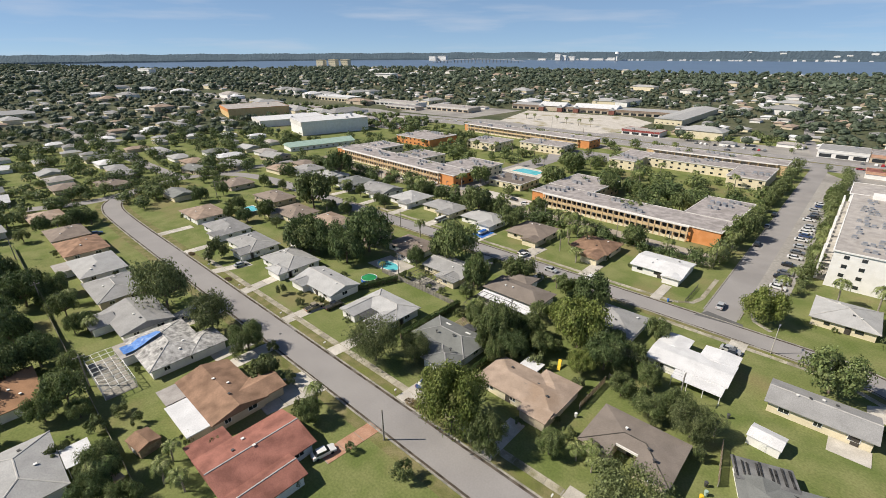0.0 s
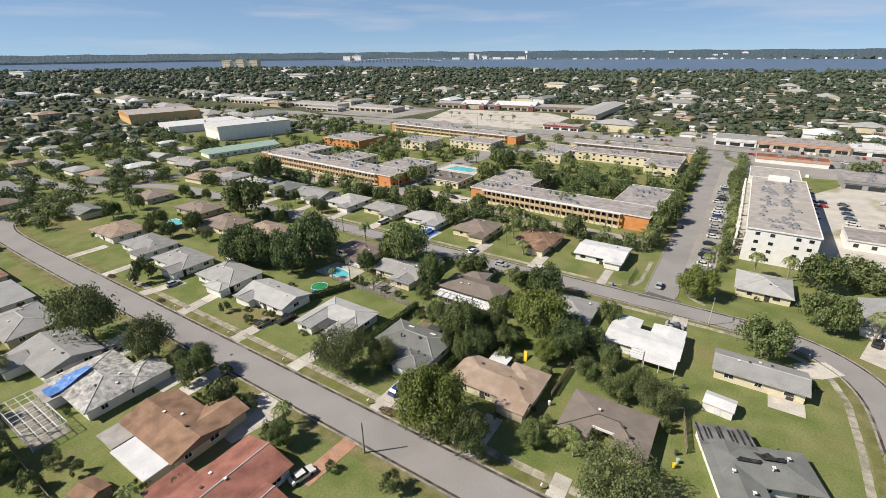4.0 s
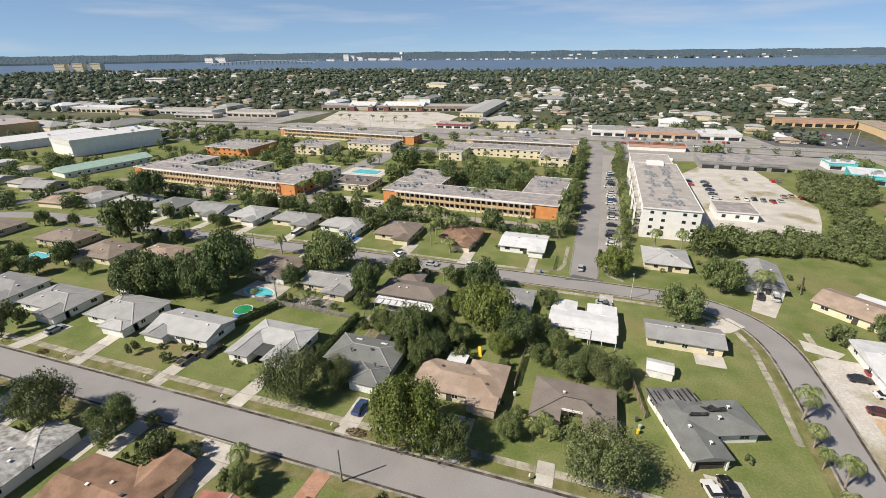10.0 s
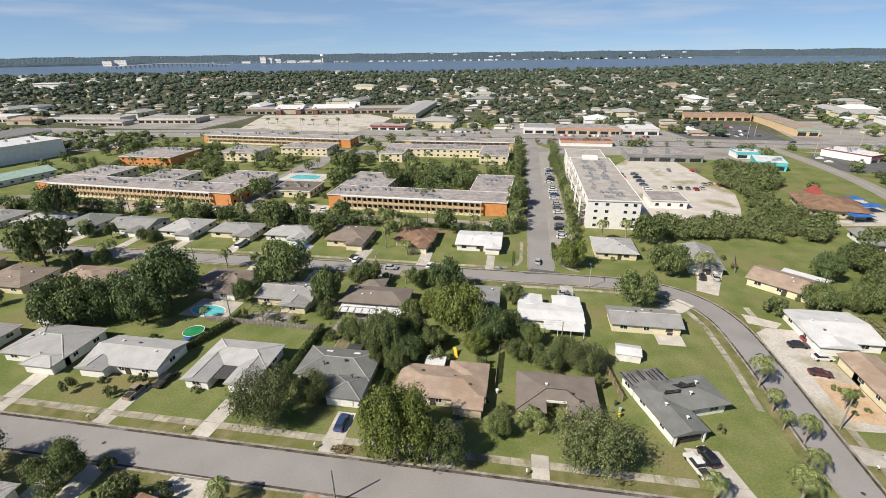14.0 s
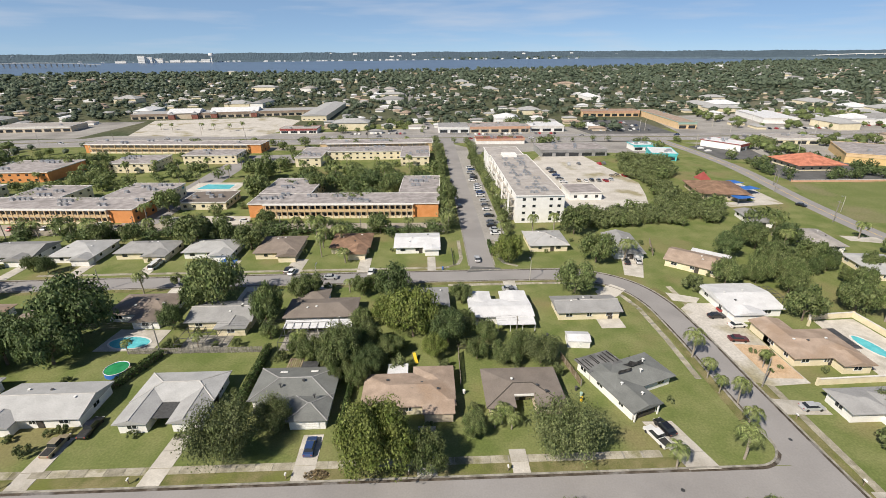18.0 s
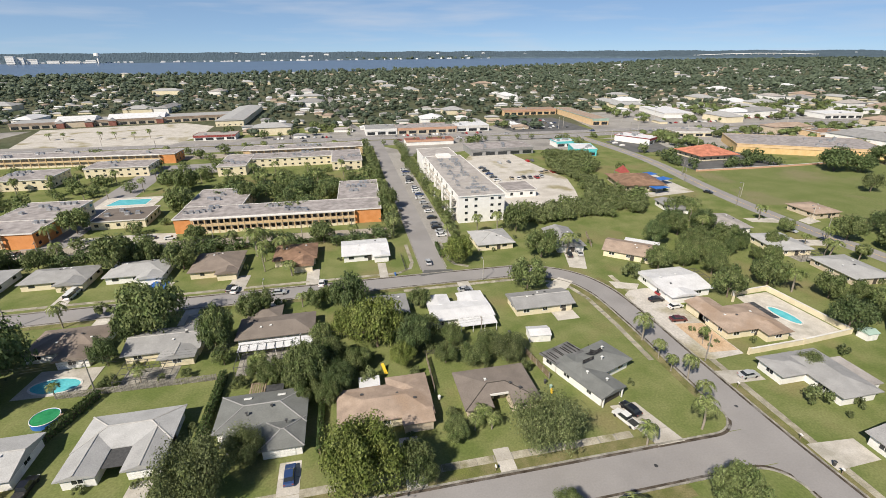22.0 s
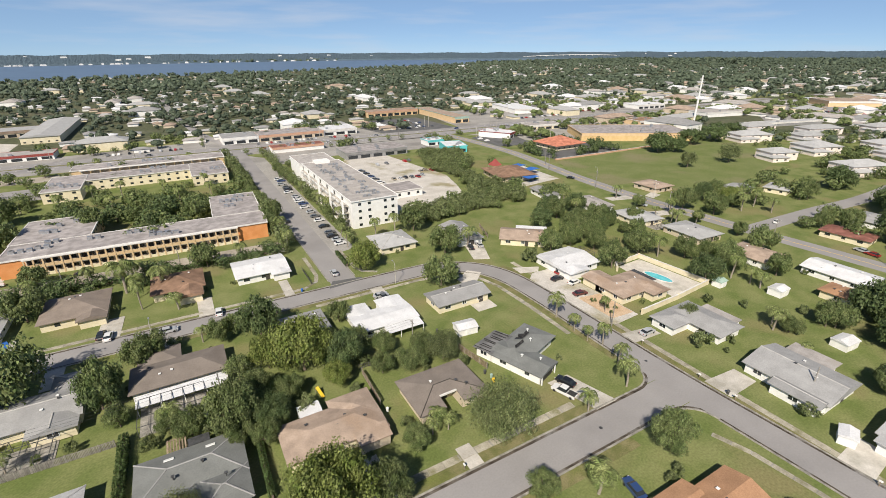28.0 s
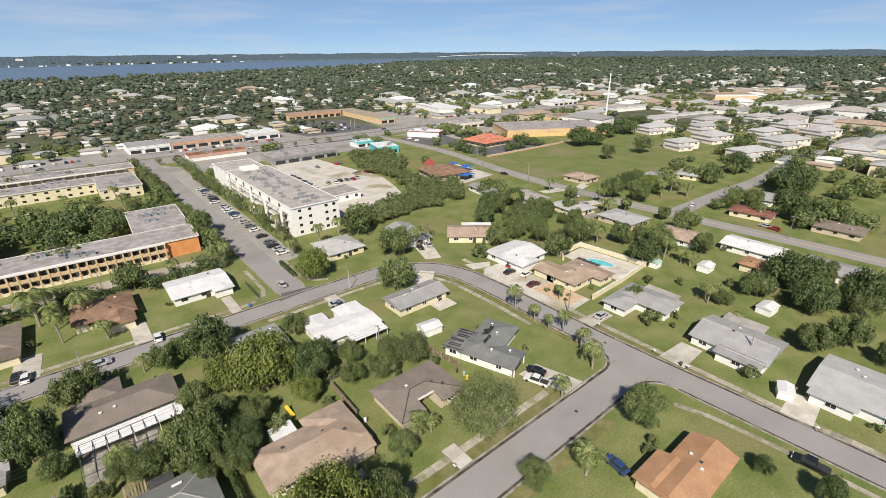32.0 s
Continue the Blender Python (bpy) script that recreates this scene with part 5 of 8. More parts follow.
rt = thing("restaurant", 173, 213, 0, "restaurant with a bright orange-red hip roof and pale arcade", "restaurant")
block(rt, -10, -9, 10, 9, 3.6, "hip", "roof_coral", "cream_wall", 0.36, 1.6, None, "SWE")
TAKEN.append((160, 200, 188, 228))
shop("wide tan-walled store with a flat roof", 235, 216, 69, 36, 6, "yellow_wall", "roof_flat", rz=-30, band="peach_wall", glass=False, units=10)
rt = thing("nursery_school", 103.6, 170.8, -11, "nursery with a broad red-brown hip roof", "nursery")
block(rt, -8.2, -8.8, 8.2, 8.8, 3.4, "hip", "roof_rust", "tan_wall", 0.26, 1.2, None, "SEW")
TAKEN.append((90, 160, 124, 190))
rt = thing("red_tent", 108.5, 188.5, 0, "bright red pointed canopy", "canopy")
part("canopy", Geo().face((-2.5, -2.5, 3.2), (2.5, -2.5, 3.2), (0, 0, 7)).face((2.5, -2.5, 3.2), (2.5, 2.5, 3.2), (0, 0, 7)).face((2.5, 2.5, 3.2), (-2.5, 2.5, 3.2), (0, 0, 7)).face((-2.5, 2.5, 3.2), (-2.5, -2.5, 3.2), (0, 0, 7)), "red_paint", rt)
for px, py in ((-2.4, -2.4), (2.4, -2.4), (2.4, 2.4), (-2.4, 2.4)):
    part("post", Geo().tube((px, py, 0), (px, py, 3.2), 0.08, 0.08, 6), "metal", rt)
for sx, sy in ((118, 183), (119, 174), (109, 162.5)):
    rt = thing("shade_sail", sx, sy, 12, "blue fabric shade sail on poles", "shade sail")
    part("sail", Geo().slab([(-3.5, -2.2), (3.5, -2.6), (3.2, 2.4), (-3.2, 2.0)], 2.9, 2.97), "blue_paint", rt)
    for px, py in ((-3.3, -2), (3.3, -2.3), (3, 2.2), (-3, 1.9)):
        part("pole", Geo().tube((px, py, 0), (px, py, 3.1), 0.07, 0.07, 6), "metal", rt)
plate("car_park", [(150, 191), (203, 191), (203, 229), (160, 231), (150, 214)], "asphalt_dark", "dark asphalt yard round the arcaded restaurant", "car park", 0.035)
plate("play_yard", [(92, 156), (124, 160), (126, 190), (117, 190), (116, 164), (92, 162)], "sand", "pale sandy play yard", "yard", 0.03)
shop("long white store with a pale roof", 262, 370, 24, 52, 5, "white_wall", "roof_white", rz=-12, glass=False)
shop("low cream building with a flat roof", 209, 272, 26, 14, 4.5, "cream_wall", "roof_gravel", rz=-8)
shop("tan building with a clay-red roof", 291, 248, 22, 16, 4.5, "peach_wall", "roof_rust", rz=-6)
shop("white flat-roofed building beside a car park", 384, 321, 34, 20, 5, "white_wall", "roof_white", rz=-6)
shop("large white store with flat roofs", 512, 147, 58, 30, 7, "white_wall", "roof_gravel", rz=-12, glass=False)
shop("wide tan store with stepped roofs", 569, 229, 46, 36, 7, "peach_wall", "roof_tan", rz=-40, glass=False)
shop("long low grey building", 372, 189, 70, 8, 3.6, "roof_grey", "roof_pale", rz=-14, glass=False)
shop("grey flat-roofed warehouse on paved ground", 389, 249, 46, 20, 5, "white_wall", "roof_gravel", rz=-10, glass=False)
plate("car_park", [(430, 130), (540, 120), (560, 170), (600, 230), (500, 250), (430, 190)], "asphalt", "wide pale grey car park", "car park", 0.04)
plate("sports_field", [(560, 320), (700, 330), (720, 430), (580, 430)], "field", "green sports field", "field", 0.02)
plate("field", [(147, 186), (139, 168), (135, 150), (134, 140), (152, 136), (156, 117), (186, 114), (236, 126), (262, 143), (304, 180), (259, 188), (206, 187)], "field", "open mown green field", "field", 0.02)
TAKEN.append((134, 115, 270, 195))
# west halls
shop("large white windowless store", -272, 202, 27, 48, 11.6, "white_wall", "roof_white", rz=-15, glass=False)
shop("long white low store", -330, 204, 30, 52, 6, "white_wall", "roof_white", rz=-15, glass=False)
shop("big orange-walled store with pale roof", -408, 214, 44, 52, 9.6, "yellow_wall", "roof_gravel", rz=-15, glass=False, band="orange_wall")
shop("cream shop building by the boulevard", -457, 342, 60, 20, 6, "cream_wall", "roof_white", rz=4)
shop("white shop row by the boulevard", -360, 350, 64, 18, 5, "white_wall", "roof_gravel", rz=4)
shop("pale shop row by the boulevard", -285, 352, 50, 20, 5, "tan_wall", "roof_gravel", rz=4)
shop("dark-fronted shop row by the boulevard", -330, 330, 40, 12, 4, "tan_wall", "roof_flat", rz=4)
plate("car_park", [(-440, 235), (-330, 238), (-250, 240), (-240, 272), (-420, 262)], "asphalt", "wide pale grey car park", "car park", 0.045)
plate("lawn_patch", [(-246, 180), (-200, 178), (-196, 212), (-236, 216)], "field", "bright green lawn", "lawn", 0.02)
rt = thing("row_house", -226, 163, -12, "long low building with a sage green roof", "row house")
block(rt, -6, -20, 6, 20, 3.2, "gable_y", "green_wall", "white_wall", 0.3, 0.5, None, "EW")
TAKEN.append((-242, 140, -210, 186))

# pink two-storey row houses beyond the field
def town(x, y, w, d, rz):
    rt = thing("town_house", x, y, rz, "two-storey pale pink house with a grey hip roof", "town house", "pink town houses")
    block(rt, -w / 2, -d / 2, w / 2, d / 2, 5.4, "hip", "roof_pale", "peach_pale", 0.3, 0.5, None, "S", sill=3.4, gap=4.5)
    block(rt, -w / 2 - 2, -d / 2 - 3, 0, d / 2 - 3, 2.9, "hip", "roof_pale", "peach_pale", 0.3, 0.4, None, "S")
    TAKEN.append((x - w / 2, y - d / 2, x + w / 2, y + d / 2))
M["peach_pale"] = material("peach_pale", (0.74, 0.64, 0.58), (0.8, 0.71, 0.65), 0.4, 0.85, fine=10, fine_amt=0.07, spec=0.2)
for x, y, w, d, rz in ((290, 168, 22, 13, -20), (283, 128, 18, 15, -20), (247, 130, 15, 11, -20), (248, 95, 20, 12, -20), (298, 94, 24, 14, -20), (324, 112, 18, 12, -20), (355, 158, 26, 12, -20), (369, 112, 20, 14, -20), (352, 90, 20, 14, -20), (330, 186, 24, 12, -14), (318, 148, 18, 12, -20), (400, 140, 22, 12, -20), (395, 96, 22, 12, -10), (296, 60, 20, 13, 0), (340, 55, 22, 13, 0)):
    town(x, y, w, d, rz)
rt = thing("mast", 340, 238.5, 0, "tall plain white mast", "mast")
part("pole", Geo().tube((0, 0, 0), (0, 0, 45.2), 0.75, 0.5, 12), "white_wall", rt)
part("base", Geo().tube((0, 0, 0), (0, 0, 0.6), 1.4, 1.4, 12), "concrete", rt)

# towers by the river and the far bank
def tower_block(x, y, w, d, h, rz, wmat, label):
    rt = thing("tower_block", x, y, rz, label, "tower block", "towers by the river")
    part("wall", Geo().box(-w / 2, -d / 2, 0, w / 2, d / 2, h), wmat, rt)
    part("roof", Geo().box(-w / 2 - 0.4, -d / 2 - 0.4, h, w / 2 + 0.4, d / 2 + 0.4, h + 1.2), wmat, rt)
    for f in range(0, int(h / 3.2), 3):
        part("window_band", Geo().box(-w / 2 + 1, -d / 2 - 0.25, f * 3.2 + 1.4, w / 2 - 1, -d / 2 - 0.05, f * 3.2 + 2.2), "glass", rt)
for i, hh in enumerate((34, 37, 35)):
    tower_block(-1560 + i * 34, 1062 + i * 30, 30, 22, hh * 0.95, 20, "cream_wall", "cream waterside tower block")
for x, y, w, h in ((-1480, 2656, 32, 44), (-1448, 2675, 24, 36), (-1412, 2694, 40, 26), (-1340, 2720, 50, 16), (-1270, 2745, 60, 14), (-1560, 2610, 50, 14), (-1200, 2770, 44, 18), (-2030, 2240, 60, 34), (-2080, 2208, 48, 30), (-780, 700, 46, 13), (-1440, 440, 60, 18)):
    tower_block(x, y, w, 18, h, 8, "white_wall", "white tower block on the far bank")
rt = thing("water_tower", -1163, 2757, 0, "white water tower on the far bank", "water tower")
part("tank", Geo().tube((0, 0, 44), (0, 0, 59), 14, 12, 20), "white_wall", rt)
part("shaft", Geo().tube((0, 0, 0), (0, 0, 44), 4, 4, 14), "white_wall", rt)
def bridge(x0, y0, x1, y1, z, label):
    a, b = Vector((x0, y0)), Vector((x1, y1))
    rt = thing("bridge", x0, y0, math.degrees(math.atan2((b - a).y, (b - a).x)), label, "bridge")
    L = (b - a).length
    n = 26
    for i in range(n):
        za, zb = (z * (0.35 + 0.65 * math.sin(math.pi * k / n)) for k in (i, i + 1))
        g = Geo()
        g.v = [(L * i / n, -6, za), (L * (i + 1) / n, -6, zb), (L * (i + 1) / n, 6, zb), (L * i / n, 6, za), (L * i / n, -6, za + 3), (L * (i + 1) / n, -6, zb + 3), (L * (i + 1) / n, 6, zb + 3), (L * i / n, 6, za + 3)]
        g.f = [(3, 2, 1, 0), (4, 5, 6, 7), (0, 1, 5, 4), (1, 2, 6, 5), (2, 3, 7, 6), (3, 0, 4, 7)]
        part("span", g, "white_wall", rt)
        part("pier", Geo().box(L * i / n - 2, -4, 0.3, L * i / n + 2, 4, za), "concrete", rt)
bridge(2080, 2800, 2880, 2210, 34, "long white bridge over the river")
bridge(-1720, 1835, -1330, 2080, 20, "long low bridge over the river")

# ---- trees ----
def leaf_arrays(rng, pts, normals, size, out):
    """Adds a drooping leaf clump at each point."""
    n = len(pts)
    r = rng.normal(size=(n, 3))
    u = np.cross(normals, r)
    u /= np.linalg.norm(u, axis=1, keepdims=True) + 1e-9
    v = np.cross(normals, u)
    s = size * rng.uniform(0.65, 1.45, (n, 1))
    droop = normals * s * rng.uniform(-0.45, 0.05, (n, 1))
    out.append(np.stack([pts - u * s * 0.95 + droop, pts + u * s * 0.95 + droop * 0.3, pts + v * s * 1.15], 1))


def cloud_mesh(name, leaves, mat):
    """leaves: n x 3 x 3 single leaf clumps, or n x 4 x 3 as a, b, d, c of two joined ones."""
    q = np.concatenate(leaves)
    n, m = q.shape[:2]
    k = np.arange(n)[:, None] * m
    f = (k + [0, 1, 2]) if m == 3 else np.concatenate([k + [0, 1, 2], k + [1, 3, 2]], 1).reshape(-1, 3)
    me = bpy.data.meshes.new(name)
    me.from_pydata(q.reshape(-1, 3).tolist(), [], f.tolist())
    me.materials.append(M[mat])
    return me


def crown(rng, n, size, blobs, r, z0, z1, thin=0.0):
    out, centres = [], []
    zc, zr = (z0 + z1) / 2, (z1 - z0) / 2
    for i in range(blobs):
        a, e = rng.uniform(0, math.tau), rng.uniform(-0.55, 1)
        rad = (0.3 + 0.7 * math.sqrt(rng.uniform(0, 1))) * 0.82
        c = np.array([math.cos(a) * math.sqrt(max(1 - e * e * 0.8, 0)) * rad * r, math.sin(a) * math.sqrt(max(1 - e * e * 0.8, 0)) * rad * r, zc + e * 0.66 * zr])
        centres.append(c)
        br = rng.uniform(0.16, 0.36) * r
        m = n // blobs
        d = rng.normal(size=(m, 3))
        d[:, 2] = d[:, 2] * 0.9 + 0.25
        d /= np.linalg.norm(d, axis=1, keepdims=True)
        p = c + d * br * rng.uniform(0.55 - thin, 1.08 + thin, (m, 1)) * [1, 1, 0.85]
        nn = d + rng.normal(size=(m, 3)) * 0.42 + [0, 0, 0.2]
        nn /= np.linalg.norm(nn, axis=1, keepdims=True)
        leaf_arrays(rng, p, nn, size, out)
    return out, centres


TREES = {}
def tree_template(kind, variant, grade):
    rng = np.random.default_rng(sum(map(ord, kind)) * 7 + variant)
    spec = {"broad": (6400, 0.042, 36, 0.14, 0.04, "broad"), "dark": (6600, 0.041, 38, 0.12, 0.03, "dark"), "lime": (10500, 0.035, 46, 0.08, 0.03, "lime"), "sparse": (7000, 0.032, 34, 0.16, 0.2, "sparse"), "shrub": (800, 0.095, 14, 0.02, 0.05, "scrub")}[kind]
    n, size, blobs, z0, thin, mat = spec
    # trees that stand close to the way carry more and finer leaves
    n, size = int(n * (0.5, 1.0, 2.0)[grade]), size * (1.4, 1.0, 0.7)[grade]
    quads, centres = crown(rng, n, size, blobs, 1.0, z0, 1.0, thin)
    # the crown is drawn 1 wide and 1 high: keep the leaves even when it is stretched
    if kind == "shrub":
        return part("shrub", cloud_mesh("shrub", quads, mat), None)
    root = new("tree")
    part("crown", cloud_mesh("crown", quads, mat), None, root)
    t = Geo().tube((0, 0, -0.02), (0.02, 0.01, 0.3), 0.05, 0.034, 8)
    for c in sorted(centres, key=lambda c: rng.uniform())[:9]:
        t.tube((0.02, 0.01, 0.24 + rng.uniform(0, 0.08)), c, 0.024, 0.007, 5)
    part("trunk", t, "bark", root)
    return root


def palm_template(variant, joined):
    rng = np.random.default_rng(90 + variant)
    root = new("palm_tree")
    t = Geo()
    pts = [Vector((0.25 * math.sin(i * 0.3 + variant) * i / 8, 0.2 * i / 8, 5.4 * i / 8)) for i in range(9)]
    for a, b in zip(pts, pts[1:]):
        t.tube(a, b, 0.17, 0.155, 8)
    part("trunk", t, "palm_bark", root)
    top = pts[-1]
    frond = []
    for k in range(2):
        out = []
        p, z, el = np.array([0.0, 0, 0]), 0, 0.8 + 0.3 * k
        for i in range(13):
            step = np.array([math.cos(el), 0, math.sin(el)]) * 0.24
            q = p + step
            el = max(el - 0.27, -1.4)
            w = 1.3 * math.sin(math.pi * (i + 1.4) / 14.8) + 0.1
            for s in (1, -1):
                tip = (p + q) / 2 + np.array([0.1, s * w * 0.85, -0.62 * w - 0.05])
                out.append(np.array([[p, q, tip * 0.5 + q * 0.5 + [0, s * 0.02, 0], tip]])[:, [0, 1, 2, 3]])
            out.append(np.array([[p + [0, 0.03, 0], q + [0, 0.03, 0], p - [0, 0.03, 0], q - [0, 0.03, 0]]]))
            p = q
        frond.append(cloud_mesh("frond", out, "palm"))
    n = 13
    if joined:
        # far palms carry their fronds in one crown
        g = Geo()
        for i in range(n):
            m = Matrix.Translation(top) @ pose(0, 0, 0, 0, rng.uniform(-25, 28), i * 360 / n + rng.uniform(-9, 9))
            k = len(g.v)
            g.v += [tuple(m @ v.co) for v in frond[i % 2].vertices]
            g.f += [tuple(k + j for j in f.vertices) for f in frond[i % 2].polygons]
        part("crown", g, "palm", root)
        return root
    for i in range(n):
        part("frond", frond[i % 2], None, root, at=Matrix.Translation(top) @ pose(0, 0, 0, 0, rng.uniform(-25, 28), i * 360 / n + rng.uniform(-9, 9)))
    return root


LABEL = {"broad": "leafy green shade tree", "dark": "dense dark green tree", "lime": "large yellow-green leafy tree", "sparse": "thin-leaved grey-green tree", "shrub": "rounded green garden shrub", "palm": "palm tree with drooping fronds"}
def tree(kind, x, y, h, r):
    """A tree in plan units."""
    variant = random.randrange(3)
    grade = 2 if 0 < y < 78 and -62 < x < 48 else 1 if y < 130 and x > -120 else 0
    key = (kind, variant, y > 118 if kind == "palm" else grade)
    group = {"palm": "palms", "shrub": "shrubs"}.get(kind, "trees")
    where = "beside the street" if min(abs(y - 42.3), abs(y - 106), abs(x - 44), abs(x - 5.6)) < 9 else "in a garden"
    label = LABEL[kind] + " " + where
    sx = (r / 2.5, r / 2.5, h / 6.6) if kind == "palm" else (r, r, h)
    m = pose(x * U, y * U, 0, 0, 0, random.uniform(0, 360)) @ Matrix.Diagonal((*(v * U for v in sx), 1))
    if key not in TREES:
        ob = palm_template(variant, key[2]) if kind == "palm" else tree_template(kind, variant, grade)
        ob.matrix_basis = Matrix.Translation((0, 0, 0))
        TREES[key] = ob
        ob.matrix_basis = m
        return tagged(ob, label, "palm tree" if kind == "palm" else "shrub" if kind == "shrub" else "tree", group)
    src = TREES[key]
    made = copy_thing(src, m)
    made.matrix_basis = m
    return tagged(made, label)


tree('sparse', -88.5, 30.6, 11.6, 6.7)
tree('sparse', -71.6, 33.7, 7.9, 4.6)
tree('broad', -59.7, 35.6, 6.1, 3.5)
tree('shrub', -47.9, 33.1, 5.0, 2.9)
tree('sparse', -38.3, 50.1, 9.0, 5.2)
tree('shrub', -75.3, 51.5, 2.5, 1.4)
tree('shrub', -67.2, 51.6, 2.0, 1.2)
tree('broad', -92.7, 70.8, 10.0, 5.8)
tree('broad', -48.5, 33.7, 4.0, 2.3)
tree('shrub', -35.2, 33.0, 3.9, 2.2)
tree('shrub', -106.6, 49.3, 6.6, 3.8)
tree('dark', -78.6, 73.4, 9.4, 5.6)
tree('dark', -87.1, 73.6, 9.6, 5.5)
tree('dark', -96.0, 69.9, 9.8, 5.7)
tree('broad', -126.1, 93.8, 13.0, 7.5)
tree('broad', -107.6, 133.8, 5.7, 3.2)
tree('dark', -158.3, 128.7, 12.0, 6.9)
tree('broad', -56.8, 93.7, 11.3, 6.9)
tree('broad', -42.2, 85.9, 8.8, 3.3)
tree('broad', -37.8, 95.4, 5.8, 3.3)
tree('dark', -79.7, 82.3, 12.2, 7.5)
tree('dark', -17.0, 95.1, 8.2, 4.4)
tree('lime', -12.1, 79.5, 10.3, 5.9)
tree('broad', -25.0, 69.6, 8.5, 4.9)
tree('dark', -19.7, 68.1, 5.6, 3.1)
tree('broad', -16.2, 72.7, 4.6, 2.7)
tree('dark', -5.2, 76.4, 7.0, 3.8)
tree('sparse', -32.9, 55.1, 5.7, 3.3)
tree('lime', -16.5, 47.0, 10.6, 6.1)
tree('broad', -9.3, 46.7, 6.6, 3.4)
tree('palm', -77.0, 100.5, 6.4, 2.5)
tree('shrub', -70.3, 104.7, 2.9, 2.1)
tree('palm', -33.3, 74.4, 5.1, 2.6)
tree('broad', -31.0, 72.4, 4.8, 2.9)
tree('broad', 25.9, 96.0, 7.7, 4.8)
tree('sparse', 10.1, 49.2, 8.4, 5.6)
tree('broad', 5.3, 70.1, 4.7, 3.1)
tree('sparse', 11.5, 69.7, 5.5, 3.6)
tree('broad', 29.6, 34.2, 6.4, 3.7)
tree('dark', 34.4, 11.8, 4.4, 1.8)
tree('dark', 33.6, 19.0, 2.6, 1.5)
tree('shrub', 24.6, 30.6, 1.5, 1.0)
tree('shrub', 26.8, 30.8, 1.7, 1.1)
tree('palm', 40.3, 70.2, 6.0, 2.7)
tree('palm', 39.8, 64.2, 4.4, 2.0)
tree('palm', 39.6, 60.3, 3.7, 1.7)
tree('palm', 41.2, 57.8, 5.4, 2.2)
tree('palm', 38.6, 51.8, 5.1, 2.1)
tree('palm', 35.2, 46.9, 5.9, 2.7)
tree('palm', 24.9, 45.8, 4.5, 2.2)
tree('shrub', 54.3, 96.7, 3.8, 2.5)
tree('palm', 2.2, 55.2, 3.5, 2.2)
tree('palm', 113.9, 93.7, 6.3, 3.1)
tree('shrub', 59.7, 44.0, 1.1, 0.7)
tree('broad', 63.8, 98.4, 6.6, 3.7)
tree('broad', 70.3, 81.6, 7.5, 4.3)
tree('broad', 84.2, 84.4, 7.4, 4.3)
tree('lime', 13.1, 114.5, 7.5, 4.6)
tree('broad', 36.8, 112.9, 8.1, 5.0)
tree('palm', 44.7, 113.2, 6.6, 3.7)
tree('broad', 37.0, 133.9, 8.5, 4.9)
tree('broad', 85.4, 119.4, 7.0, 4.1)
tree('palm', 97.7, 129.5, 6.3, 3.1)
tree('broad', 92.3, 107.4, 7.3, 4.4)
tree('palm', 121.6, 125.2, 6.1, 3.0)
tree('broad', 105.9, 103.6, 5.0, 3.1)
tree('dark', 213.4, 176.0, 10.6, 8.6)
tree('dark', 222.4, 172.0, 8.3, 6.8)
tree('dark', 272.3, 180.6, 10.1, 8.1)
tree('dark', 252.0, 182.2, 9.2, 7.2)
tree('sparse', 193.2, 143.8, 7.5, 4.5)
tree('sparse', 221.5, 140.0, 8.8, 5.8)
tree('broad', 115.4, 67.4, 7.4, 4.5)
tree('broad', 122.7, 78.3, 4.5, 2.6)
tree('broad', 79.5, 104.3, 8.5, 5.1)
tree('palm', 87.2, 85.2, 6.7, 3.3)
tree('palm', 87.4, 80.4, 6.6, 3.2)
tree('palm', 123.4, 102.9, 6.1, 3.0)
tree('broad', 135.6, 94.1, 6.9, 4.5)
tree('broad', 132.6, 104.1, 7.7, 5.0)
tree('shrub', 54.0, 95.9, 3.5, 2.4)
tree('broad', 70.3, 100.8, 3.8, 2.3)
tree('palm', 147.9, 91.4, 7.3, 3.2)
tree('palm', 157.4, 92.3, 7.0, 3.1)
tree('dark', 188, 60, 11.2, 7.8)
tree('dark', 212.0, 88, 8.8, 6.2)
tree('broad', 184.1, 86.6, 7.0, 4.3)
tree('dark', 154.7, 51.1, 9.8, 5.9)
tree('palm', 155.3, 84.9, 6.2, 3.0)
tree('dark', 98.4, 34.4, 8.7, 6.1)
tree('broad', 88.1, 37.8, 5.5, 3.6)
tree('palm', 75.7, 43.8, 5.4, 2.7)
tree('broad', 77.7, 41.7, 3.4, 2.3)
tree('sparse', 64.0, 55.2, 3.7, 2.1)
tree('shrub', 57.6, 47.5, 3.2, 2.2)
tree('shrub', 54.5, 27.6, 2.4, 1.8)
tree('palm', 71.8, 36.3, 2.9, 1.6)
tree('broad', 71.4, 23.2, 5.6, 3.4)
tree('palm', 14.9, 34.2, 4.8, 3.3)
tree('broad', 8.3, 37.6, 3.5, 2.4)
tree('broad', -52.5, 182.9, 8.4, 4.6)
tree('broad', -37.1, 196.4, 7, 3.8)
tree('broad', -24.1, 178.9, 7.6, 4.2)
tree('broad', -41.5, 187.4, 6, 3.2)
tree('broad', -77.3, 130.2, 9.2, 6.0)
tree('broad', -70.0, 131.4, 6.7, 4.1)
tree('broad', -60.2, 126.1, 7.5, 4.6)
tree('palm', -42.1, 130.7, 9.1, 4.5)
tree('palm', -40.1, 133.6, 7.8, 3.9)
tree('palm', -34.0, 127.4, 7.5, 3.7)
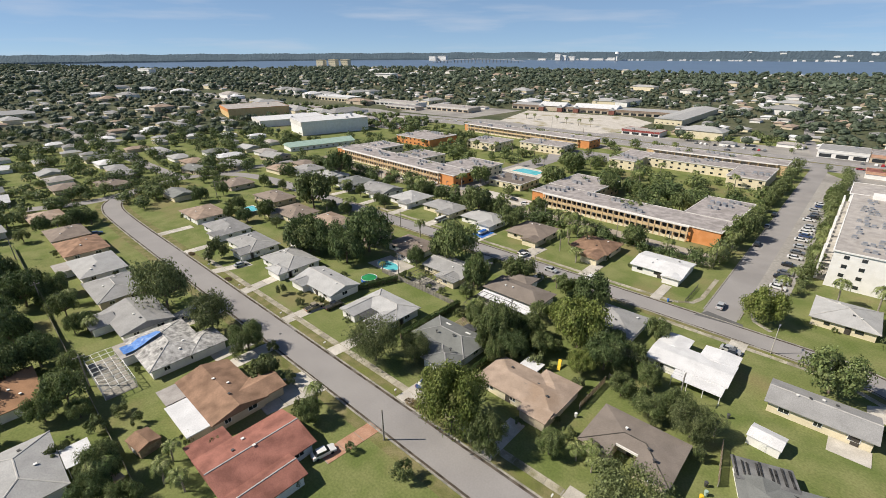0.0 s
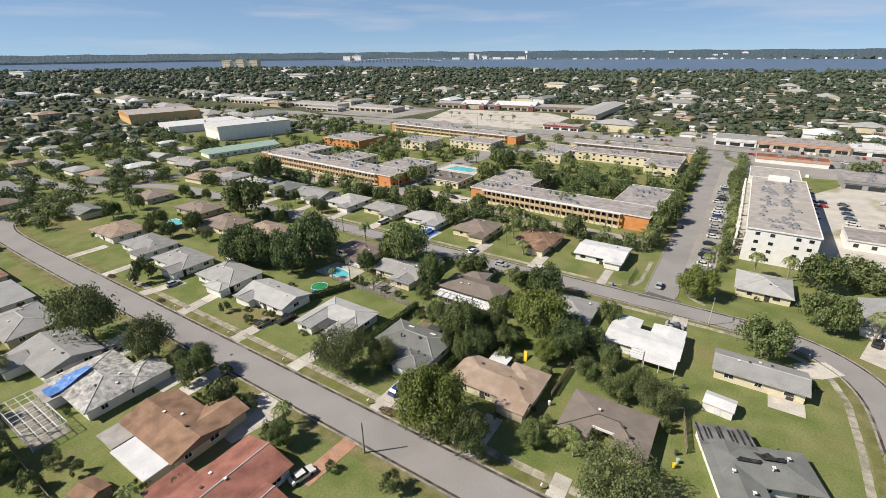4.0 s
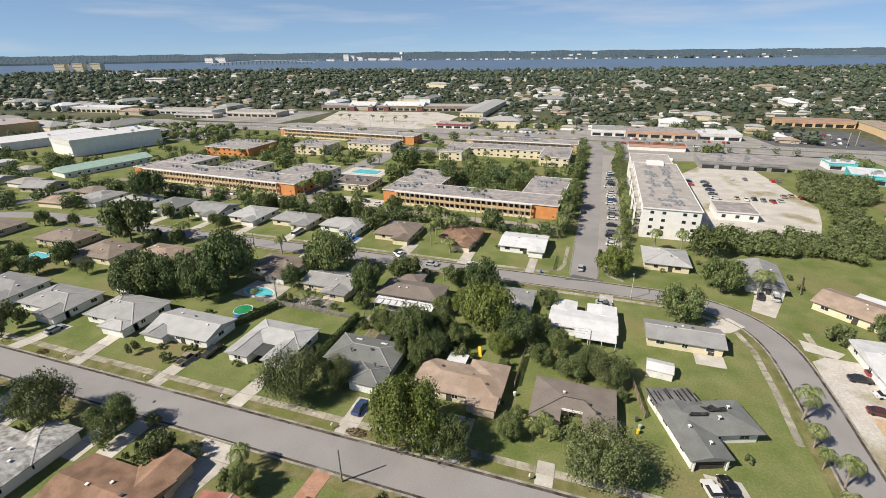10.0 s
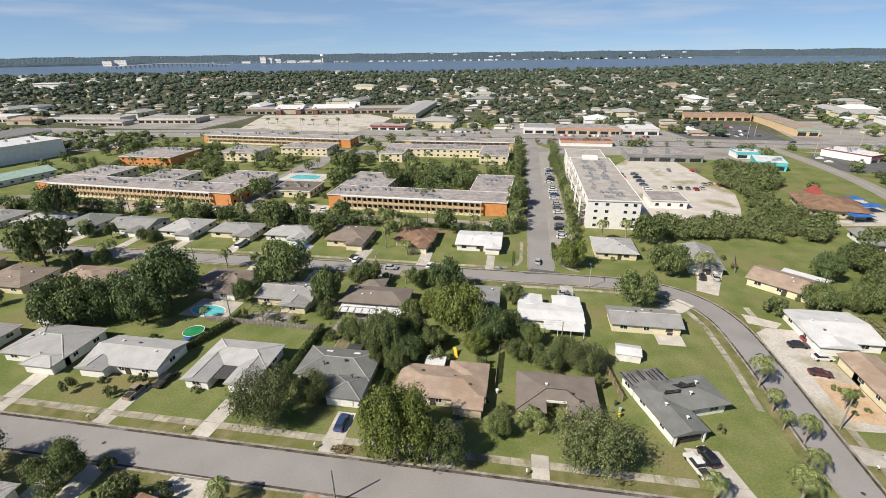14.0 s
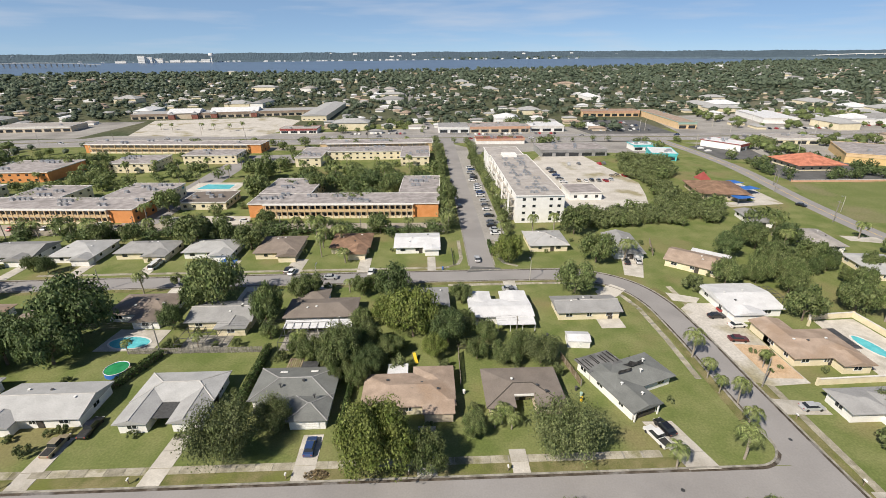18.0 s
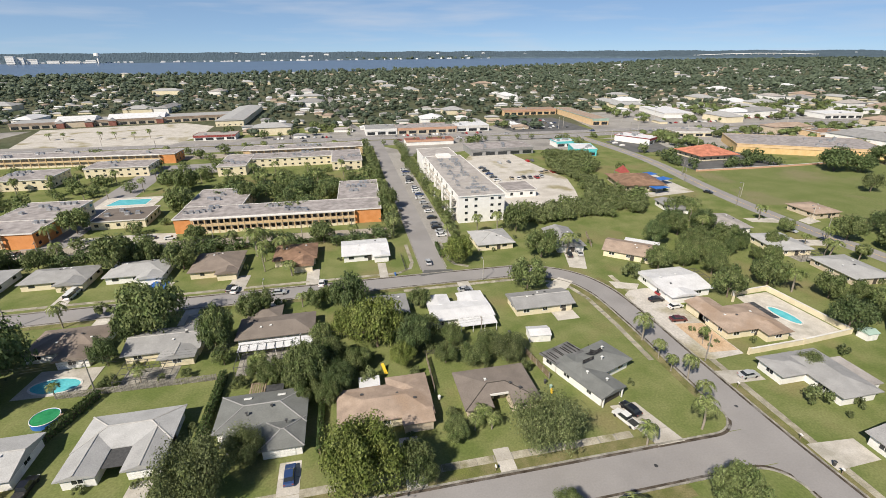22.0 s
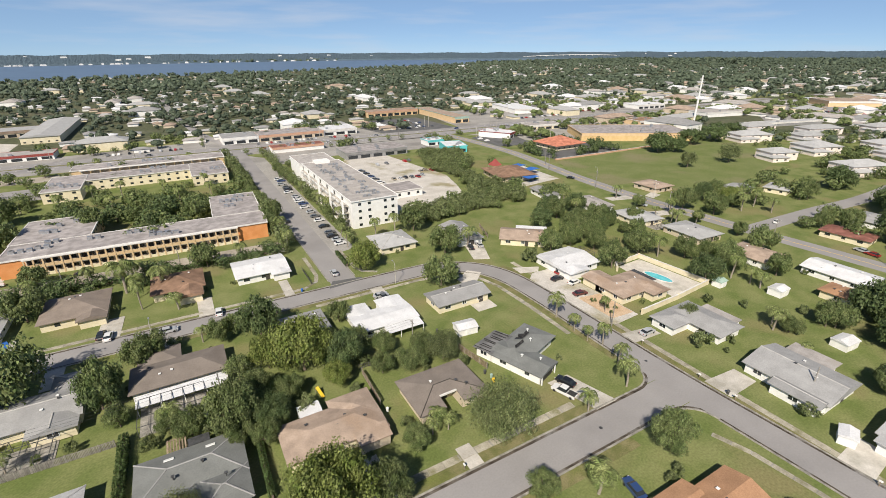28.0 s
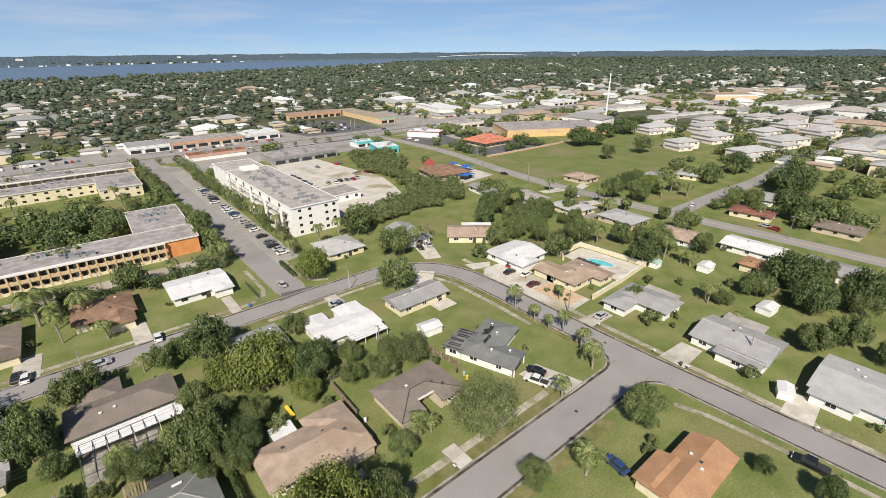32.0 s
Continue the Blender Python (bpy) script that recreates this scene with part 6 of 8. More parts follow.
tree('broad', -23.7, 137.1, 6.5, 4.0)
tree('palm', -31.4, 115.7, 4.3, 2.8)
tree('broad', -1.6, 165.2, 7.7, 4.2)
tree('broad', -3.1, 154.6, 6.4, 3.5)
tree('broad', -62.1, 146.2, 5.3, 3.5)
tree('palm', -110.9, 135.7, 7.5, 4.2)
tree('broad', -97.4, 132.6, 5.8, 3.5)
tree('broad', -101.9, 162.6, 7.9, 4.8)
tree('palm', -82.1, 133.1, 6.3, 3.1)
tree('palm', -104.9, 153.4, 6.5, 3.3)
tree('broad', -74.5, 177.9, 9.1, 5.6)
tree('broad', -81.0, 207.2, 9.2, 5.6)
tree('dark', 84.6, 64.4, 7.0, 4.2)

for x, y, h, r in ((-2.0, 175, 4.6, 2.2), (-1.5, 184, 5.6, 2.6), (-2.2, 200, 4.6, 2.3), (-1.8, 209, 5, 2.4), (-1.6, 218, 5.4, 2.6), (-2, 231, 5, 2.4), (-1.5, 240, 5.5, 2.6), (16.8, 146, 4, 1.7), (16.6, 160, 4.5, 1.9), (16.6, 184, 4.6, 2), (15.8, 209, 5, 2.3), (15, 222, 5.5, 2.6), (14.6, 235, 5, 2.6)):
    tree("broad", x, y, h, r)
for x, y in ((14.6, 139), (17.5, 151), (17.6, 164), (17.5, 178), (13.8, 131), (-1.2, 150), (-2.4, 137), (24, 134), (31, 135), (17, 170), (16.4, 196), (-2.2, 192), (-39.5, 126.5), (-38.6, 119.8), (-205, 358), (-196, 356), (-172, 352), (-163, 351), (-150, 346), (-141, 348), (-118, 282), (-112, 286), (-70, 282), (-60, 285), (-20, 284)) + tuple((-190 + i * 6.3 + 3 * math.sin(i * 2.4), 199 + 30 * abs(math.sin(i * 1.7))) for i in range(29)) + tuple((-176 + i * 11.5, 137.6 + math.sin(i * 2)) for i in range(15)):
    tree("palm", x, y, random.uniform(5, 7.5), random.uniform(2.2, 2.9))
# rear gardens south of the street
for kind, x, y, h, r in (("dark", -93.9, 4.6, 8.4, 4.4), ("dark", -83.2, 6.9, 6.7, 3.7), ("broad", -66, 8.0, 6.8, 3.7), ("broad", -65, 4.6, 4.8, 2.6), ("dark", -81.5, 1.9, 7.2, 4), ("dark", -114, 9, 8, 4.5), ("broad", -91.7, 13.8, 4.2, 2.1), ("shrub", -55.9, 9.6, 3, 1.7), ("broad", -48.4, 9.4, 3.2, 1.7), ("palm", -41.7, 15.4, 3.6, 1.9), ("palm", -38.6, 13.2, 4.4, 2.2), ("broad", -37.7, 8.4, 4.4, 2.4), ("palm", -35.2, 14.6, 4, 2), ("broad", -33.5, 33, 4.4, 2.3), ("shrub", -50.6, 32.8, 3.4, 2), ("shrub", -55.1, 38.4, 2.4, 1.4), ("shrub", -15, 35.4, 3, 1.8), ("broad", -76.7, 10.6, 4.2, 2.2), ("broad", -61.8, 8.6, 3.6, 2), ("shrub", -43.6, 18.2, 2, 1.1), ("shrub", -53.3, 14.4, 2.2, 1.2), ("shrub", -53.4, 4.6, 3, 1.7), ("dark", -129, 6.2, 9, 5), ("palm", -36.3, 36, 4.6, 2.3), ("shrub", -58, 13.2, 2, 1.5), ("dark", -104, 3, 8, 4.4), ("broad", -74, -2, 6, 3.2), ("broad", -64, -3, 5, 2.8), ("shrub", -44.5, 35.4, 2.4, 1.6), ("broad", -33.4, 57, 3.4, 1.8), ("dark", -61.8, 84, 6, 2.6), ("shrub", -39, 20.5, 2.2, 1.2), ("shrub", -24.2, 33.5, 1.6, 1), ("shrub", -58.5, 33, 2.4, 1.6), ("shrub", -77.5, 33.5, 3, 1.9), ("shrub", -95, 33.5, 3, 1.9)):
    tree(kind, x, y, h, r)
# tall growth behind the eastern gardens
for kind, x, y, h, r in (("broad", 91.4, 30.2, 5, 2.6), ("broad", 86.6, 39, 5.4, 2.9), ("dark", 87.4, 27.2, 8, 4.2), ("dark", 96.6, 21, 10, 4.6), ("broad", 78.4, 19.4, 6.6, 3.6), ("broad", 73.4, 24.6, 4.2, 2.3), ("broad", 76.8, 12.4, 5, 2.7), ("palm", 77.8, 45.1, 4.6, 2.2), ("dark", 103, 16, 8, 4.4), ("broad", 97, 28.6, 6, 3.2), ("shrub", 78.7, 40.3, 2.2, 1.3), ("shrub", 75, 58, 2.2, 1.4), ("shrub", 80, 52, 1.8, 1.2), ("broad", 103, 57, 6, 3.2), ("broad", 96, 64, 5.4, 2.9), ("palm", 93, 58, 5, 2.4), ("shrub", 88, 44, 2, 1.3), ("broad", 93, 76, 6.4, 3.4), ("lime", 152, 99, 6.6, 3.6), ("palm", 160, 100, 6, 3)):
    tree(kind, x, y, h, r)
# wild growth behind the gardens
for kind, x, y, h, r in (("broad", -33.7, 74.3, 4.5, 2.4), ("broad", -21.2, 64.4, 4.5, 2.3), ("broad", -40.6, 79.8, 4, 2.2), ("broad", -36.3, 97, 6, 3.2), ("broad", -24.2, 97, 5, 2.6), ("dark", -43.4, 85.8, 7, 3.4), ("dark", -59.6, 92, 8, 3.8), ("broad", -20.5, 75.5, 5.4, 3), ("lime", -8, 72.5, 4.4, 2.6), ("broad", 0, 71.6, 4, 2.4), ("broad", 2.6, 77, 4.6, 2.5), ("shrub", -14.5, 68.4, 3, 2), ("broad", 8.6, 72.4, 5, 2.8), ("broad", -1.6, 80.5, 5, 2.7), ("lime", -17.6, 83.5, 6.5, 3.6), ("shrub", 13.4, 66, 2.6, 1.4), ("palm", 14.2, 72.4, 4.4, 2.2), ("shrub", -58.5, 77.3, 2.4, 1.5), ("palm", -54, 77.4, 3.2, 1.8), ("palm", -27.5, 75, 4.4, 2.2), ("shrub", -24, 77, 3, 2)):
    tree(kind, x, y, h, r)

# ---- cars ----
CARS = {}
def wheel(root, x, y, s):
    o = part("wheel", Geo().tube((x, y - 0.11, 0.33), (x, y + 0.11, 0.33), 0.33, 0.33, 14), "tyre", root)


def car_body(colour, kind, near=True):
    """A car along +x, 4.6 m long; pickups have an open bed, vans a long cabin."""
    root = new({"car": "car", "pickup": "pickup_truck", "van": "van"}[kind])
    L, W = {"car": (4.6, 1.8), "pickup": (5.6, 1.95), "van": (5.0, 1.95)}[kind]
    a, w = L / 2, W / 2
    top = {"car": 1.45, "pickup": 1.8, "van": 1.95}[kind]
    b = bmesh.new()
    # side outline of the lower body, drawn out across and pinched at the ends
    prof = [(-a, 0.35), (-a, 0.75), (-a + 0.15, 0.95), (a - 1.2, 0.98), (a - 0.1, 0.8), (a, 0.6), (a, 0.35)]
    rows = []
    for y, k in ((-w, 0.97), (-w * 0.85, 1.0), (w * 0.85, 1.0), (w, 0.97)):
        rows.append([b.verts.new((x * k, y, z)) for x, z in prof])
    for r, q in zip(rows, rows[1:]):
        for i in range(len(prof)):
            j = (i + 1) % len(prof)
            b.faces.new((r[i], q[i], q[j], r[j]))
    b.faces.new(rows[0]), b.faces.new(list(reversed(rows[-1])))
    bmesh.ops.recalc_face_normals(b, faces=b.faces)
    me = bpy.data.meshes.new("body")
    b.to_mesh(me)
    b.free()
    me.materials.append(M["car_" + colour])
    part("body", me, None, root)
    c0, c1 = {"car": (-a + 0.55, a - 1.15), "pickup": (-a + 2.0, a - 1.3), "van": (-a + 0.1, a - 1.0)}[kind]
    t0, t1 = {"car": (c0 + 0.55, c1 - 0.75), "pickup": (c0 + 0.15, c1 - 0.7), "van": (c0 + 0.1, c1 - 0.6)}[kind]
    g = Geo()
    lo = [(c0, -w * 0.93, 0.93), (c1, -w * 0.93, 0.93), (c1, w * 0.93, 0.93), (c0, w * 0.93, 0.93)]
    hi = [(t0, -w * 0.74, top - 0.06), (t1, -w * 0.74, top - 0.06), (t1, w * 0.74, top - 0.06), (t0, w * 0.74, top - 0.06)]
    for i in range(4):
        j = (i + 1) % 4
        g.face(lo[i], lo[j], hi[j], hi[i])
    g.face(*hi)
    part("cabin_glass", g, "glass", root, "dark tinted windows")
    part("cabin_roof", Geo().box(t0 - 0.05, -w * 0.76, top - 0.06, t1 + 0.05, w * 0.76, top), "car_" + colour, root)
    if kind == "pickup":
        part("load_bed", Geo().box(-a + 0.1, -w * 0.82, 0.96, c0 - 0.1, w * 0.82, 0.985), "rubber", root, "dark open load bed")
    for x in (-a + 0.85, a - 0.9):
        for s in (1, -1):
            wheel(root, x, s * (w - 0.1), s)
    for s in (1, -1) if near else ():
        part("headlight", Geo().box(a - 0.12, s * w * 0.7 - 0.2, 0.62, a + 0.01, s * w * 0.7 + 0.2, 0.76), "white_trim", root)
        part("tail_light", Geo().box(-a - 0.01, s * w * 0.75 - 0.14, 0.66, -a + 0.06, s * w * 0.75 + 0.14, 0.86), "red_paint", root)
    return root


def vehicle(colour, x, y, rz, kind, where=""):
    near = y < 130
    key = (colour, kind, near)
    m = pose(x * U, y * U, 0.055, 0, 0, rz)
    word = {"car": "car", "pickup": "pickup truck", "van": "van"}[kind]
    if not where:
        where = "on the street" if min(abs(y - 42.3), abs(y - 106), abs(x - 44.3), abs(x - 5.6)) < 3.2 else "parked on a driveway" if abs(x) < 70 and y < 130 else "parked before flats"
    label = f"{colour} painted {word} {where}"
    if key in CARS:
        return tagged(copy_thing(CARS[key], m), label)
    ob = car_body(colour, kind, near)
    ob.matrix_basis = m
    CARS[key] = ob
    return tagged(ob, label, word, "parked cars")


def car(colour, x, y, rz):
    vehicle(colour, x, y, rz, "car")


def pickup(colour, x, y, rz):
    vehicle(colour, x, y, rz, "pickup")


def van(colour, x, y, rz):
    vehicle(colour, x, y, rz, "van")


pickup('white', 24.6, 51.0, 108)
car('black', 26.6, 52.8, 108)
pickup('red', 56.8, 86.1, 2)
car('black', 52.9, 83.6, 0)
car('maroon', 52.2, 75.0, -8)
car('white', 55.1, 79.9, 5)
car('silver', 52.1, 56.0, 0)
car('blue', 19.2, 32.2, 80)
pickup('black', 39.8, 15.1, 94)
pickup('black', -60.8, 56.4, 88)
pickup('gold', -63.6, 53.0, 88)
car('blue', -26.4, 51.3, 90)
car('silver', -33.6, 106.2, 0)
van('white', -82.2, 117.1, 80)
car('silver', -98.4, 52.5, 88)
van('white', -82.1, 115.1, 85)
car('silver', -117.3, 101.2, 0)
car('white', -26.7, 30.6, 78)
car('grey', -80.5, 30.8, 90)
car('blue', -156.4, 32.3, 80)
car('black', 44.9, 111.8, 75)
car('silver', 48.1, 112.0, 80)
car('grey', 10.9, 97.7, 95)
car('silver', 4.7, 115.4, 90)
car('white', -44.3, 109.8, 85)
car('black', -45.6, 111.0, 85)
car('white', -23.6, 109.0, 85)
for i, y in enumerate((134.5, 138, 141.5, 145, 180, 184, 187.5, 191, 203, 207, 219, 223)):
    car(('white', 'silver', 'black', 'grey', 'blue', 'white')[i % 6], 12.6 + 0.3 * math.sin(i * 2.1), y, 3 * math.sin(i * 1.3))
car('white', 12.3, 175.3, 5)
car('silver', 12.9, 168.7, 3)
car('grey', 12.9, 163.2, 0)
car('white', 12.9, 158.3, 4)
car('black', 12.6, 151.4, 2)
car('white', 11.5, 198.9, 3)
car('silver', 11.7, 212.9, 3)
car('black', 1.8, 198.1, 88)
car('grey', 2.3, 182.5, 90)
car('black', 3.0, 162.8, 90)
car('black', 128.1, 157.0, -66)
car('silver', 122.5, 113.6, -70)
car('black', -4.4, 140.9, 0)
car('white', -70.7, 150.5, 5)
car('silver', -64.4, 148.9, 0)
car('black', -52.8, 148.6, 0)
car('grey', -129.2, 149.6, 0)
car('white', -117.2, 149.3, 0)
car('black', -77.0, 152.1, 0)
car('grey', -94.5, 152.4, 10)
car('red', 139.9, 50.3, 80)
car('silver', 140.6, 53.1, 80)
car('white', 145.7, 78.5, 20)
car('silver', 10.6, 98.0, 0)

COLOURS = ("white", "silver", "black", "grey", "white", "silver", "red", "blue", "gold")
for i in range(16):      # the sandy car park behind the flats
    vehicle(random.choice(COLOURS), 40.5 + (i % 2) * 10, 196 + i // 2 * 6 - (20 if i % 2 else 0), random.uniform(-6, 6), "car", "in a sandy car park")
for i in range(10):
    vehicle(random.choice(COLOURS), 58 + i * 2.9, 196 + random.uniform(-1, 1) + (8 if i > 5 else 0), 90 + random.uniform(-5, 5), "car", "in a sandy car park")
for i in range(14):      # before the shops
    vehicle(random.choice(COLOURS), 108 + (i % 7) * 7, 330 + i // 7 * 22 + random.uniform(-1, 1), 90, "car", "in the shop car park")
for i in range(14):      # before the flats
    vehicle(random.choice(COLOURS), -178 + i * 5.6 + random.uniform(-1, 1), 146.4, 90 + random.uniform(-4, 4), "car", "parked before flats")
for i, (x, y) in enumerate(((-240, 304), (-180, 316), (-90, 306), (-40, 315), (60, 303), (96, 312), (20, 304), (160, 310), (-300, 298), (210, 300))):
    vehicle(COLOURS[i % 9], x, y, 180 if y > 309 else 0, "car", "driving on the boulevard")
for i in range(10):
    vehicle(random.choice(COLOURS), 440 + (i % 8) * 13, 150 + i // 8 * 30 + random.uniform(-3, 3), 75, "car", "in a wide car park")

# ---- drives, yards and paths ----
for x, y0, y1, w, dx in ((-64, 45.6, 55, 3.0, 0.3), (-46.8, 45.6, 55, 3.0, 0.8), (-83.5, 45.6, 55, 3.2, -1), (-100.5, 45.6, 55, 3.2, 2.5), (-26.5, 45.6, 54, 3.0, 0), (-9.5, 45.6, 55, 2.8, 0), (3.5, 45.6, 50, 2.4, 0), (-119.5, 45.8, 55, 3, 0), (-141, 45.8, 56, 3.2, 0)):
    drive(x, y0, y1, w, dx=dx)
drive(28.8, 45.4, 54.5, 4.6, label="wide pale drive before the storm-worn house", dx=-2.6)
drive(-42, 39.2, 29, 7.5, label="wide concrete drive with a grey strip", dx=-2)
drive(-25.5, 39.2, 30, 2.6, "brick_drive", "red-brown brick drive beside a palm", dx=-0.6)
for x, dx in ((-62, 0), (-79.4, 0.5), (-57.4, 40), (-85.2, 2)):
    drive(x, 39.2, 29.5, 3.2, dx=dx if dx < 10 else 0)
for x, dx, w in ((-7.9, 0, 2.2), (-26, 0, 3.2), (-44.5, 0.5, 4.2), (-63, 0.5, 4.4), (-83.2, 0, 3.4), (-101, 0, 3.2), (-118, 0, 3.2), (-137, 0, 3.2), (-155, 0, 3.2), (10.8, 0, 0)):
    if w:
        drive(x, 109.2, 118.5, w, dx=dx, label="pale concrete drive before a bungalow")
for x in (11.2, -52, -34, -70):
    drive(x, 102.8, 96, 3.0, label="pale concrete drive off the bend street")
plate("driveway", [(31, 92), (35.2, 93.6), (38.6, 97), (36, 99.8), (31, 96.5)], "concrete", "pale drive under the street tree", "driveway", 0.07)
plate("driveway", [(41.5, 104.8), (45.6, 102.8), (50.8, 115), (45, 116)], "concrete", "pale concrete drive before a carport", "driveway", 0.08)
plate("driveway", [(47.2, 91.2), (52, 89.8), (54, 92), (47.4, 95)], "concrete", "pale concrete drive", "driveway", 0.07)
plate("yard", [(47.3, 87.6), (47.2, 62.8), (49.8, 61.6), (56.8, 62), (56.8, 80), (55, 89.6), (50, 89.8)], "sand", "pale concrete and sand front yard with ruts", "yard", 0.075)
plate("planting_bed", [(50.6, 74), (50.6, 63.6), (56.6, 63.2), (56.6, 73)], "rust_gravel", "rust-coloured gravel planting bed", "planting bed", 0.1)
plate("driveway", [(47.3, 55), (54.5, 54.6), (54.5, 57.4), (47.3, 58.6)], "concrete", "pale concrete drive across the pavement", "driveway", 0.085)
plate("driveway", [(48.2, 36.2), (56, 36.4), (56, 40.4), (48.2, 41)], "concrete", "pale concrete drive across the pavement", "driveway", 0.085)
plate("driveway", [(48.6, 17), (56, 17.6), (56, 21.8), (48.6, 21.4)], "concrete", "pale concrete drive across the pavement", "driveway", 0.085)
plate("driveway", [(118, 124), (128, 121), (128, 126), (118, 128)], "concrete", "pale drive off the through road", "driveway", 0.05)
plate("driveway", [(134.5, 118), (141, 119.5), (141, 124), (134.5, 122)], "concrete", "pale drive off the through road", "driveway", 0.05)
plate("driveway", [(113, 104), (127.4, 101), (127.4, 105), (113, 110)], "concrete", "pale drive off the through road", "driveway", 0.05)
plate("access_road", [(-205, 143), (-100, 139.5), (-3, 137.4), (-3, 146.2), (-100, 149.5), (-205, 154)], "dirt", "pale brown worn access road before the flats", "road", 0.028)
plate("access_road", [(-100, 143), (-70, 143), (-70, 156), (-78, 157), (-98, 157)], "concrete", "pale concrete yard beside the clubhouse", "yard", 0.026)
plate("yard", [(-330, 322), (-244, 324), (-240, 404), (-330, 396)], "asphalt_pale", "pale worn paving beside shops", "yard", 0.03)
plate("yard", [(-205, 276), (-4, 272), (-4, 284), (-205, 289)], "dirt", "worn brown yard behind the flats", "yard", 0.03)
plate("court", [(-112, 150), (-99.5, 150), (-99.5, 240), (-74, 240), (-74, 262), (-112, 260)], "asphalt", "grey asphalt court between flats", "yard", 0.025)
# a plate of darker asphalt stands for the wet patch at the junction
plate("wet_patch", [(1.2, 108), (10.6, 109), (10.2, 110.4), (3, 111.6)], "asphalt_dark", "dark wet patch on the asphalt at the junction", "road patch", 0.066)
plate("boat_pad", [(-66.2, 112.5), (-61.6, 112.5), (-61.6, 119), (-66.2, 119)], "blue_paint", "blue-painted boat pad", "pad", 0.08)

# ---- walls, fences, hedges ----
def fence(pts, h, label, mat="grey_wood", gap=0.2, post="grey_wood", name="fence", boards=True, panels=False):
    root = thing(name, 0, 0, 0, label, "fence", plan=False)
    slat = Geo().box(-0.07, -0.015, 0.06, 0.07, 0.015, h).mesh("slat", mat)
    stake = Geo().box(-0.06, -0.06, 0, 0.06, 0.06, h + 0.1).mesh("post", post)
    for a, b in zip(pts, pts[1:]):
        a, b = Vector(a) * U, Vector(b) * U
        n = max(int((b - a).length / 2.4), 1)
        rz = math.degrees(math.atan2((b - a).y, (b - a).x))
        for i in range(n + 1):
            p = a.lerp(b, i / n)
            part("post", stake, None, root, at=pose(p.x, p.y, 0, 0, 0, rz))
        for z in (0.35, h - 0.25):
            part("rail", Geo().box(0, 0.02, z, (b - a).length, 0.06, z + 0.09), post, root, at=pose(a.x, a.y, 0, 0, 0, rz))
        if panels:
            for i in range(n):
                p = a.lerp(b, (i + 0.5) / n)
                part("panel", Geo().box(-(b - a).length / n / 2 + 0.08, -0.02, 0.1, (b - a).length / n / 2 - 0.08, 0.015, h), mat, root, at=pose(p.x, p.y, 0, 0, random.uniform(-0.6, 0.6), rz))
        elif boards:
            m = int((b - a).length / gap)
            for i in range(m):
                p = a.lerp(b, (i + 0.5) / m)
                part("slat", slat, None, root, at=pose(p.x, p.y, random.uniform(-0.02, 0.02), 0, random.uniform(-1, 1), rz))
    return root

fence([(-66.4, 75.8), (-41, 75.4)], 1.7, "weathered grey board fence along gardens", gap=0.22)
fence([(15.6, 71), (17, 63)], 1.8, "dark weathered board fence between houses", "wood", 0.22)
fence([(-3.6, 64), (-3.4, 73)], 1.8, "dark board fence beside the tan-roofed house", "wood", 0.22)
fence([(-3.4, 74.6), (14, 74.2)], 1.4, "thin dark garden fence", "dark_metal", 0.5, "dark_metal")
fence([(-160, 12.4), (-34, 10.2)], 1.25, "pale weathered rear fence of panels", "old_concrete", panels=True)
fence([(54, 116), (57.5, 126)], 1.6, "dark wooden fence beside a lawn", "wood", 0.3)
fence([(-2, 112.6), (-2, 122)], 1.2, "dark garden fence beside a lawn", "dark_metal", 0.6, "dark_metal")

def low_wall(pts, h, mat, label, t=0.25):
    root = thing("garden_wall", 0, 0, 0, label, "wall", plan=False)
    for a, b in zip(pts, pts[1:]):
        part("panel", ribbon([a, b], t, 0, h), mat, root)
        part("coping", ribbon([a, b], t + 0.12, h, h + 0.08), "ridge", root)
    for p in pts:
        x, y = p[0] * U, p[1] * U
        part("pier", Geo().box(x - 0.25, y - 0.25, 0, x + 0.25, y + 0.25, h + 0.2), mat, root)
low_wall([(57.5, 61.6), (70.5, 62), (83.4, 63), (82, 82.4), (72, 81.8), (70, 79.5)], 1.6, "cream_wall", "cream rendered wall round the pool court")
low_wall([(149, 189.5), (177, 188.6), (206, 188.2), (252, 189.6)], 1.1, "clay_wall", "low orange-brown wall along the field")

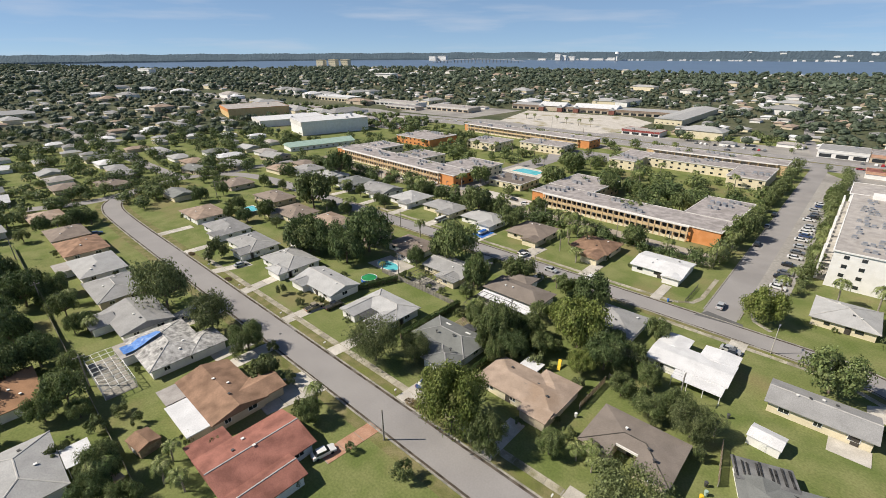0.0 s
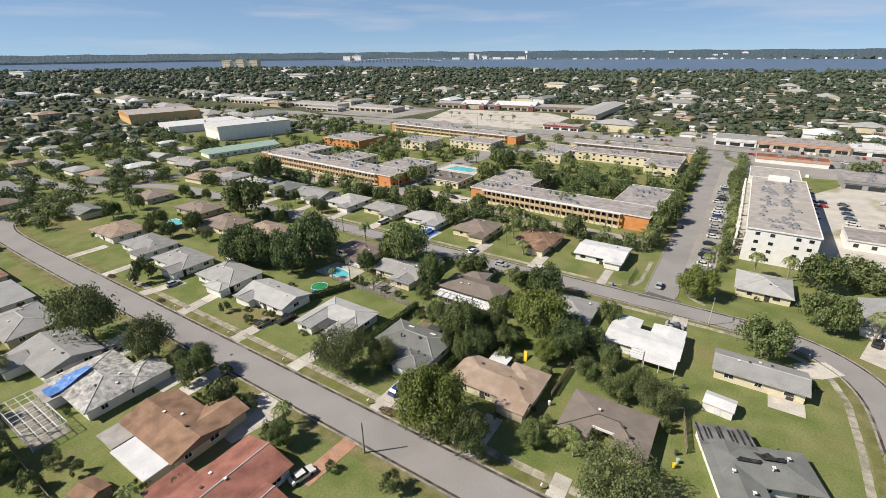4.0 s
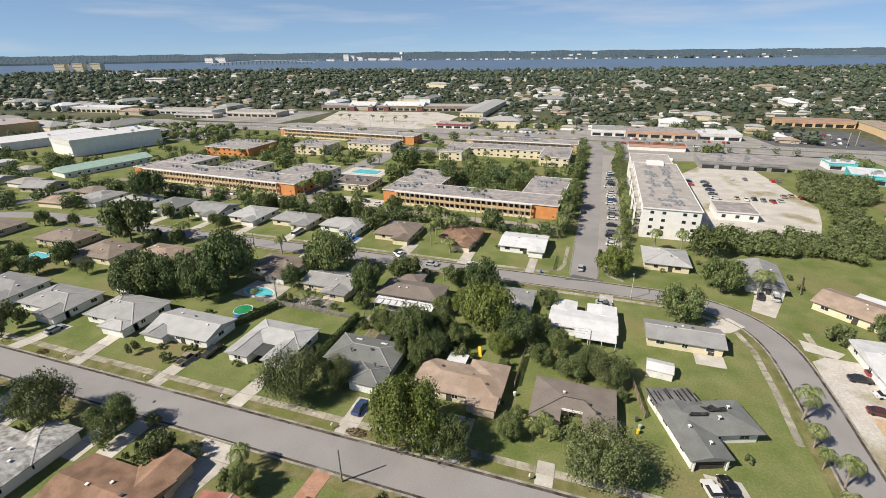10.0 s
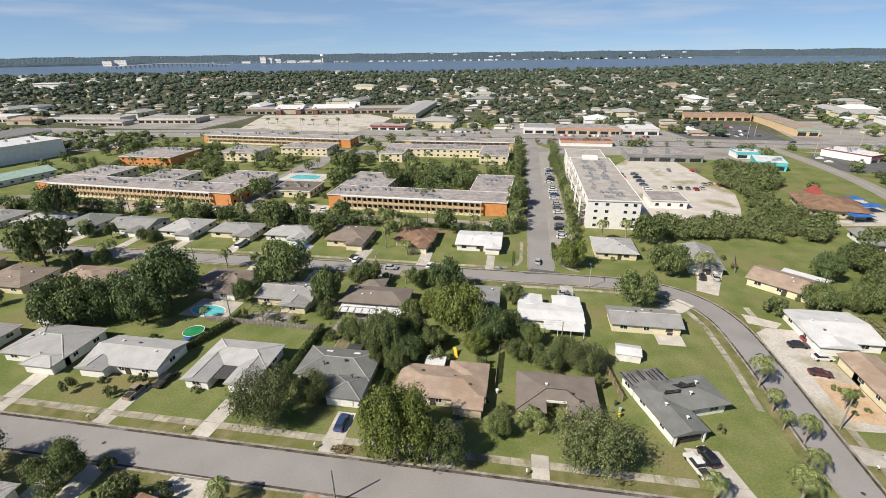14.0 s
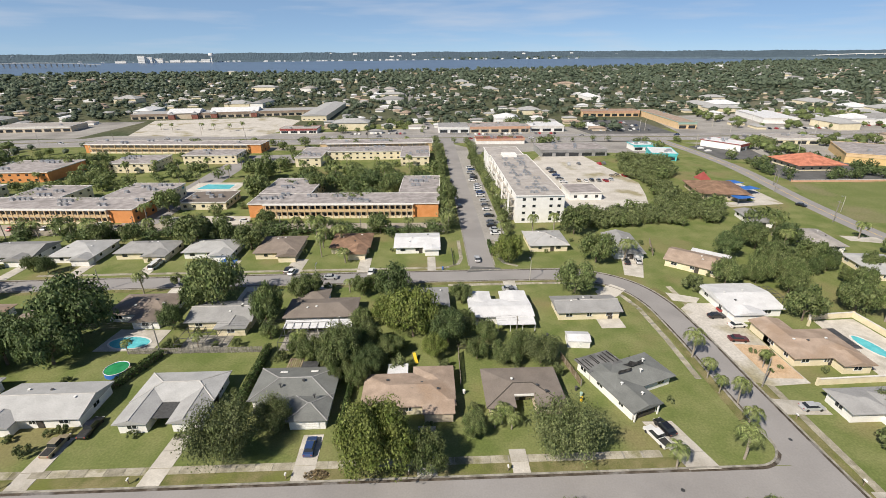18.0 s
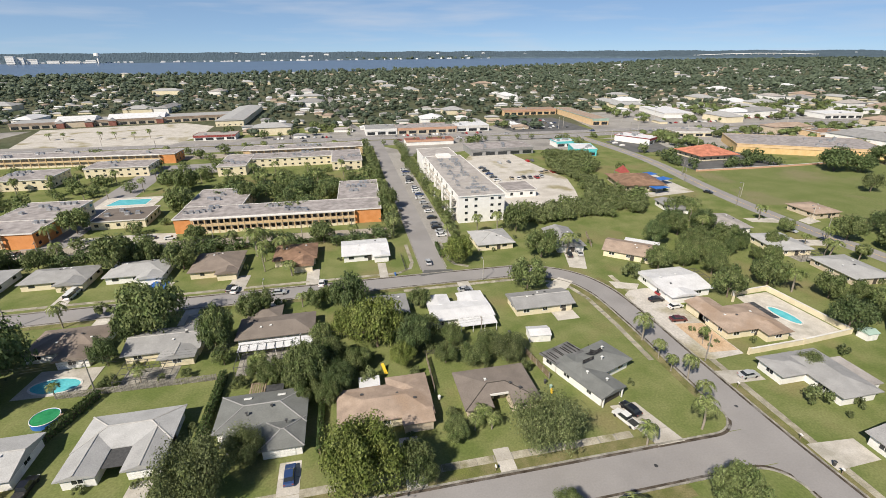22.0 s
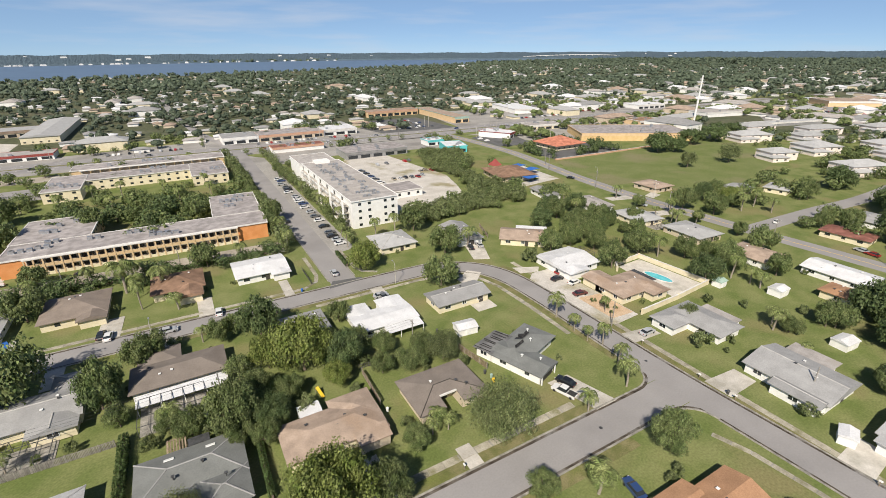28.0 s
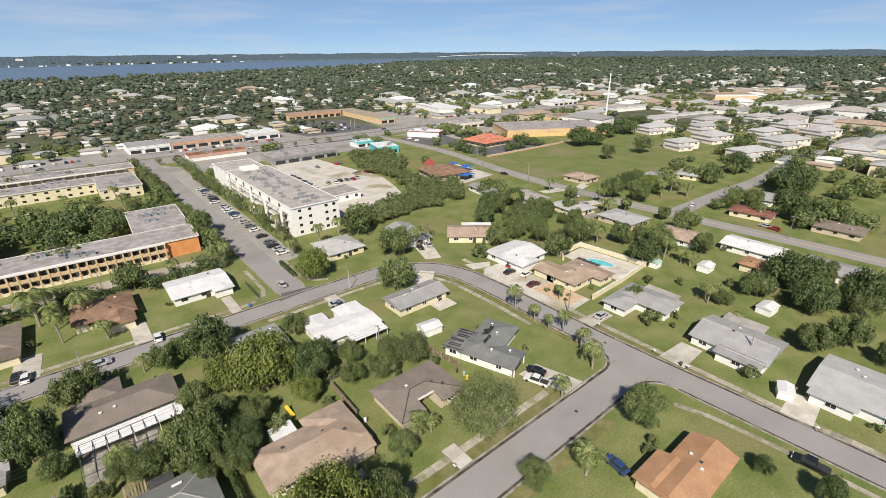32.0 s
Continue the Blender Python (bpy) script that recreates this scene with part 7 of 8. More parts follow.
def hedge(pts, w, h, label="clipped dark green hedge between gardens"):
    rng = np.random.default_rng(int(abs(pts[0][0]) * 10))
    out = []
    for a, b in zip(pts, pts[1:]):
        a, b = np.array(a) * U, np.array(b) * U
        L = np.linalg.norm(b - a)
        n = int(L * h * 70)
        t = rng.uniform(0, 1, n)
        side = rng.uniform(-1, 1, n)
        z = rng.uniform(0.05, h, n)
        edge = rng.uniform(0, 1, n)
        side = np.where(edge < 0.6, np.sign(side), side)
        z = np.where(edge >= 0.6, h, z)
        d = (b - a) / L
        nn = np.stack([-d[1] * np.sign(side), d[0] * np.sign(side), np.where(edge >= 0.6, 1.0, 0.3)], 1) + rng.normal(size=(n, 3)) * 0.5
        nn /= np.linalg.norm(nn, axis=1, keepdims=True)
        p = np.stack([a[0] + d[0] * t * L - d[1] * side * w / 2, a[1] + d[1] * t * L + d[0] * side * w / 2, z + rng.uniform(-0.12, 0.12, n)], 1)
        leaf_arrays(rng, p, nn, 0.2, out)
    root = thing("hedge", 0, 0, 0, label, "hedge", plan=False)
    part("foliage", cloud_mesh("foliage", out, "hedge"), None, root)
    stems = Geo()
    for a, b in zip(pts, pts[1:]):
        ribbon([a, b], 0.25, 0, h * 0.8, stems)
    part("woody_stem", stems, "bark", root)
hedge([(-63.5, 65), (-59.6, 75)], 1.4, 1.9)
hedge([(-40, 58), (-39.8, 76)], 1.5, 2.0)
hedge([(-22.5, 54.5), (-22.4, 66)], 1.0, 1.6, "low green hedge beside the slate-roofed house")
hedge([(9.2, 118), (9.4, 128)], 1.0, 1.4, "low hedge along the north street")
hedge([(-60, 139), (-8, 138)], 1.6, 1.4, "low hedge before the access road")
hedge([(-110, 139), (-70, 139)], 1.6, 1.6, "low hedge before the access road")

# ---- pools and screens ----
pool("swimming_pool", oval(76.4, 71.8, 1.6, 3.9, 8), "kidney-shaped turquoise garden pool", deck=[(70.4, 63), (82.6, 64), (81.4, 81.6), (72.6, 81.2)])
pool("swimming_pool", oval(-68.4, 79.6, 4.2, 2.2, -5), "pale blue freeform pool behind a white house", deck=[(-74, 77), (-62.6, 76.8), (-62.4, 84), (-73, 84.6)])
pool("swimming_pool", [(-147.5, 76.6), (-140.5, 76.6), (-140.5, 80.6), (-147.5, 80.6)], "teal garden pool in a fenced yard")
root = thing("round_pool", -65.2, 70.4, 0, "round above-ground pool with green water", "pool", plan=False)
part("shell", Geo().tube((0, 0, 0), (0, 0, 1.15), 2.6, 2.6, 28), "blue_paint", root, "blue pool shell")
part("water", Geo().tube((0, 0, 1.15), (0, 0, 1.17), 2.42, 2.42, 28), "pool_green", root, "green murky pool water")
rim = Geo()
for i in range(28):
    a, b = math.tau * i / 28, math.tau * (i + 1) / 28
    rim.tube((2.57 * math.cos(a), 2.57 * math.sin(a), 1.2), (2.57 * math.cos(b), 2.57 * math.sin(b), 1.2), 0.08, 0.08, 6)
part("rim", rim, "white_trim", root)
part("ladder", Geo().box(2.62, -0.3, 0, 3.2, 0.3, 1.3), "wood", root)

def cage(x0, y0, x1, y1, h, label, mat="dark_metal", nx=5, ny=3):
    """A screened pool room: bars with open bays."""
    root = thing("screen_cage", 0, 0, 0, label, "screen room", plan=False)
    x0, y0, x1, y1 = x0 * U, y0 * U, x1 * U, y1 * U
    for i in range(nx + 1):
        x = x0 + (x1 - x0) * i / nx
        part("rafter", Geo().box(x - 0.05, y0, h - 0.1, x + 0.05, y1, h), mat, root)
        for y in (y0, y1):
            part("post", Geo().box(x - 0.05, y - 0.05, 0, x + 0.05, y + 0.05, h), mat, root)
    for j in range(ny + 1):
        y = y0 + (y1 - y0) * j / ny
        part("purlin", Geo().box(x0, y - 0.05, h - 0.06, x1, y + 0.05, h + 0.03), mat, root)
    part("floor", Geo().box(x0, y0, 0, x1, y1, 0.1), "kerb", root)
    return root
cage(-57.6, 75.8, -48.5, 81.6, 2.6, "dark-framed screened pool room behind a house")
cage(-38, 75.6, -28.4, 82.6, 2.5, "dark-framed screened porch under the awning", nx=6)
cage(-77, 12.4, -63.5, 17.2, 2.6, "bent white frame of a wrecked screen room", "white_trim", nx=8, ny=4)
cage(66.4, 88, 70.6, 93.4, 2.6, "dark-framed screened porch behind the white-roofed house", nx=4)
cage(105, 94, 112, 99, 2.5, "dark-framed screened porch beside a house", nx=4)
cage(99, 113, 106, 118, 2.5, "dark-framed screened porch beside a house", nx=4)
root = thing("awning", -31.4, 82.1, 0, "long white ribbed awning behind the brown-roofed house", "awning")
rb = part("sheet", roof_geo("shed_s", -7, -1.4, 6.8, 1.4, 2.15, 0.12, 0.08)[0], "roof_white", root)
for i in range(24):
    part("rib", Geo().box(-6.9 + i * 0.58, -1.35, 2.14, -6.84 + i * 0.58, -1.3, 2.24), "metal", rb)
for i in range(5):
    part("post", Geo().box(-6.8 + i * 3.35, -1.3, 0, -6.72 + i * 3.35, -1.22, 2.1), "white_trim", root)
root = thing("tarpaulin", -73.2, 21.2, 0, "crumpled bright blue tarpaulin on the torn roof", "tarpaulin", plan=False)
g = Geo()
def sag(u, v):
    x, y = -73.2 + u, 21.2 + v
    roof_z = 2.72 + 0.36 * U * max(min(x + 77, y - 19.1), 0)
    return u * U, v * U, max(roof_z, 3.0) + 0.16 + 0.06 * math.sin(3.1 * u + 2.3 * v)
for i in range(6):
    for j in range(14):
        g.face(*(sag(-1.5 + (i + a) * 0.5, -3.4 + (j + b) * 0.48) for a, b in ((0, 0), (1, 0), (1, 1), (0, 1))))
part("sheet", g, "tarp", root)

# ---- sheds ----
def shed(x, y, w, d, h, rz, wmat, rmat, label, roof="gable_x"):
    root = thing("shed", x, y, rz, label, "shed")
    block(root, -w / 2, -d / 2, w / 2, d / 2, h, roof, rmat, wmat, 0.3, 0.15, None, "")
    door(root, 0, -d / 2, 0, 1.0, 1.8, "white_trim")
shed(20.2, 75.6, 4.2, 3.2, 2.0, -6, "white_wall", "roof_white", "white metal garden shed with a rounded roof")
shed(81.6, 33.8, 4, 3, 2.0, -5, "white_wall", "roof_white", "small white garden shed on a lawn")
shed(53.6, 22.3, 2.8, 2.2, 2.0, 20, "white_wall", "roof_white", "small white garden shed on a lawn")
shed(93, 51.6, 3.6, 3, 2.2, 0, "white_wall", "roof_white", "white garden shed on a lawn")
shed(85.2, 61.2, 2.6, 2.2, 2.0, 0, "white_wall", "green_wall", "white shed with a green roof")
shed(-47.5, 13.6, 3.6, 3, 2.0, 10, "wood", "roof_rust", "brown wooden shed by the fence")
shed(-43.4, 8.2, 3, 2.4, 2.0, 10, "wood", "roof_tan", "tan wooden shed by the fence")
shed(-100, 70.5, 3, 2.4, 2.0, 0, "white_wall", "roof_white", "white garden shed on a lawn")
root = thing("patio_roof", -51.2, 6.4, 0, "white ribbed patio roof on posts", "patio roof")
part("sheet", Geo().box(-2.4, -1.7, 2.4, 2.4, 1.7, 2.5), "roof_white", root)
for px in (-2.2, 2.2):
    for py in (-1.5, 1.5):
        part("post", Geo().box(px - 0.06, py - 0.06, 0, px + 0.06, py + 0.06, 2.4), "white_trim", root)
root = thing("slide", -11.8, 72.2, 20, "yellow plastic play slide in a garden", "slide", plan=False)
g = Geo()
for i in range(6):
    z0, z1 = 1.6 - i * 0.26, 1.6 - (i + 1) * 0.26
    y0, y1 = -i * 0.36, -(i + 1) * 0.36
    g.v += [(-0.35, y0, z0), (0.35, y0, z0), (0.35, y1, z1), (-0.35, y1, z1), (-0.35, y0, z0 - 0.12), (0.35, y0, z0 - 0.12), (0.35, y1, z1 - 0.12), (-0.35, y1, z1 - 0.12)]
    k = len(g.v) - 8
    g.f += [tuple(k + q for q in f) for f in ((0, 1, 2, 3), (7, 6, 5, 4), (0, 4, 5, 1), (3, 2, 6, 7), (0, 3, 7, 4), (1, 5, 6, 2))]
part("chute", g, "yellow_paint", root)
part("ladder", Geo().box(-0.4, 0.02, 0, -0.32, 0.1, 1.9).box(0.32, 0.02, 0, 0.4, 0.1, 1.9), "wood", root)
root = thing("boat", -64, 115.8, 88, "white boat on a blue trailer", "boat", plan=False)
part("hull", Geo().slab([(-2.6, -0.9), (1.4, -0.95), (2.8, 0), (1.4, 0.95), (-2.6, 0.9)], 0.6, 1.3), "white_wall", root)
part("cover", Geo().slab([(-2.3, -0.7), (1.2, -0.75), (2.2, 0), (1.2, 0.75), (-2.3, 0.7)], 1.3, 1.55), "blue_paint", root)
part("trailer", Geo().box(-2.4, -0.7, 0.35, 3.4, 0.7, 0.5).tube((-0.6, -0.9, 0.32), (-0.6, 0.9, 0.32), 0.3, 0.3, 10), "dark_metal", root)

# ---- heaps of cut branches by the kerb ----
def brush_heap(x, y, r):
    rng = np.random.default_rng(int(abs(x * 10)))
    n = 420
    a, d = rng.uniform(0, math.tau, n), np.sqrt(rng.uniform(0, 1, n))
    p = np.stack([np.cos(a) * d * r * 1.5, np.sin(a) * d * r * 0.8, (1 - d ** 2) * r * 0.5 * rng.uniform(0.3, 1, n) + 0.05], 1)
    nn = rng.normal(size=(n, 3)) + [0, 0, 0.8]
    nn /= np.linalg.norm(nn, axis=1, keepdims=True)
    out = []
    leaf_arrays(rng, p, nn, 0.16, out)
    root = thing("brush_heap", x, y, 0, "heap of cut brown branches by the kerb", "brush heap", "brush heaps", plan=False)
    part("twigs", cloud_mesh("twigs", out, "dry"), None, root)
    for i in range(7):
        b = rng.uniform(0, math.tau)
        part("branch", Geo().tube((-math.cos(b) * r, -math.sin(b) * r * 0.6, 0.08), (math.cos(b) * r * 1.2, math.sin(b) * r * 0.7, 0.25 + 0.06 * i), 0.05, 0.02, 5), "bark", root)
brush_heap(-24.6, 46.6, 1.5), brush_heap(-93, 46.6, 1.2), brush_heap(-117, 46.6, 1.3)

# ---- poles, lamps, wires, boxes ----
def utility_pole(x, y, h=8.5, label="weathered wooden utility pole", arm=True, mat="grey_wood"):
    root = thing("utility_pole", x, y, 0, label, "utility pole", "utility poles", plan=False)
    part("shaft", Geo().tube((0, 0, 0), (0, 0, h), 0.17, 0.12, 10), mat, root)
    if arm:
        part("crossarm", Geo().box(-0.06, -1.1, h - 0.7, 0.06, 1.1, h - 0.55), mat, root)
        for o in (-1.0, 0.0, 1.0) if y < 100 else ():
            part("insulator", Geo().tube((0, o, h - 0.55), (0, o, h - 0.35), 0.05, 0.04, 6), "white_trim", root)
    return root


def wire(a, b, sag=0.6):
    root = thing("overhead_wire", 0, 0, 0, "thin dark overhead wire between poles", "wire", "wires", plan=False)
    g, n = Geo(), 8
    a, b = Vector(a), Vector(b)
    at = lambda t: a.lerp(b, t) - Vector((0, 0, sag * 4 * t * (1 - t)))
    for i in range(n + 1):
        p = at(i / n)
        g.v += [tuple(p + Vector(o)) for o in ((0, 0.02, 0), (0, 0, 0.02), (0, -0.02, 0), (0, 0, -0.02))]
    for i in range(n):
        g.f += [(4 * i + k, 4 * i + (k + 1) % 4, 4 * i + 4 + (k + 1) % 4, 4 * i + 4 + k) for k in range(4)]
    g.f += [(3, 2, 1, 0), tuple(4 * n + k for k in range(4))]
    part("strand", g, "rubber", root)

LINE = [-170, -135, -98, -61, -26, 8]
for x in LINE:
    utility_pole(x, 76.7 if x < 0 else 75.4)
for a, b in zip(LINE, LINE[1:]):
    for o in (-1.0, 0.0, 1.0):
        ya, yb = (76.7 if v < 0 else 75.4 for v in (a, b))
        wire((a * U, ya * U + o, 8.15), (b * U, yb * U + o, 8.15), 0.8)
for x in (-150, -110, -70):
    utility_pole(x, 11.5)
wire((-150 * U, 11.5 * U, 8.2), (-110 * U, 11.5 * U, 8.2)), wire((-110 * U, 11.5 * U, 8.2), (-70 * U, 11.5 * U, 8.2))
for x, y in ((-22.3, 38.3), (47.9, 61.6), (-88, 102.3), (60, 30)):
    utility_pole(x, y, 7.4, "plain wooden street pole", False)
for x, y in ((131, 175), (126, 140), (125.5, 105), (126.5, 70), (137.5, 185), (135, 45)):
    utility_pole(x, y, 9.5, "tall wooden pole by the through road")
for x in (-200, -120, -45, 30, 105, 180):
    utility_pole(x, 294, 10, "tall pole beside the boulevard")
for x in (-160, -85, -10, 60, 140):
    utility_pole(x, 323, 11, "tall concrete pole beside the boulevard", True, "concrete")
for x in (-165, -140, -55, -30, -100, -15):
    utility_pole(x, 138.6, 8.5, "utility pole before the flats")


for x, y in ((190, 300), (215, 281), (250, 303), (285, 281), (320, 303), (365, 284), (410, 304), (460, 286), (147, 330), (205, 345), (245, 360), (300, 345), (-250, 300), (-300, 283), (-350, 300), (-400, 280), (-440, 295), (240, 250), (190, 240), (420, 200), (470, 180), (150, 268)):
    utility_pole(x, y, random.uniform(9, 12), "tall pole beside shops and car parks", x % 2 == 0, "concrete")


def street_lamp(x, y, rz, h=7.2):
    root = thing("street_lamp", x, y, rz, "slim concrete street lamp with a short arm", "street lamp", "street lamps", plan=False)
    part("shaft", Geo().tube((0, 0, 0), (0, 0, h), 0.12, 0.08, 10), "concrete", root)
    part("arm", Geo().tube((0, 0, h - 0.1), (0, 1.6, h + 0.15), 0.05, 0.04, 8), "metal", root)
    part("lamp_head", Geo().box(-0.16, 1.4, h + 0.05, 0.16, 2.1, h + 0.25), "metal", root)
street_lamp(16.5, 102.5, 0), street_lamp(137.2, 150, 90), street_lamp(137.6, 120, 90), street_lamp(-36, 101.8, 0)

def mailbox(x, y, rz=0):
    root = thing("mailbox", x, y, rz, "white kerbside mailbox on a post", "mailbox", "mailboxes", plan=False)
    part("post", Geo().box(-0.06, -0.06, 0, 0.06, 0.06, 1.05), "wood", root)
    part("box", Geo().box(-0.12, -0.28, 1.05, 0.12, 0.28, 1.3), "white_trim", root)
for x in (-66.2, -49.4, -86, -28.6, -12, 1.6, -104):
    mailbox(x, 46.3)
for y in (54, 42, 35.6, 16.4):
    mailbox(48.1, y)
def bin_(x, y, mat, label):
    root = thing("waste_bin", x, y, random.uniform(0, 90), label, "bin", "bins", plan=False)
    part("tub", Geo().tube((0, 0, 0.1), (0, 0, 1.0), 0.26, 0.33, 8), mat, root)
    part("lid", Geo().tube((0, 0, 1.0), (0, 0, 1.1), 0.36, 0.3, 8), mat, root)
for x, y, c in ((16.2, 60.5, "green_wall"), (15.9, 59.4, "yellow_paint"), (15.8, 62, "dark_metal"), (-3.2, 62, "white_trim"), (14.8, 78, "dark_metal"), (48.4, 37, "dark_metal"), (-5, 110, "blue_paint")):
    bin_(x, y, c, {"green_wall": "green wheeled bin by a house", "yellow_paint": "yellow recycling bin by a house", "dark_metal": "dark wheeled bin by a house", "white_trim": "white drum by a fence", "blue_paint": "blue bin by the kerb"}[c])
for x, y in ((24, 42.3), (-60, 42.5), (44.2, 50)):
    ob = tagged(part("manhole", Geo().tube((x * U, y * U, 0.03), (x * U, y * U, 0.062), 0.36, 0.36, 16), "dark_metal"), "round iron manhole cover in the street", "manhole cover")

# ---- far town ----
ROADS = [(-200, 37, 44, 48), (-200, 101, 44, 112), (39, -60, 52, 108), (-1000, 290, 620, 324), (124, -60, 146, 292), (146, 74, 240, 86)]
NEAR = (-172, -20, 130, 132)       # gardens laid out one by one


def free(x, y, pad=3.0, gardens=True):
    for x0, y0, x1, y1 in TAKEN + ROADS + ([NEAR] if gardens else []):
        if x0 - pad < x < x1 + pad and y0 - pad < y < y1 + pad:
            return False
    return True


def river_near(x):
    pts = [(-4080, 300), (-2400, 840), (-1850, 1428), (-1189, 1680), (-355, 1680), (233, 1848), (840, 2112), (1280, 2388), (2280, 2616), (3700, 2900)]
    for (xa, ya), (xb, yb) in zip(pts, pts[1:]):
        if xa <= x <= xb:
            return ya + (yb - ya) * (x - xa) / (xb - xa)
    return 140 if x < -4080 else 2900


rng = np.random.default_rng(5)
WALLS = ("white_wall", "cream_wall", "tan_wall")
TINTS = ("roof_pale", "roof_grey", "roof_white", "roof_slate", "roof_tan", "roof_brown", "roof_gravel")
spots = []
def take(x, y, r):
    """Keeps houses apart; x and y in metres."""
    for a, b in spots:
        if abs(a - x) < r and abs(b - y) < r:
            return False
    spots.append((x, y))
    return True

# bungalows of the blocks beyond the near streets, single houses in rows
templates = []
count = 0
def far_house(x, y, rz):
    global count
    i = count % 12
    count += 1
    m = pose(x, y, 0, 0, 0, rz) @ Matrix.Diagonal((1.29, 1.29, 1, 1))
    if len(templates) < 12:
        w, d = rng.uniform(10, 13.5), rng.uniform(7.5, 9.5)
        o = house("bungalow with a pale roof among trees" if i % 7 < 3 else "bungalow with a weathered roof among trees", 0, 0, w, d, ("hip", "gable_x", "hip")[i % 3], TINTS[i % 7], WALLS[i % 3], vents=0, group="bungalows beyond the flats", wins="")
        for wx in (-w * 0.3, w * 0.32):
            part("window", Geo().box(wx - 0.7, -d / 2 - 0.05, 1.0, wx + 0.7, -d / 2 + 0.02, 2.1), "glass", o)
        o.matrix_basis = m
        templates.append(o)
        return
    o = copy_thing(templates[i], m)
    o.matrix_basis = m

for px, py in ((-180, 8), (-197, -4), (-222, 14), (-240, 14), (-258, 14), (-226, 37), (-244, 38), (-262, 38), (-250, 62), (-268, 62), (-286, 62), (-238, 94), (-255, 93), (-273, 92), (-238, 113), (-256, 113), (-189, 116), (-190, 130), (-234, 132), (-252, 131), (-215, -8), (-234, -8), (-180, 66), (-184, 24), (-286, 92)):
    far_house(px * U, py * U, rng.choice([0, 90, 180]) + rng.uniform(-4, 4))
    spots.append((px * U, py * U))
for row in range(40):
    for col in range(60):
        if count >= 84:
            break
        x = -560 + col * 21 + rng.uniform(-4, 4)
        y = (-60 if row < 12 else 40) + row * 26 + rng.uniform(-3, 3)
        px, py = x / U, y / U
        west, north, east = px < -238 and py < 160, 425 < py < 620 and -330 < px < 330, px > 150 and -20 < py < 62
        if not (west or north or east) or not free(px, py, 8):
            continue
        if west and rng.uniform() < 0.15 or north and rng.uniform() < 0.3:
            continue
        far_house(x, y, rng.choice([0, 90, 180, 270]) + rng.uniform(-4, 4))
        spots.append((x, y))

# everything further off: one body of roofs, one of tree crowns
def far_roofs(name, places, mat, wmat, label, pitch=0.34):
    g, w = Geo(), Geo()
    for x, y, a, b, h, rz in places:
        c, s = math.cos(rz), math.sin(rz)
        P = lambda u, v, z: (x + u * c - v * s, y + u * s + v * c, z)
        k = len(w.v)
        w.v += [P(-a, -b, 0), P(a, -b, 0), P(a, b, 0), P(-a, b, 0), P(-a, -b, h), P(a, -b, h), P(a, b, h), P(-a, b, h)]
        w.f += [tuple(k + i for i in q) for q in ((0, 1, 5, 4), (1, 2, 6, 5), (2, 3, 7, 6), (3, 0, 4, 7))]
        k = len(g.v)
        a2, b2, t = a + 0.6, b + 0.6, h + pitch * b
        r = max(a2 - b2, 0.1)
        g.v += [P(-a2, -b2, h), P(a2, -b2, h), P(a2, b2, h), P(-a2, b2, h), P(-r, 0, t), P(r, 0, t)]
        g.f += [tuple(k + i for i in q) for q in ((0, 1, 5, 4), (2, 3, 4, 5), (1, 2, 5), (3, 0, 4), (3, 2, 1, 0))]
    root = tagged(part(name, g, mat), label, "far houses", kind="stuff")
    part("far_walls", w, wmat, root)

bins = {}
for i in range(14000):
    a, d = rng.uniform(-95, 84), rng.uniform(0, 1)
    dist = 330 + 2300 * d ** 1.4
    x, y = math.sin(radians(a)) * dist, math.cos(radians(a)) * dist
    px, py = x / U, y / U
    if y > river_near(x) - 30 or not free(px, py, 6) or not take(x, y, 16 if dist < 900 else 24):
        continue
    if (134 < px < 270 and 100 < py < 200) or (-260 < px < 135 and py < 330):
        continue
    big = rng.uniform() < (0.3 if (px > 250 and py < 520) or (px < -250 and 230 < py < 420) else 0.07)
    w, dd, h = (rng.uniform(11, 24), rng.uniform(8, 13), rng.uniform(4, 7)) if big else (rng.uniform(5, 8.5), rng.uniform(3.6, 5), 2.4)
    bins.setdefault(int(rng.integers(0, 6)), []).append((x, y, w, dd, h, rng.choice([0, math.pi / 2]) + rng.normal() * 0.06))
    if len(spots) > 2300:
        break
for i, (mat, wm) in enumerate((("roof_gravel", "white_wall"), ("roof_pale", "cream_wall"), ("roof_grey", "white_wall"), ("roof_tan", "tan_wall"), ("roof_white", "white_wall"), ("roof_pale", "cream_wall"))):
    far_roofs("far_houses", bins.get(i, []), mat, wm, "scattered far houses and shops between trees")


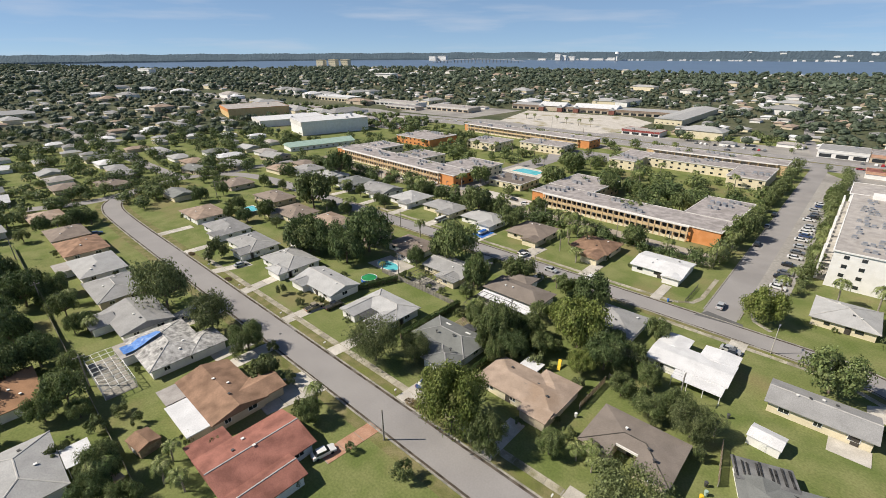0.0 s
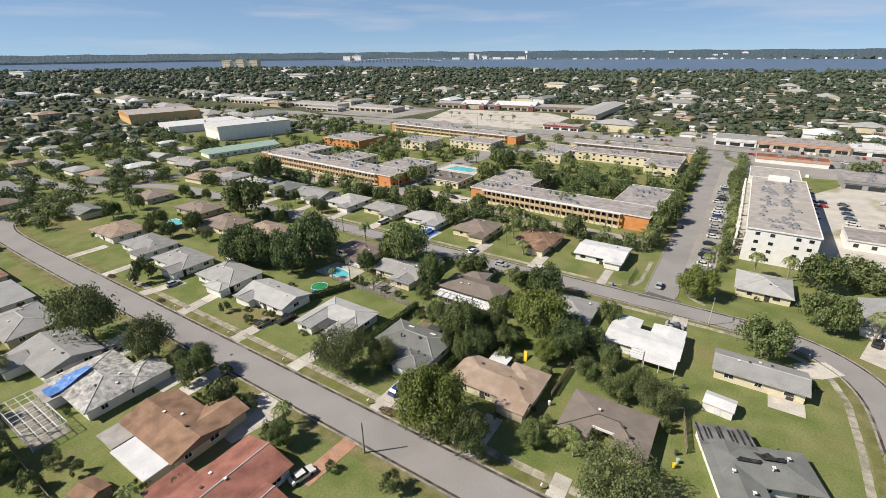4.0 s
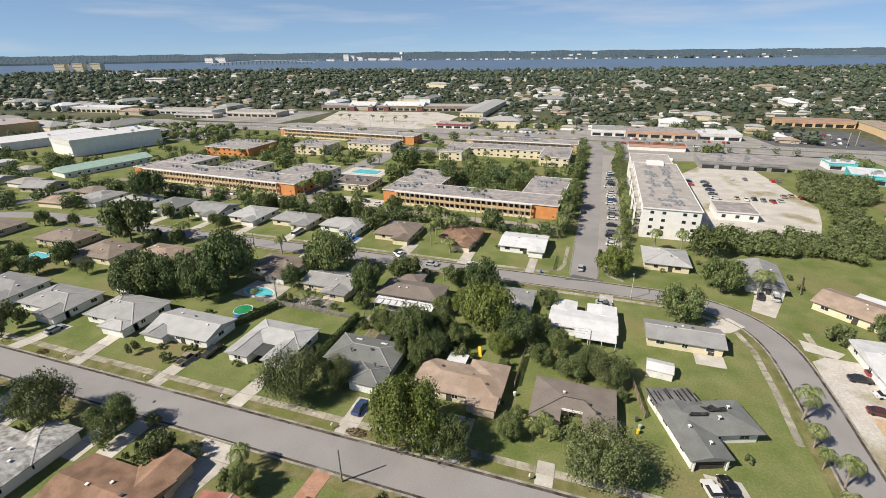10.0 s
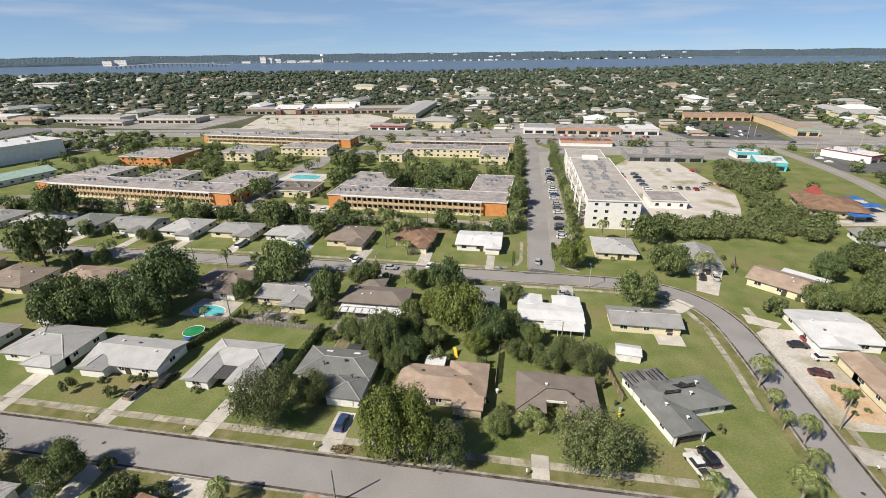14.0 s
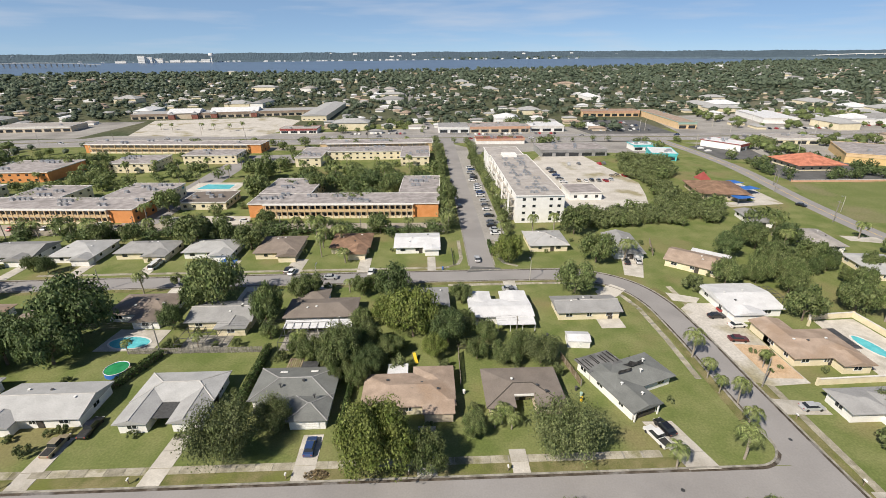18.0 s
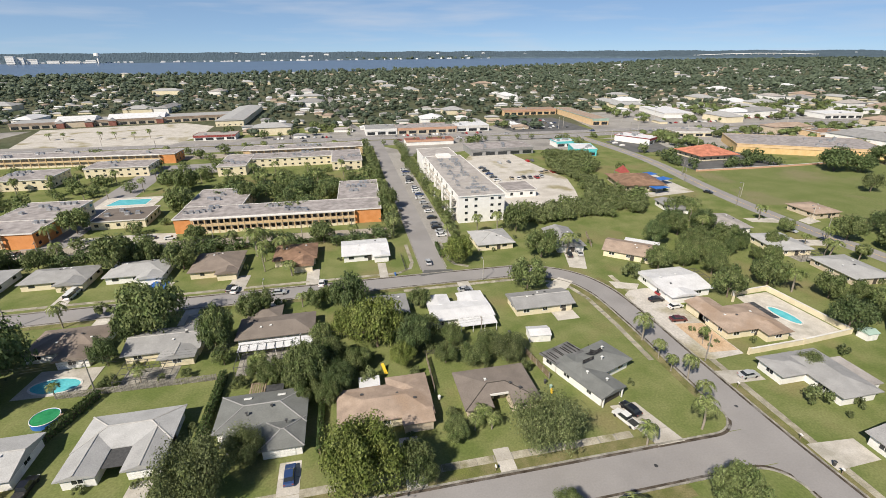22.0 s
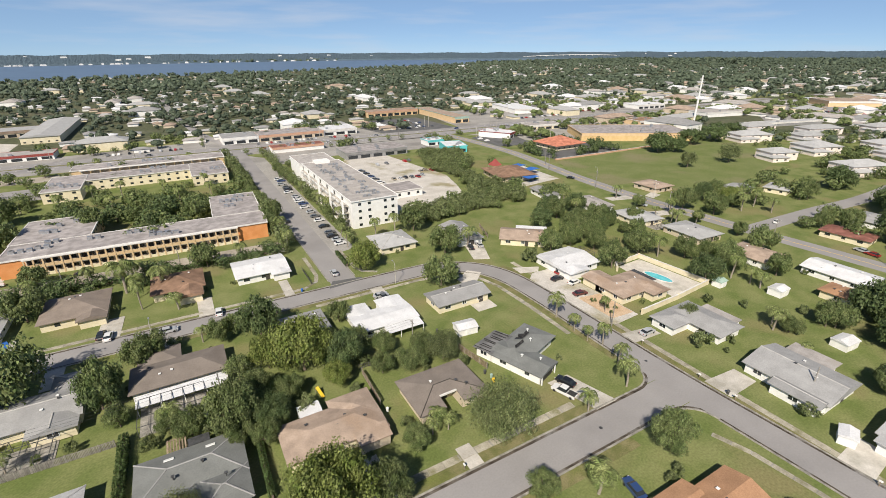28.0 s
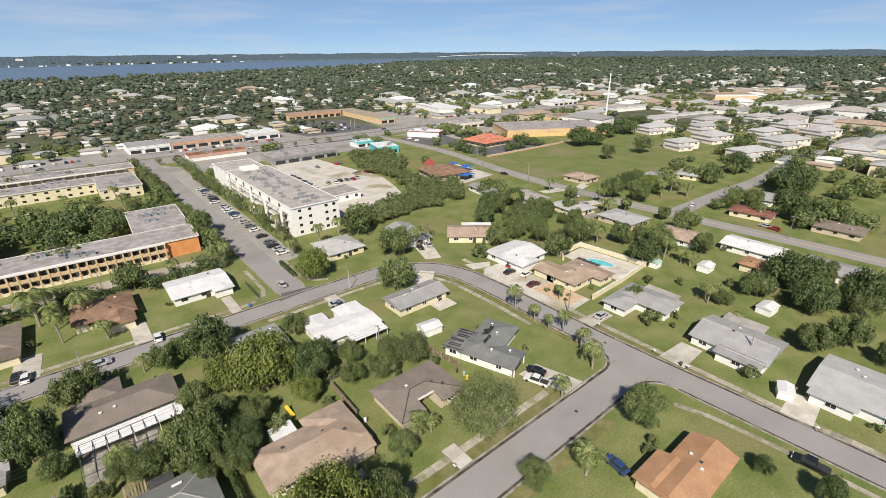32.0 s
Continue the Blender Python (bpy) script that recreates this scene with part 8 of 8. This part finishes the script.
def woods(name, places, n, leaf, mat, label, stems=True):
    """Crowns in one body: places of x, y, height and radius in metres."""
    out, trunks, hearts = [], Geo(), Geo()
    g5 = (1 + 5 ** 0.5) / 2
    ico = np.array([(-1, g5, 0), (1, g5, 0), (-1, -g5, 0), (1, -g5, 0), (0, -1, g5), (0, 1, g5), (0, -1, -g5), (0, 1, -g5), (g5, 0, -1), (g5, 0, 1), (-g5, 0, -1), (-g5, 0, 1)]) / math.sqrt(1 + g5 * g5)
    sides = ((0, 11, 5), (0, 5, 1), (0, 1, 7), (0, 7, 10), (0, 10, 11), (1, 5, 9), (5, 11, 4), (11, 10, 2), (10, 7, 6), (7, 1, 8), (3, 9, 4), (3, 4, 2), (3, 2, 6), (3, 6, 8), (3, 8, 9), (4, 9, 5), (2, 4, 11), (6, 2, 10), (8, 6, 7), (9, 8, 1))
    for x, y, h, r in places:
        if n < 200:
            q = ico * rng.uniform(0.66, 0.98, (12, 1)) * [r, r, h * 0.42] + [x, y, h * 0.55]
            k = len(hearts.v)
            hearts.v += q.tolist()
            hearts.f += [tuple(k + i for i in f) for f in sides]
        d = rng.normal(size=(n, 3))
        d /= np.linalg.norm(d, axis=1, keepdims=True)
        lump = 0.78 + 0.34 * np.sin(d[:, 0] * 5 + x) * np.cos(d[:, 1] * 4.3 + y) + rng.uniform(-0.12, 0.12, n)
        p = np.stack([x + d[:, 0] * r * lump, y + d[:, 1] * r * lump, h * 0.55 + d[:, 2] * h * 0.42 * lump], 1)
        nn = d + rng.normal(size=(n, 3)) * (0.42 if n > 200 else 0.26) + [0, 0, 0.3]
        nn /= np.linalg.norm(nn, axis=1, keepdims=True)
        leaf_arrays(rng, p, nn, leaf * r, out)
        if stems:
            trunks.tube((x, y, 0), (x, y, h * 0.5), 0.06 * r, 0.04 * r, 5)
    root = tagged(part(name, cloud_mesh(name, out, mat), None), label, "woods", kind="stuff")
    if stems:
        part("trunks", trunks, "bark", root)
    if hearts.v:
        part("inner_foliage", hearts, mat, root)


def scatter(n, test, dist, keep, size):
    got = []
    tries = 0
    while len(got) < n and tries < n * 12:
        tries += 1
        x, y = dist()
        if test(x / U, y / U) and not any(abs(a - x) < keep and abs(b - y) < keep for a, b in spots):
            h = rng.uniform(*size)
            got.append((x, y, h, h * rng.uniform(0.48, 0.7)))
    return got

def fan(lo, hi, p=1.0):
    def f():
        a, d = rng.uniform(-100, 90), lo + (hi - lo) * rng.uniform(0, 1) ** p
        return math.sin(radians(a)) * d, math.cos(radians(a)) * d
    return f

def box(x0, y0, x1, y1):
    return lambda: (rng.uniform(x0, x1) * U, rng.uniform(y0, y1) * U)

def inside(x, y, poly):
    hit_ = False
    for (xa, ya), (xb, yb) in zip(poly, poly[1:] + poly[:1]):
        if (ya > y) != (yb > y) and x < (xb - xa) * (y - ya) / (yb - ya) + xa:
            hit_ = not hit_
    return hit_
THICKET = [(40, 137), (70, 140), (84, 139), (96, 150), (96, 158), (91, 168), (91, 190), (104, 203), (117, 236), (98, 240), (84, 222), (82, 200), (86, 188), (80, 172), (74, 155), (58, 150), (42, 148)]
woods("thicket", scatter(235, lambda x, y: inside(x, y, THICKET), box(38, 126, 118, 240), 1.6, (3.4, 6.6)), 430, 0.11, "scrub", "dense olive-green thicket beside the car park")
woods("court_trees", scatter(120, lambda x, y: free(x, y, 0.2), box(-205, 158, -4, 256), 2.5, (3.5, 7.5)), 520, 0.1, "broad", "trees between the flats")
woods("court_trees", scatter(14, lambda x, y: free(x, y, 1.0), box(-66, 166, -8, 196), 5.0, (7.5, 10.5)), 620, 0.1, "dark", "tall dark trees in the planted court of the flats")
woods("court_trees", scatter(95, lambda x, y: free(x, y, 0.2), box(-205, 132.5, -6, 140), 1.8, (2.4, 6)), 460, 0.1, "dark", "dark trees and bushes along the access road")
rows = [(x + rng.uniform(-1.2, 1.2), y + rng.uniform(-1.5, 1.5)) for x, y0, y1 in ((-2.4, 131, 288), (17.2, 134, 214), (16.4, 218, 286)) for y in np.arange(y0, y1, 3.9) if rng.uniform() > 0.2]
woods("street_trees", [(x * U, y * U, h, h * rng.uniform(0.36, 0.52)) for x, y in rows for h in (rng.uniform(3.0, 8.6),)], 520, 0.1, "scrub", "row of small trees along the straight street")
woods("street_trees", [(x * U, y * U, h, h * 0.5) for x, y in ((-20 + i * 9.5 + rng.uniform(-3, 3), 291 + rng.uniform(-2, 2)) for i in range(14)) for h in (rng.uniform(3, 6),)], 260, 0.12, "broad", "small trees along the boulevard")
woods("street_trees", scatter(34, lambda x, y: not (160 < x < 188 and 200 < y < 226), box(148, 190, 204, 232), 2, (3.5, 7)), 330, 0.12, "dark", "dark trees round the arcaded restaurant")
woods("street_trees", scatter(26, lambda x, y: True, box(286, 186, 332, 216), 2, (4.5, 8.5)), 330, 0.12, "dark", "dense trees behind the wide store")
woods("street_trees", scatter(80, lambda x, y: free(x, y, 0.3), box(238, 52, 410, 190), 4, (3.5, 7.5)), 300, 0.12, "broad", "small trees between the pink town houses")
lots = lambda x, y: (180 < x < 490 and 235 < y < 420) or (-460 < x < -245 and 240 < y < 320) or (400 < x < 760 and 145 < y < 310)
woods("street_trees", scatter(420, lambda x, y: free(x, y, 1) and not lots(x, y) and not (134 < x < 262 and 112 < y < 196), fan(190, 480), 7, (4, 8.5)), 420, 0.12, "broad", "garden trees between the houses")
woods("street_trees", scatter(760, lambda x, y: free(x, y, 1) and lots(x, y), fan(260, 900), 5, (4, 8.5)), 110, 0.15, "broad", "trees between shops and car parks")
woods("street_trees", scatter(600, lambda x, y: free(x, y, 1) and x < -160, box(-440, -80, -162, 250), 6.5, (3.5, 8)), 300, 0.12, "dark", "dark garden trees between western houses")
woods("street_trees", scatter(120, lambda x, y: free(x, y, 1) and x > 130, box(138, -60, 320, 118), 8, (4, 8)), 420, 0.12, "broad", "garden trees between eastern houses")
woods("far_trees", scatter(4300, lambda x, y: free(x, y, 1) and not lots(x, y) and y * U < river_near(x * U) - 25, fan(430, 1100, 0.8), 7, (4.4, 8.8)), 52, 0.23, "far_leaf_haze", "tree crowns of the town beyond the flats")
woods("far_trees", scatter(8500, lambda x, y: not lots(x, y) and y * U < river_near(x * U) - 20, fan(1050, 2900, 1.0), 8, (8, 15)), 22, 0.36, "far_leaf_haze", "distant woods before the river", False)
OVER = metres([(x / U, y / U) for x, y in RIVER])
woods("far_trees", [(x, y, h, r) for x, y, h, r in scatter(3600, lambda x, y: not inside(x * U, y * U, OVER) and x > 0, fan(2900, 4860, 1.0), 0, (10, 17)) for r in (rng.uniform(13, 22),)], 20, 0.5, "far_leaf_haze", "distant woods towards the horizon", False)
woods("far_trees", [(x, y, h, r) for x, y, h, r in scatter(900, lambda x, y: not inside(x * U, y * U, OVER) and x < 0 and y * U < river_near(x * U) - 20, fan(2850, 4860, 1.0), 0, (10, 17)) for r in (rng.uniform(13, 22),)], 20, 0.5, "far_leaf_haze", "distant woods towards the western horizon", False)
# flat-roofed shops and cars on the far paved ground
shops = {}
for i in range(900):
    x, y = rng.uniform(-460, 760), rng.uniform(145, 420)
    if lots(x, y) and free(x, y, 8) and take(x * U, y * U, 26):
        shops.setdefault(int(rng.integers(0, 4)), []).append((x * U, y * U, rng.uniform(6, 15), rng.uniform(5, 9), rng.uniform(3.4, 5), rng.choice([0, math.pi / 2]) - 0.15))
for i, (mat, wm) in enumerate((("roof_white", "white_wall"), ("roof_gravel", "cream_wall"), ("roof_pale", "white_wall"), ("roof_flat", "tan_wall"))):
    far_roofs("far_shops", shops.get(i, []), mat, wm, "low flat-roofed shops on paved ground", 0.03)
def far_cars(places, mat):
    g = Geo()
    for x, y, rz in places:
        c, s = math.cos(rz), math.sin(rz)
        for (a, b, z0, a2, b2, z1) in ((2.2, 0.9, 0.25, 2.1, 0.85, 0.9), (1.2, 0.8, 0.9, 0.8, 0.65, 1.45)):
            k = len(g.v)
            for aa, bb, z in ((a, b, z0), (a2, b2, z1)):
                g.v += [(x + u * c - v * s, y + u * s + v * c, z) for u, v in ((-aa, -bb), (aa, -bb), (aa, bb), (-aa, bb))]
            g.f += [tuple(k + q for q in f) for f in ((4, 5, 6, 7), (0, 1, 5, 4), (1, 2, 6, 5), (2, 3, 7, 6), (3, 0, 4, 7))]
    tagged(part("far_cars", g, mat), "distant cars in rows before shops", "cars", kind="stuff")
rows_ = {}
for x0, y0, n, rz in ((-250, 247, 16, 0), (-330, 246, 14, 0), (-300, 262, 20, 0), (-60, 290, 26, 0), (24, 262, 10, 0), (60, 274, 14, 0), (110, 335, 14, 0), (115, 350, 14, 0), (118, 366, 12, 0), (200, 300, 24, 0), (230, 330, 20, 0), (300, 280, 22, 0), (320, 340, 26, 0), (440, 190, 30, 0), (470, 215, 30, 0), (-60, 327, 16, 0), (20, 320.5, 24, 0), (-200, 284, 24, 0), (150, 250, 8, 1), (60, 228, 9, 0), (44, 210, 8, 1)):
    for k in range(n):
        if rng.uniform() < 0.6:
            px, py = (x0 + k * 2.6, y0 + rng.normal() * 0.3) if rz == 0 else (x0, y0 + k * 2.6)
            rows_.setdefault(int(rng.integers(0, 5)), []).append((px * U, py * U, math.pi / 2 * (1 - rz) + rng.normal() * 0.05))
for i, mat in enumerate(("car_white", "car_silver", "car_black", "car_grey", "car_red")):
    far_cars(rows_.get(i, []), mat)
# the wooded far bank, a low ridge on the horizon with pale houses along the water
SHORE = [(-4800, 2280), (-3953, 3060), (-2400, 3420), (-745, 3624), (840, 4080), (2465, 4200), (3600, 3360)]
def shore(a):
    s, c = math.sin(radians(a)), math.cos(radians(a))
    for (xa, ya), (xb, yb) in zip(SHORE, SHORE[1:]):
        u, v = xa * c - ya * s, xb * c - yb * s
        if u <= 0 < v or u < 0 <= v:
            t = -u / (v - u)
            return (xa + (xb - xa) * t) * s + (ya + (yb - ya) * t) * c
    return 4420
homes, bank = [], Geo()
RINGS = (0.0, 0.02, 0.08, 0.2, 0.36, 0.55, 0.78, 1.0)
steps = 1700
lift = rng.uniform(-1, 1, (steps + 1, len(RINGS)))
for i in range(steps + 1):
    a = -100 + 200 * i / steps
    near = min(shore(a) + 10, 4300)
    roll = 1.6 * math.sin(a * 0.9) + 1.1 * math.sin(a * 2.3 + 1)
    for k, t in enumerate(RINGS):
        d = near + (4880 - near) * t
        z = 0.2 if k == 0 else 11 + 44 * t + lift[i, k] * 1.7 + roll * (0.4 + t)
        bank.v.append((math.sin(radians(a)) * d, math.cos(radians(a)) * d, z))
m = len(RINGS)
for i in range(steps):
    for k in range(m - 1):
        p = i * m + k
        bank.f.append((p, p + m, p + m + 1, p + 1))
tagged(part("far_bank", bank, "bank"), "wooded far bank with haze painted blue-grey on the horizon", "woods", kind="stuff")
for i in range(150):
    a = rng.uniform(-78, 40)
    d = shore(a) + rng.uniform(-6, 4)
    homes.append((math.sin(radians(a)) * d, math.cos(radians(a)) * d, rng.uniform(3, 11), 5, rng.uniform(3, 10), radians(-a)))
for i in range(26):
    a, t = rng.uniform(-70, 55), rng.uniform(0.15, 0.8)
    d = shore(a) + (4880 - shore(a)) * t
    homes.append((math.sin(radians(a)) * d, math.cos(radians(a)) * d, rng.uniform(6, 20), 5, 13 + 44 * t + rng.uniform(2, 6), radians(-a)))
far_roofs("far_bank_houses", homes, "roof_white", "white_wall", "pale houses along the far river bank")

# bushes and small trees that fill the gardens
box_free = lambda x, y: free(x, y, 0.6, False) and not any(abs(x - hx) < 8.5 and abs(y - hy) < 7 for hx, hy in HOMES)
HOMES = [(o.matrix_basis.translation.x / U, o.matrix_basis.translation.y / U) for o in bpy.data.objects if o.name.startswith("house") and not o.parent]
done = 0
for hx, hy in HOMES:
    if -170 < hx < 125 and -12 < hy < 132:
        for k in range(2):
            a = rng.uniform(0, math.tau)
            x, y = hx + math.cos(a) * rng.uniform(7.6, 8.8), hy + math.sin(a) * rng.uniform(6.2, 7.4)
            if free(x, y, 0.4, False):
                tree("shrub", x, y, rng.uniform(0.8, 1.9), rng.uniform(0.6, 1.2))
for x0, y0, x1, y1, n in ((-175, -14, -84, 9, 24), (-170, 68, -92, 80, 16), (-170, 94, -95, 100, 8), (-130, 12, -84, 17, 8), (-175, 14, -150, 36, 7), (-165, 110, -100, 117, 6), (72, 8, 100, 30, 3), (-62, 2, -36, 9, 4)):
    for k in range(n * 3):
        if n <= 0:
            break
        x, y = rng.uniform(x0, x1), rng.uniform(y0, y1)
        if box_free(x, y):
            n -= 1
            h = rng.uniform(3, 6.5)
            tree(("broad", "dark", "broad", "palm", "sparse")[int(rng.integers(0, 5))], x, y, h, h * rng.uniform(0.42, 0.62))
# trees and bushes of the eastern gardens
for x0, y0, x1, y1, n in ((72, 84, 100, 106, 11), (80, 106, 98, 127, 8), (112, 88, 124, 114, 5), (86, 52, 102, 78, 5), (93, 22, 106, 44, 5), (66, 98, 80, 122, 4), (138, 84, 160, 116, 5), (150, 40, 190, 72, 6)):
    for k in range(n * 4):
        if n <= 0:
            break
        x, y = rng.uniform(x0, x1), rng.uniform(y0, y1)
        if box_free(x, y):
            n -= 1
            h = rng.uniform(3.6, 7.2)
            tree(("broad", "dark", "broad", "palm", "broad")[int(rng.integers(0, 5))], x, y, h, h * rng.uniform(0.42, 0.6))
# planting in the gravel bed
for x, y, h in ((52.4, 71.0, 1.0), (53.6, 69.2, 1.3), (53.0, 67.4, 0.9), (54.4, 66.2, 0.8), (55.4, 70.2, 1.1), (52.0, 65.2, 0.7)):
    tree("shrub", x, y, h, h * 0.8)
tree("palm", 51.2, 66.4, 4.2, 1.5)
# undergrowth of the gardens behind the tan-roofed house and along its fence
for kind, x, y, h, r in (("shrub", -21.5, 79, 2.4, 1.8), ("shrub", -18.4, 71.2, 2.6, 1.7), ("broad", -22.8, 82.6, 4.6, 2.5), ("shrub", -6.4, 68.6, 2.2, 1.5), ("shrub", -2.2, 75.8, 2.2, 1.6), ("broad", -6.2, 83, 4.8, 2.6), ("shrub", -14.6, 75.6, 2.2, 1.5), ("broad", -24.6, 66.2, 4.6, 2.3), ("shrub", -2.0, 57.2, 2.0, 1.2), ("broad", -2.6, 52.6, 4.2, 2.3), ("palm", 0.9, 54.2, 3.4, 2.0), ("palm", 3.4, 53.8, 3.0, 1.8), ("shrub", -25.6, 72.6, 2.4, 1.7), ("shrub", -36.4, 72.2, 2.2, 1.6), ("shrub", -28.2, 69.8, 2.6, 1.6), ("broad", -1.4, 92.4, 4.8, 2.6), ("broad", -21.6, 99, 4.2, 2.4), ("palm", -27.6, 98.6, 4.0, 2.1), ("shrub", -32.6, 99.4, 2.2, 1.6), ("shrub", -46.2, 99.4, 2.0, 1.4), ("shrub", -43.8, 54.4, 1.0, 0.8), ("shrub", -53.6, 54.6, 1.1, 0.9), ("shrub", -46.6, 54.2, 1.0, 0.8), ("shrub", -66.4, 55.6, 1.0, 0.9), ("shrub", -71.6, 54.6, 1.2, 0.9), ("palm", -66.8, 76.2, 3.0, 1.5), ("shrub", -60.2, 76.8, 1.6, 1.0), ("shrub", -46.4, 77.2, 1.8, 1.1), ("shrub", -50.4, 77.0, 1.5, 1.0)):
    tree(kind, x, y, h, r)
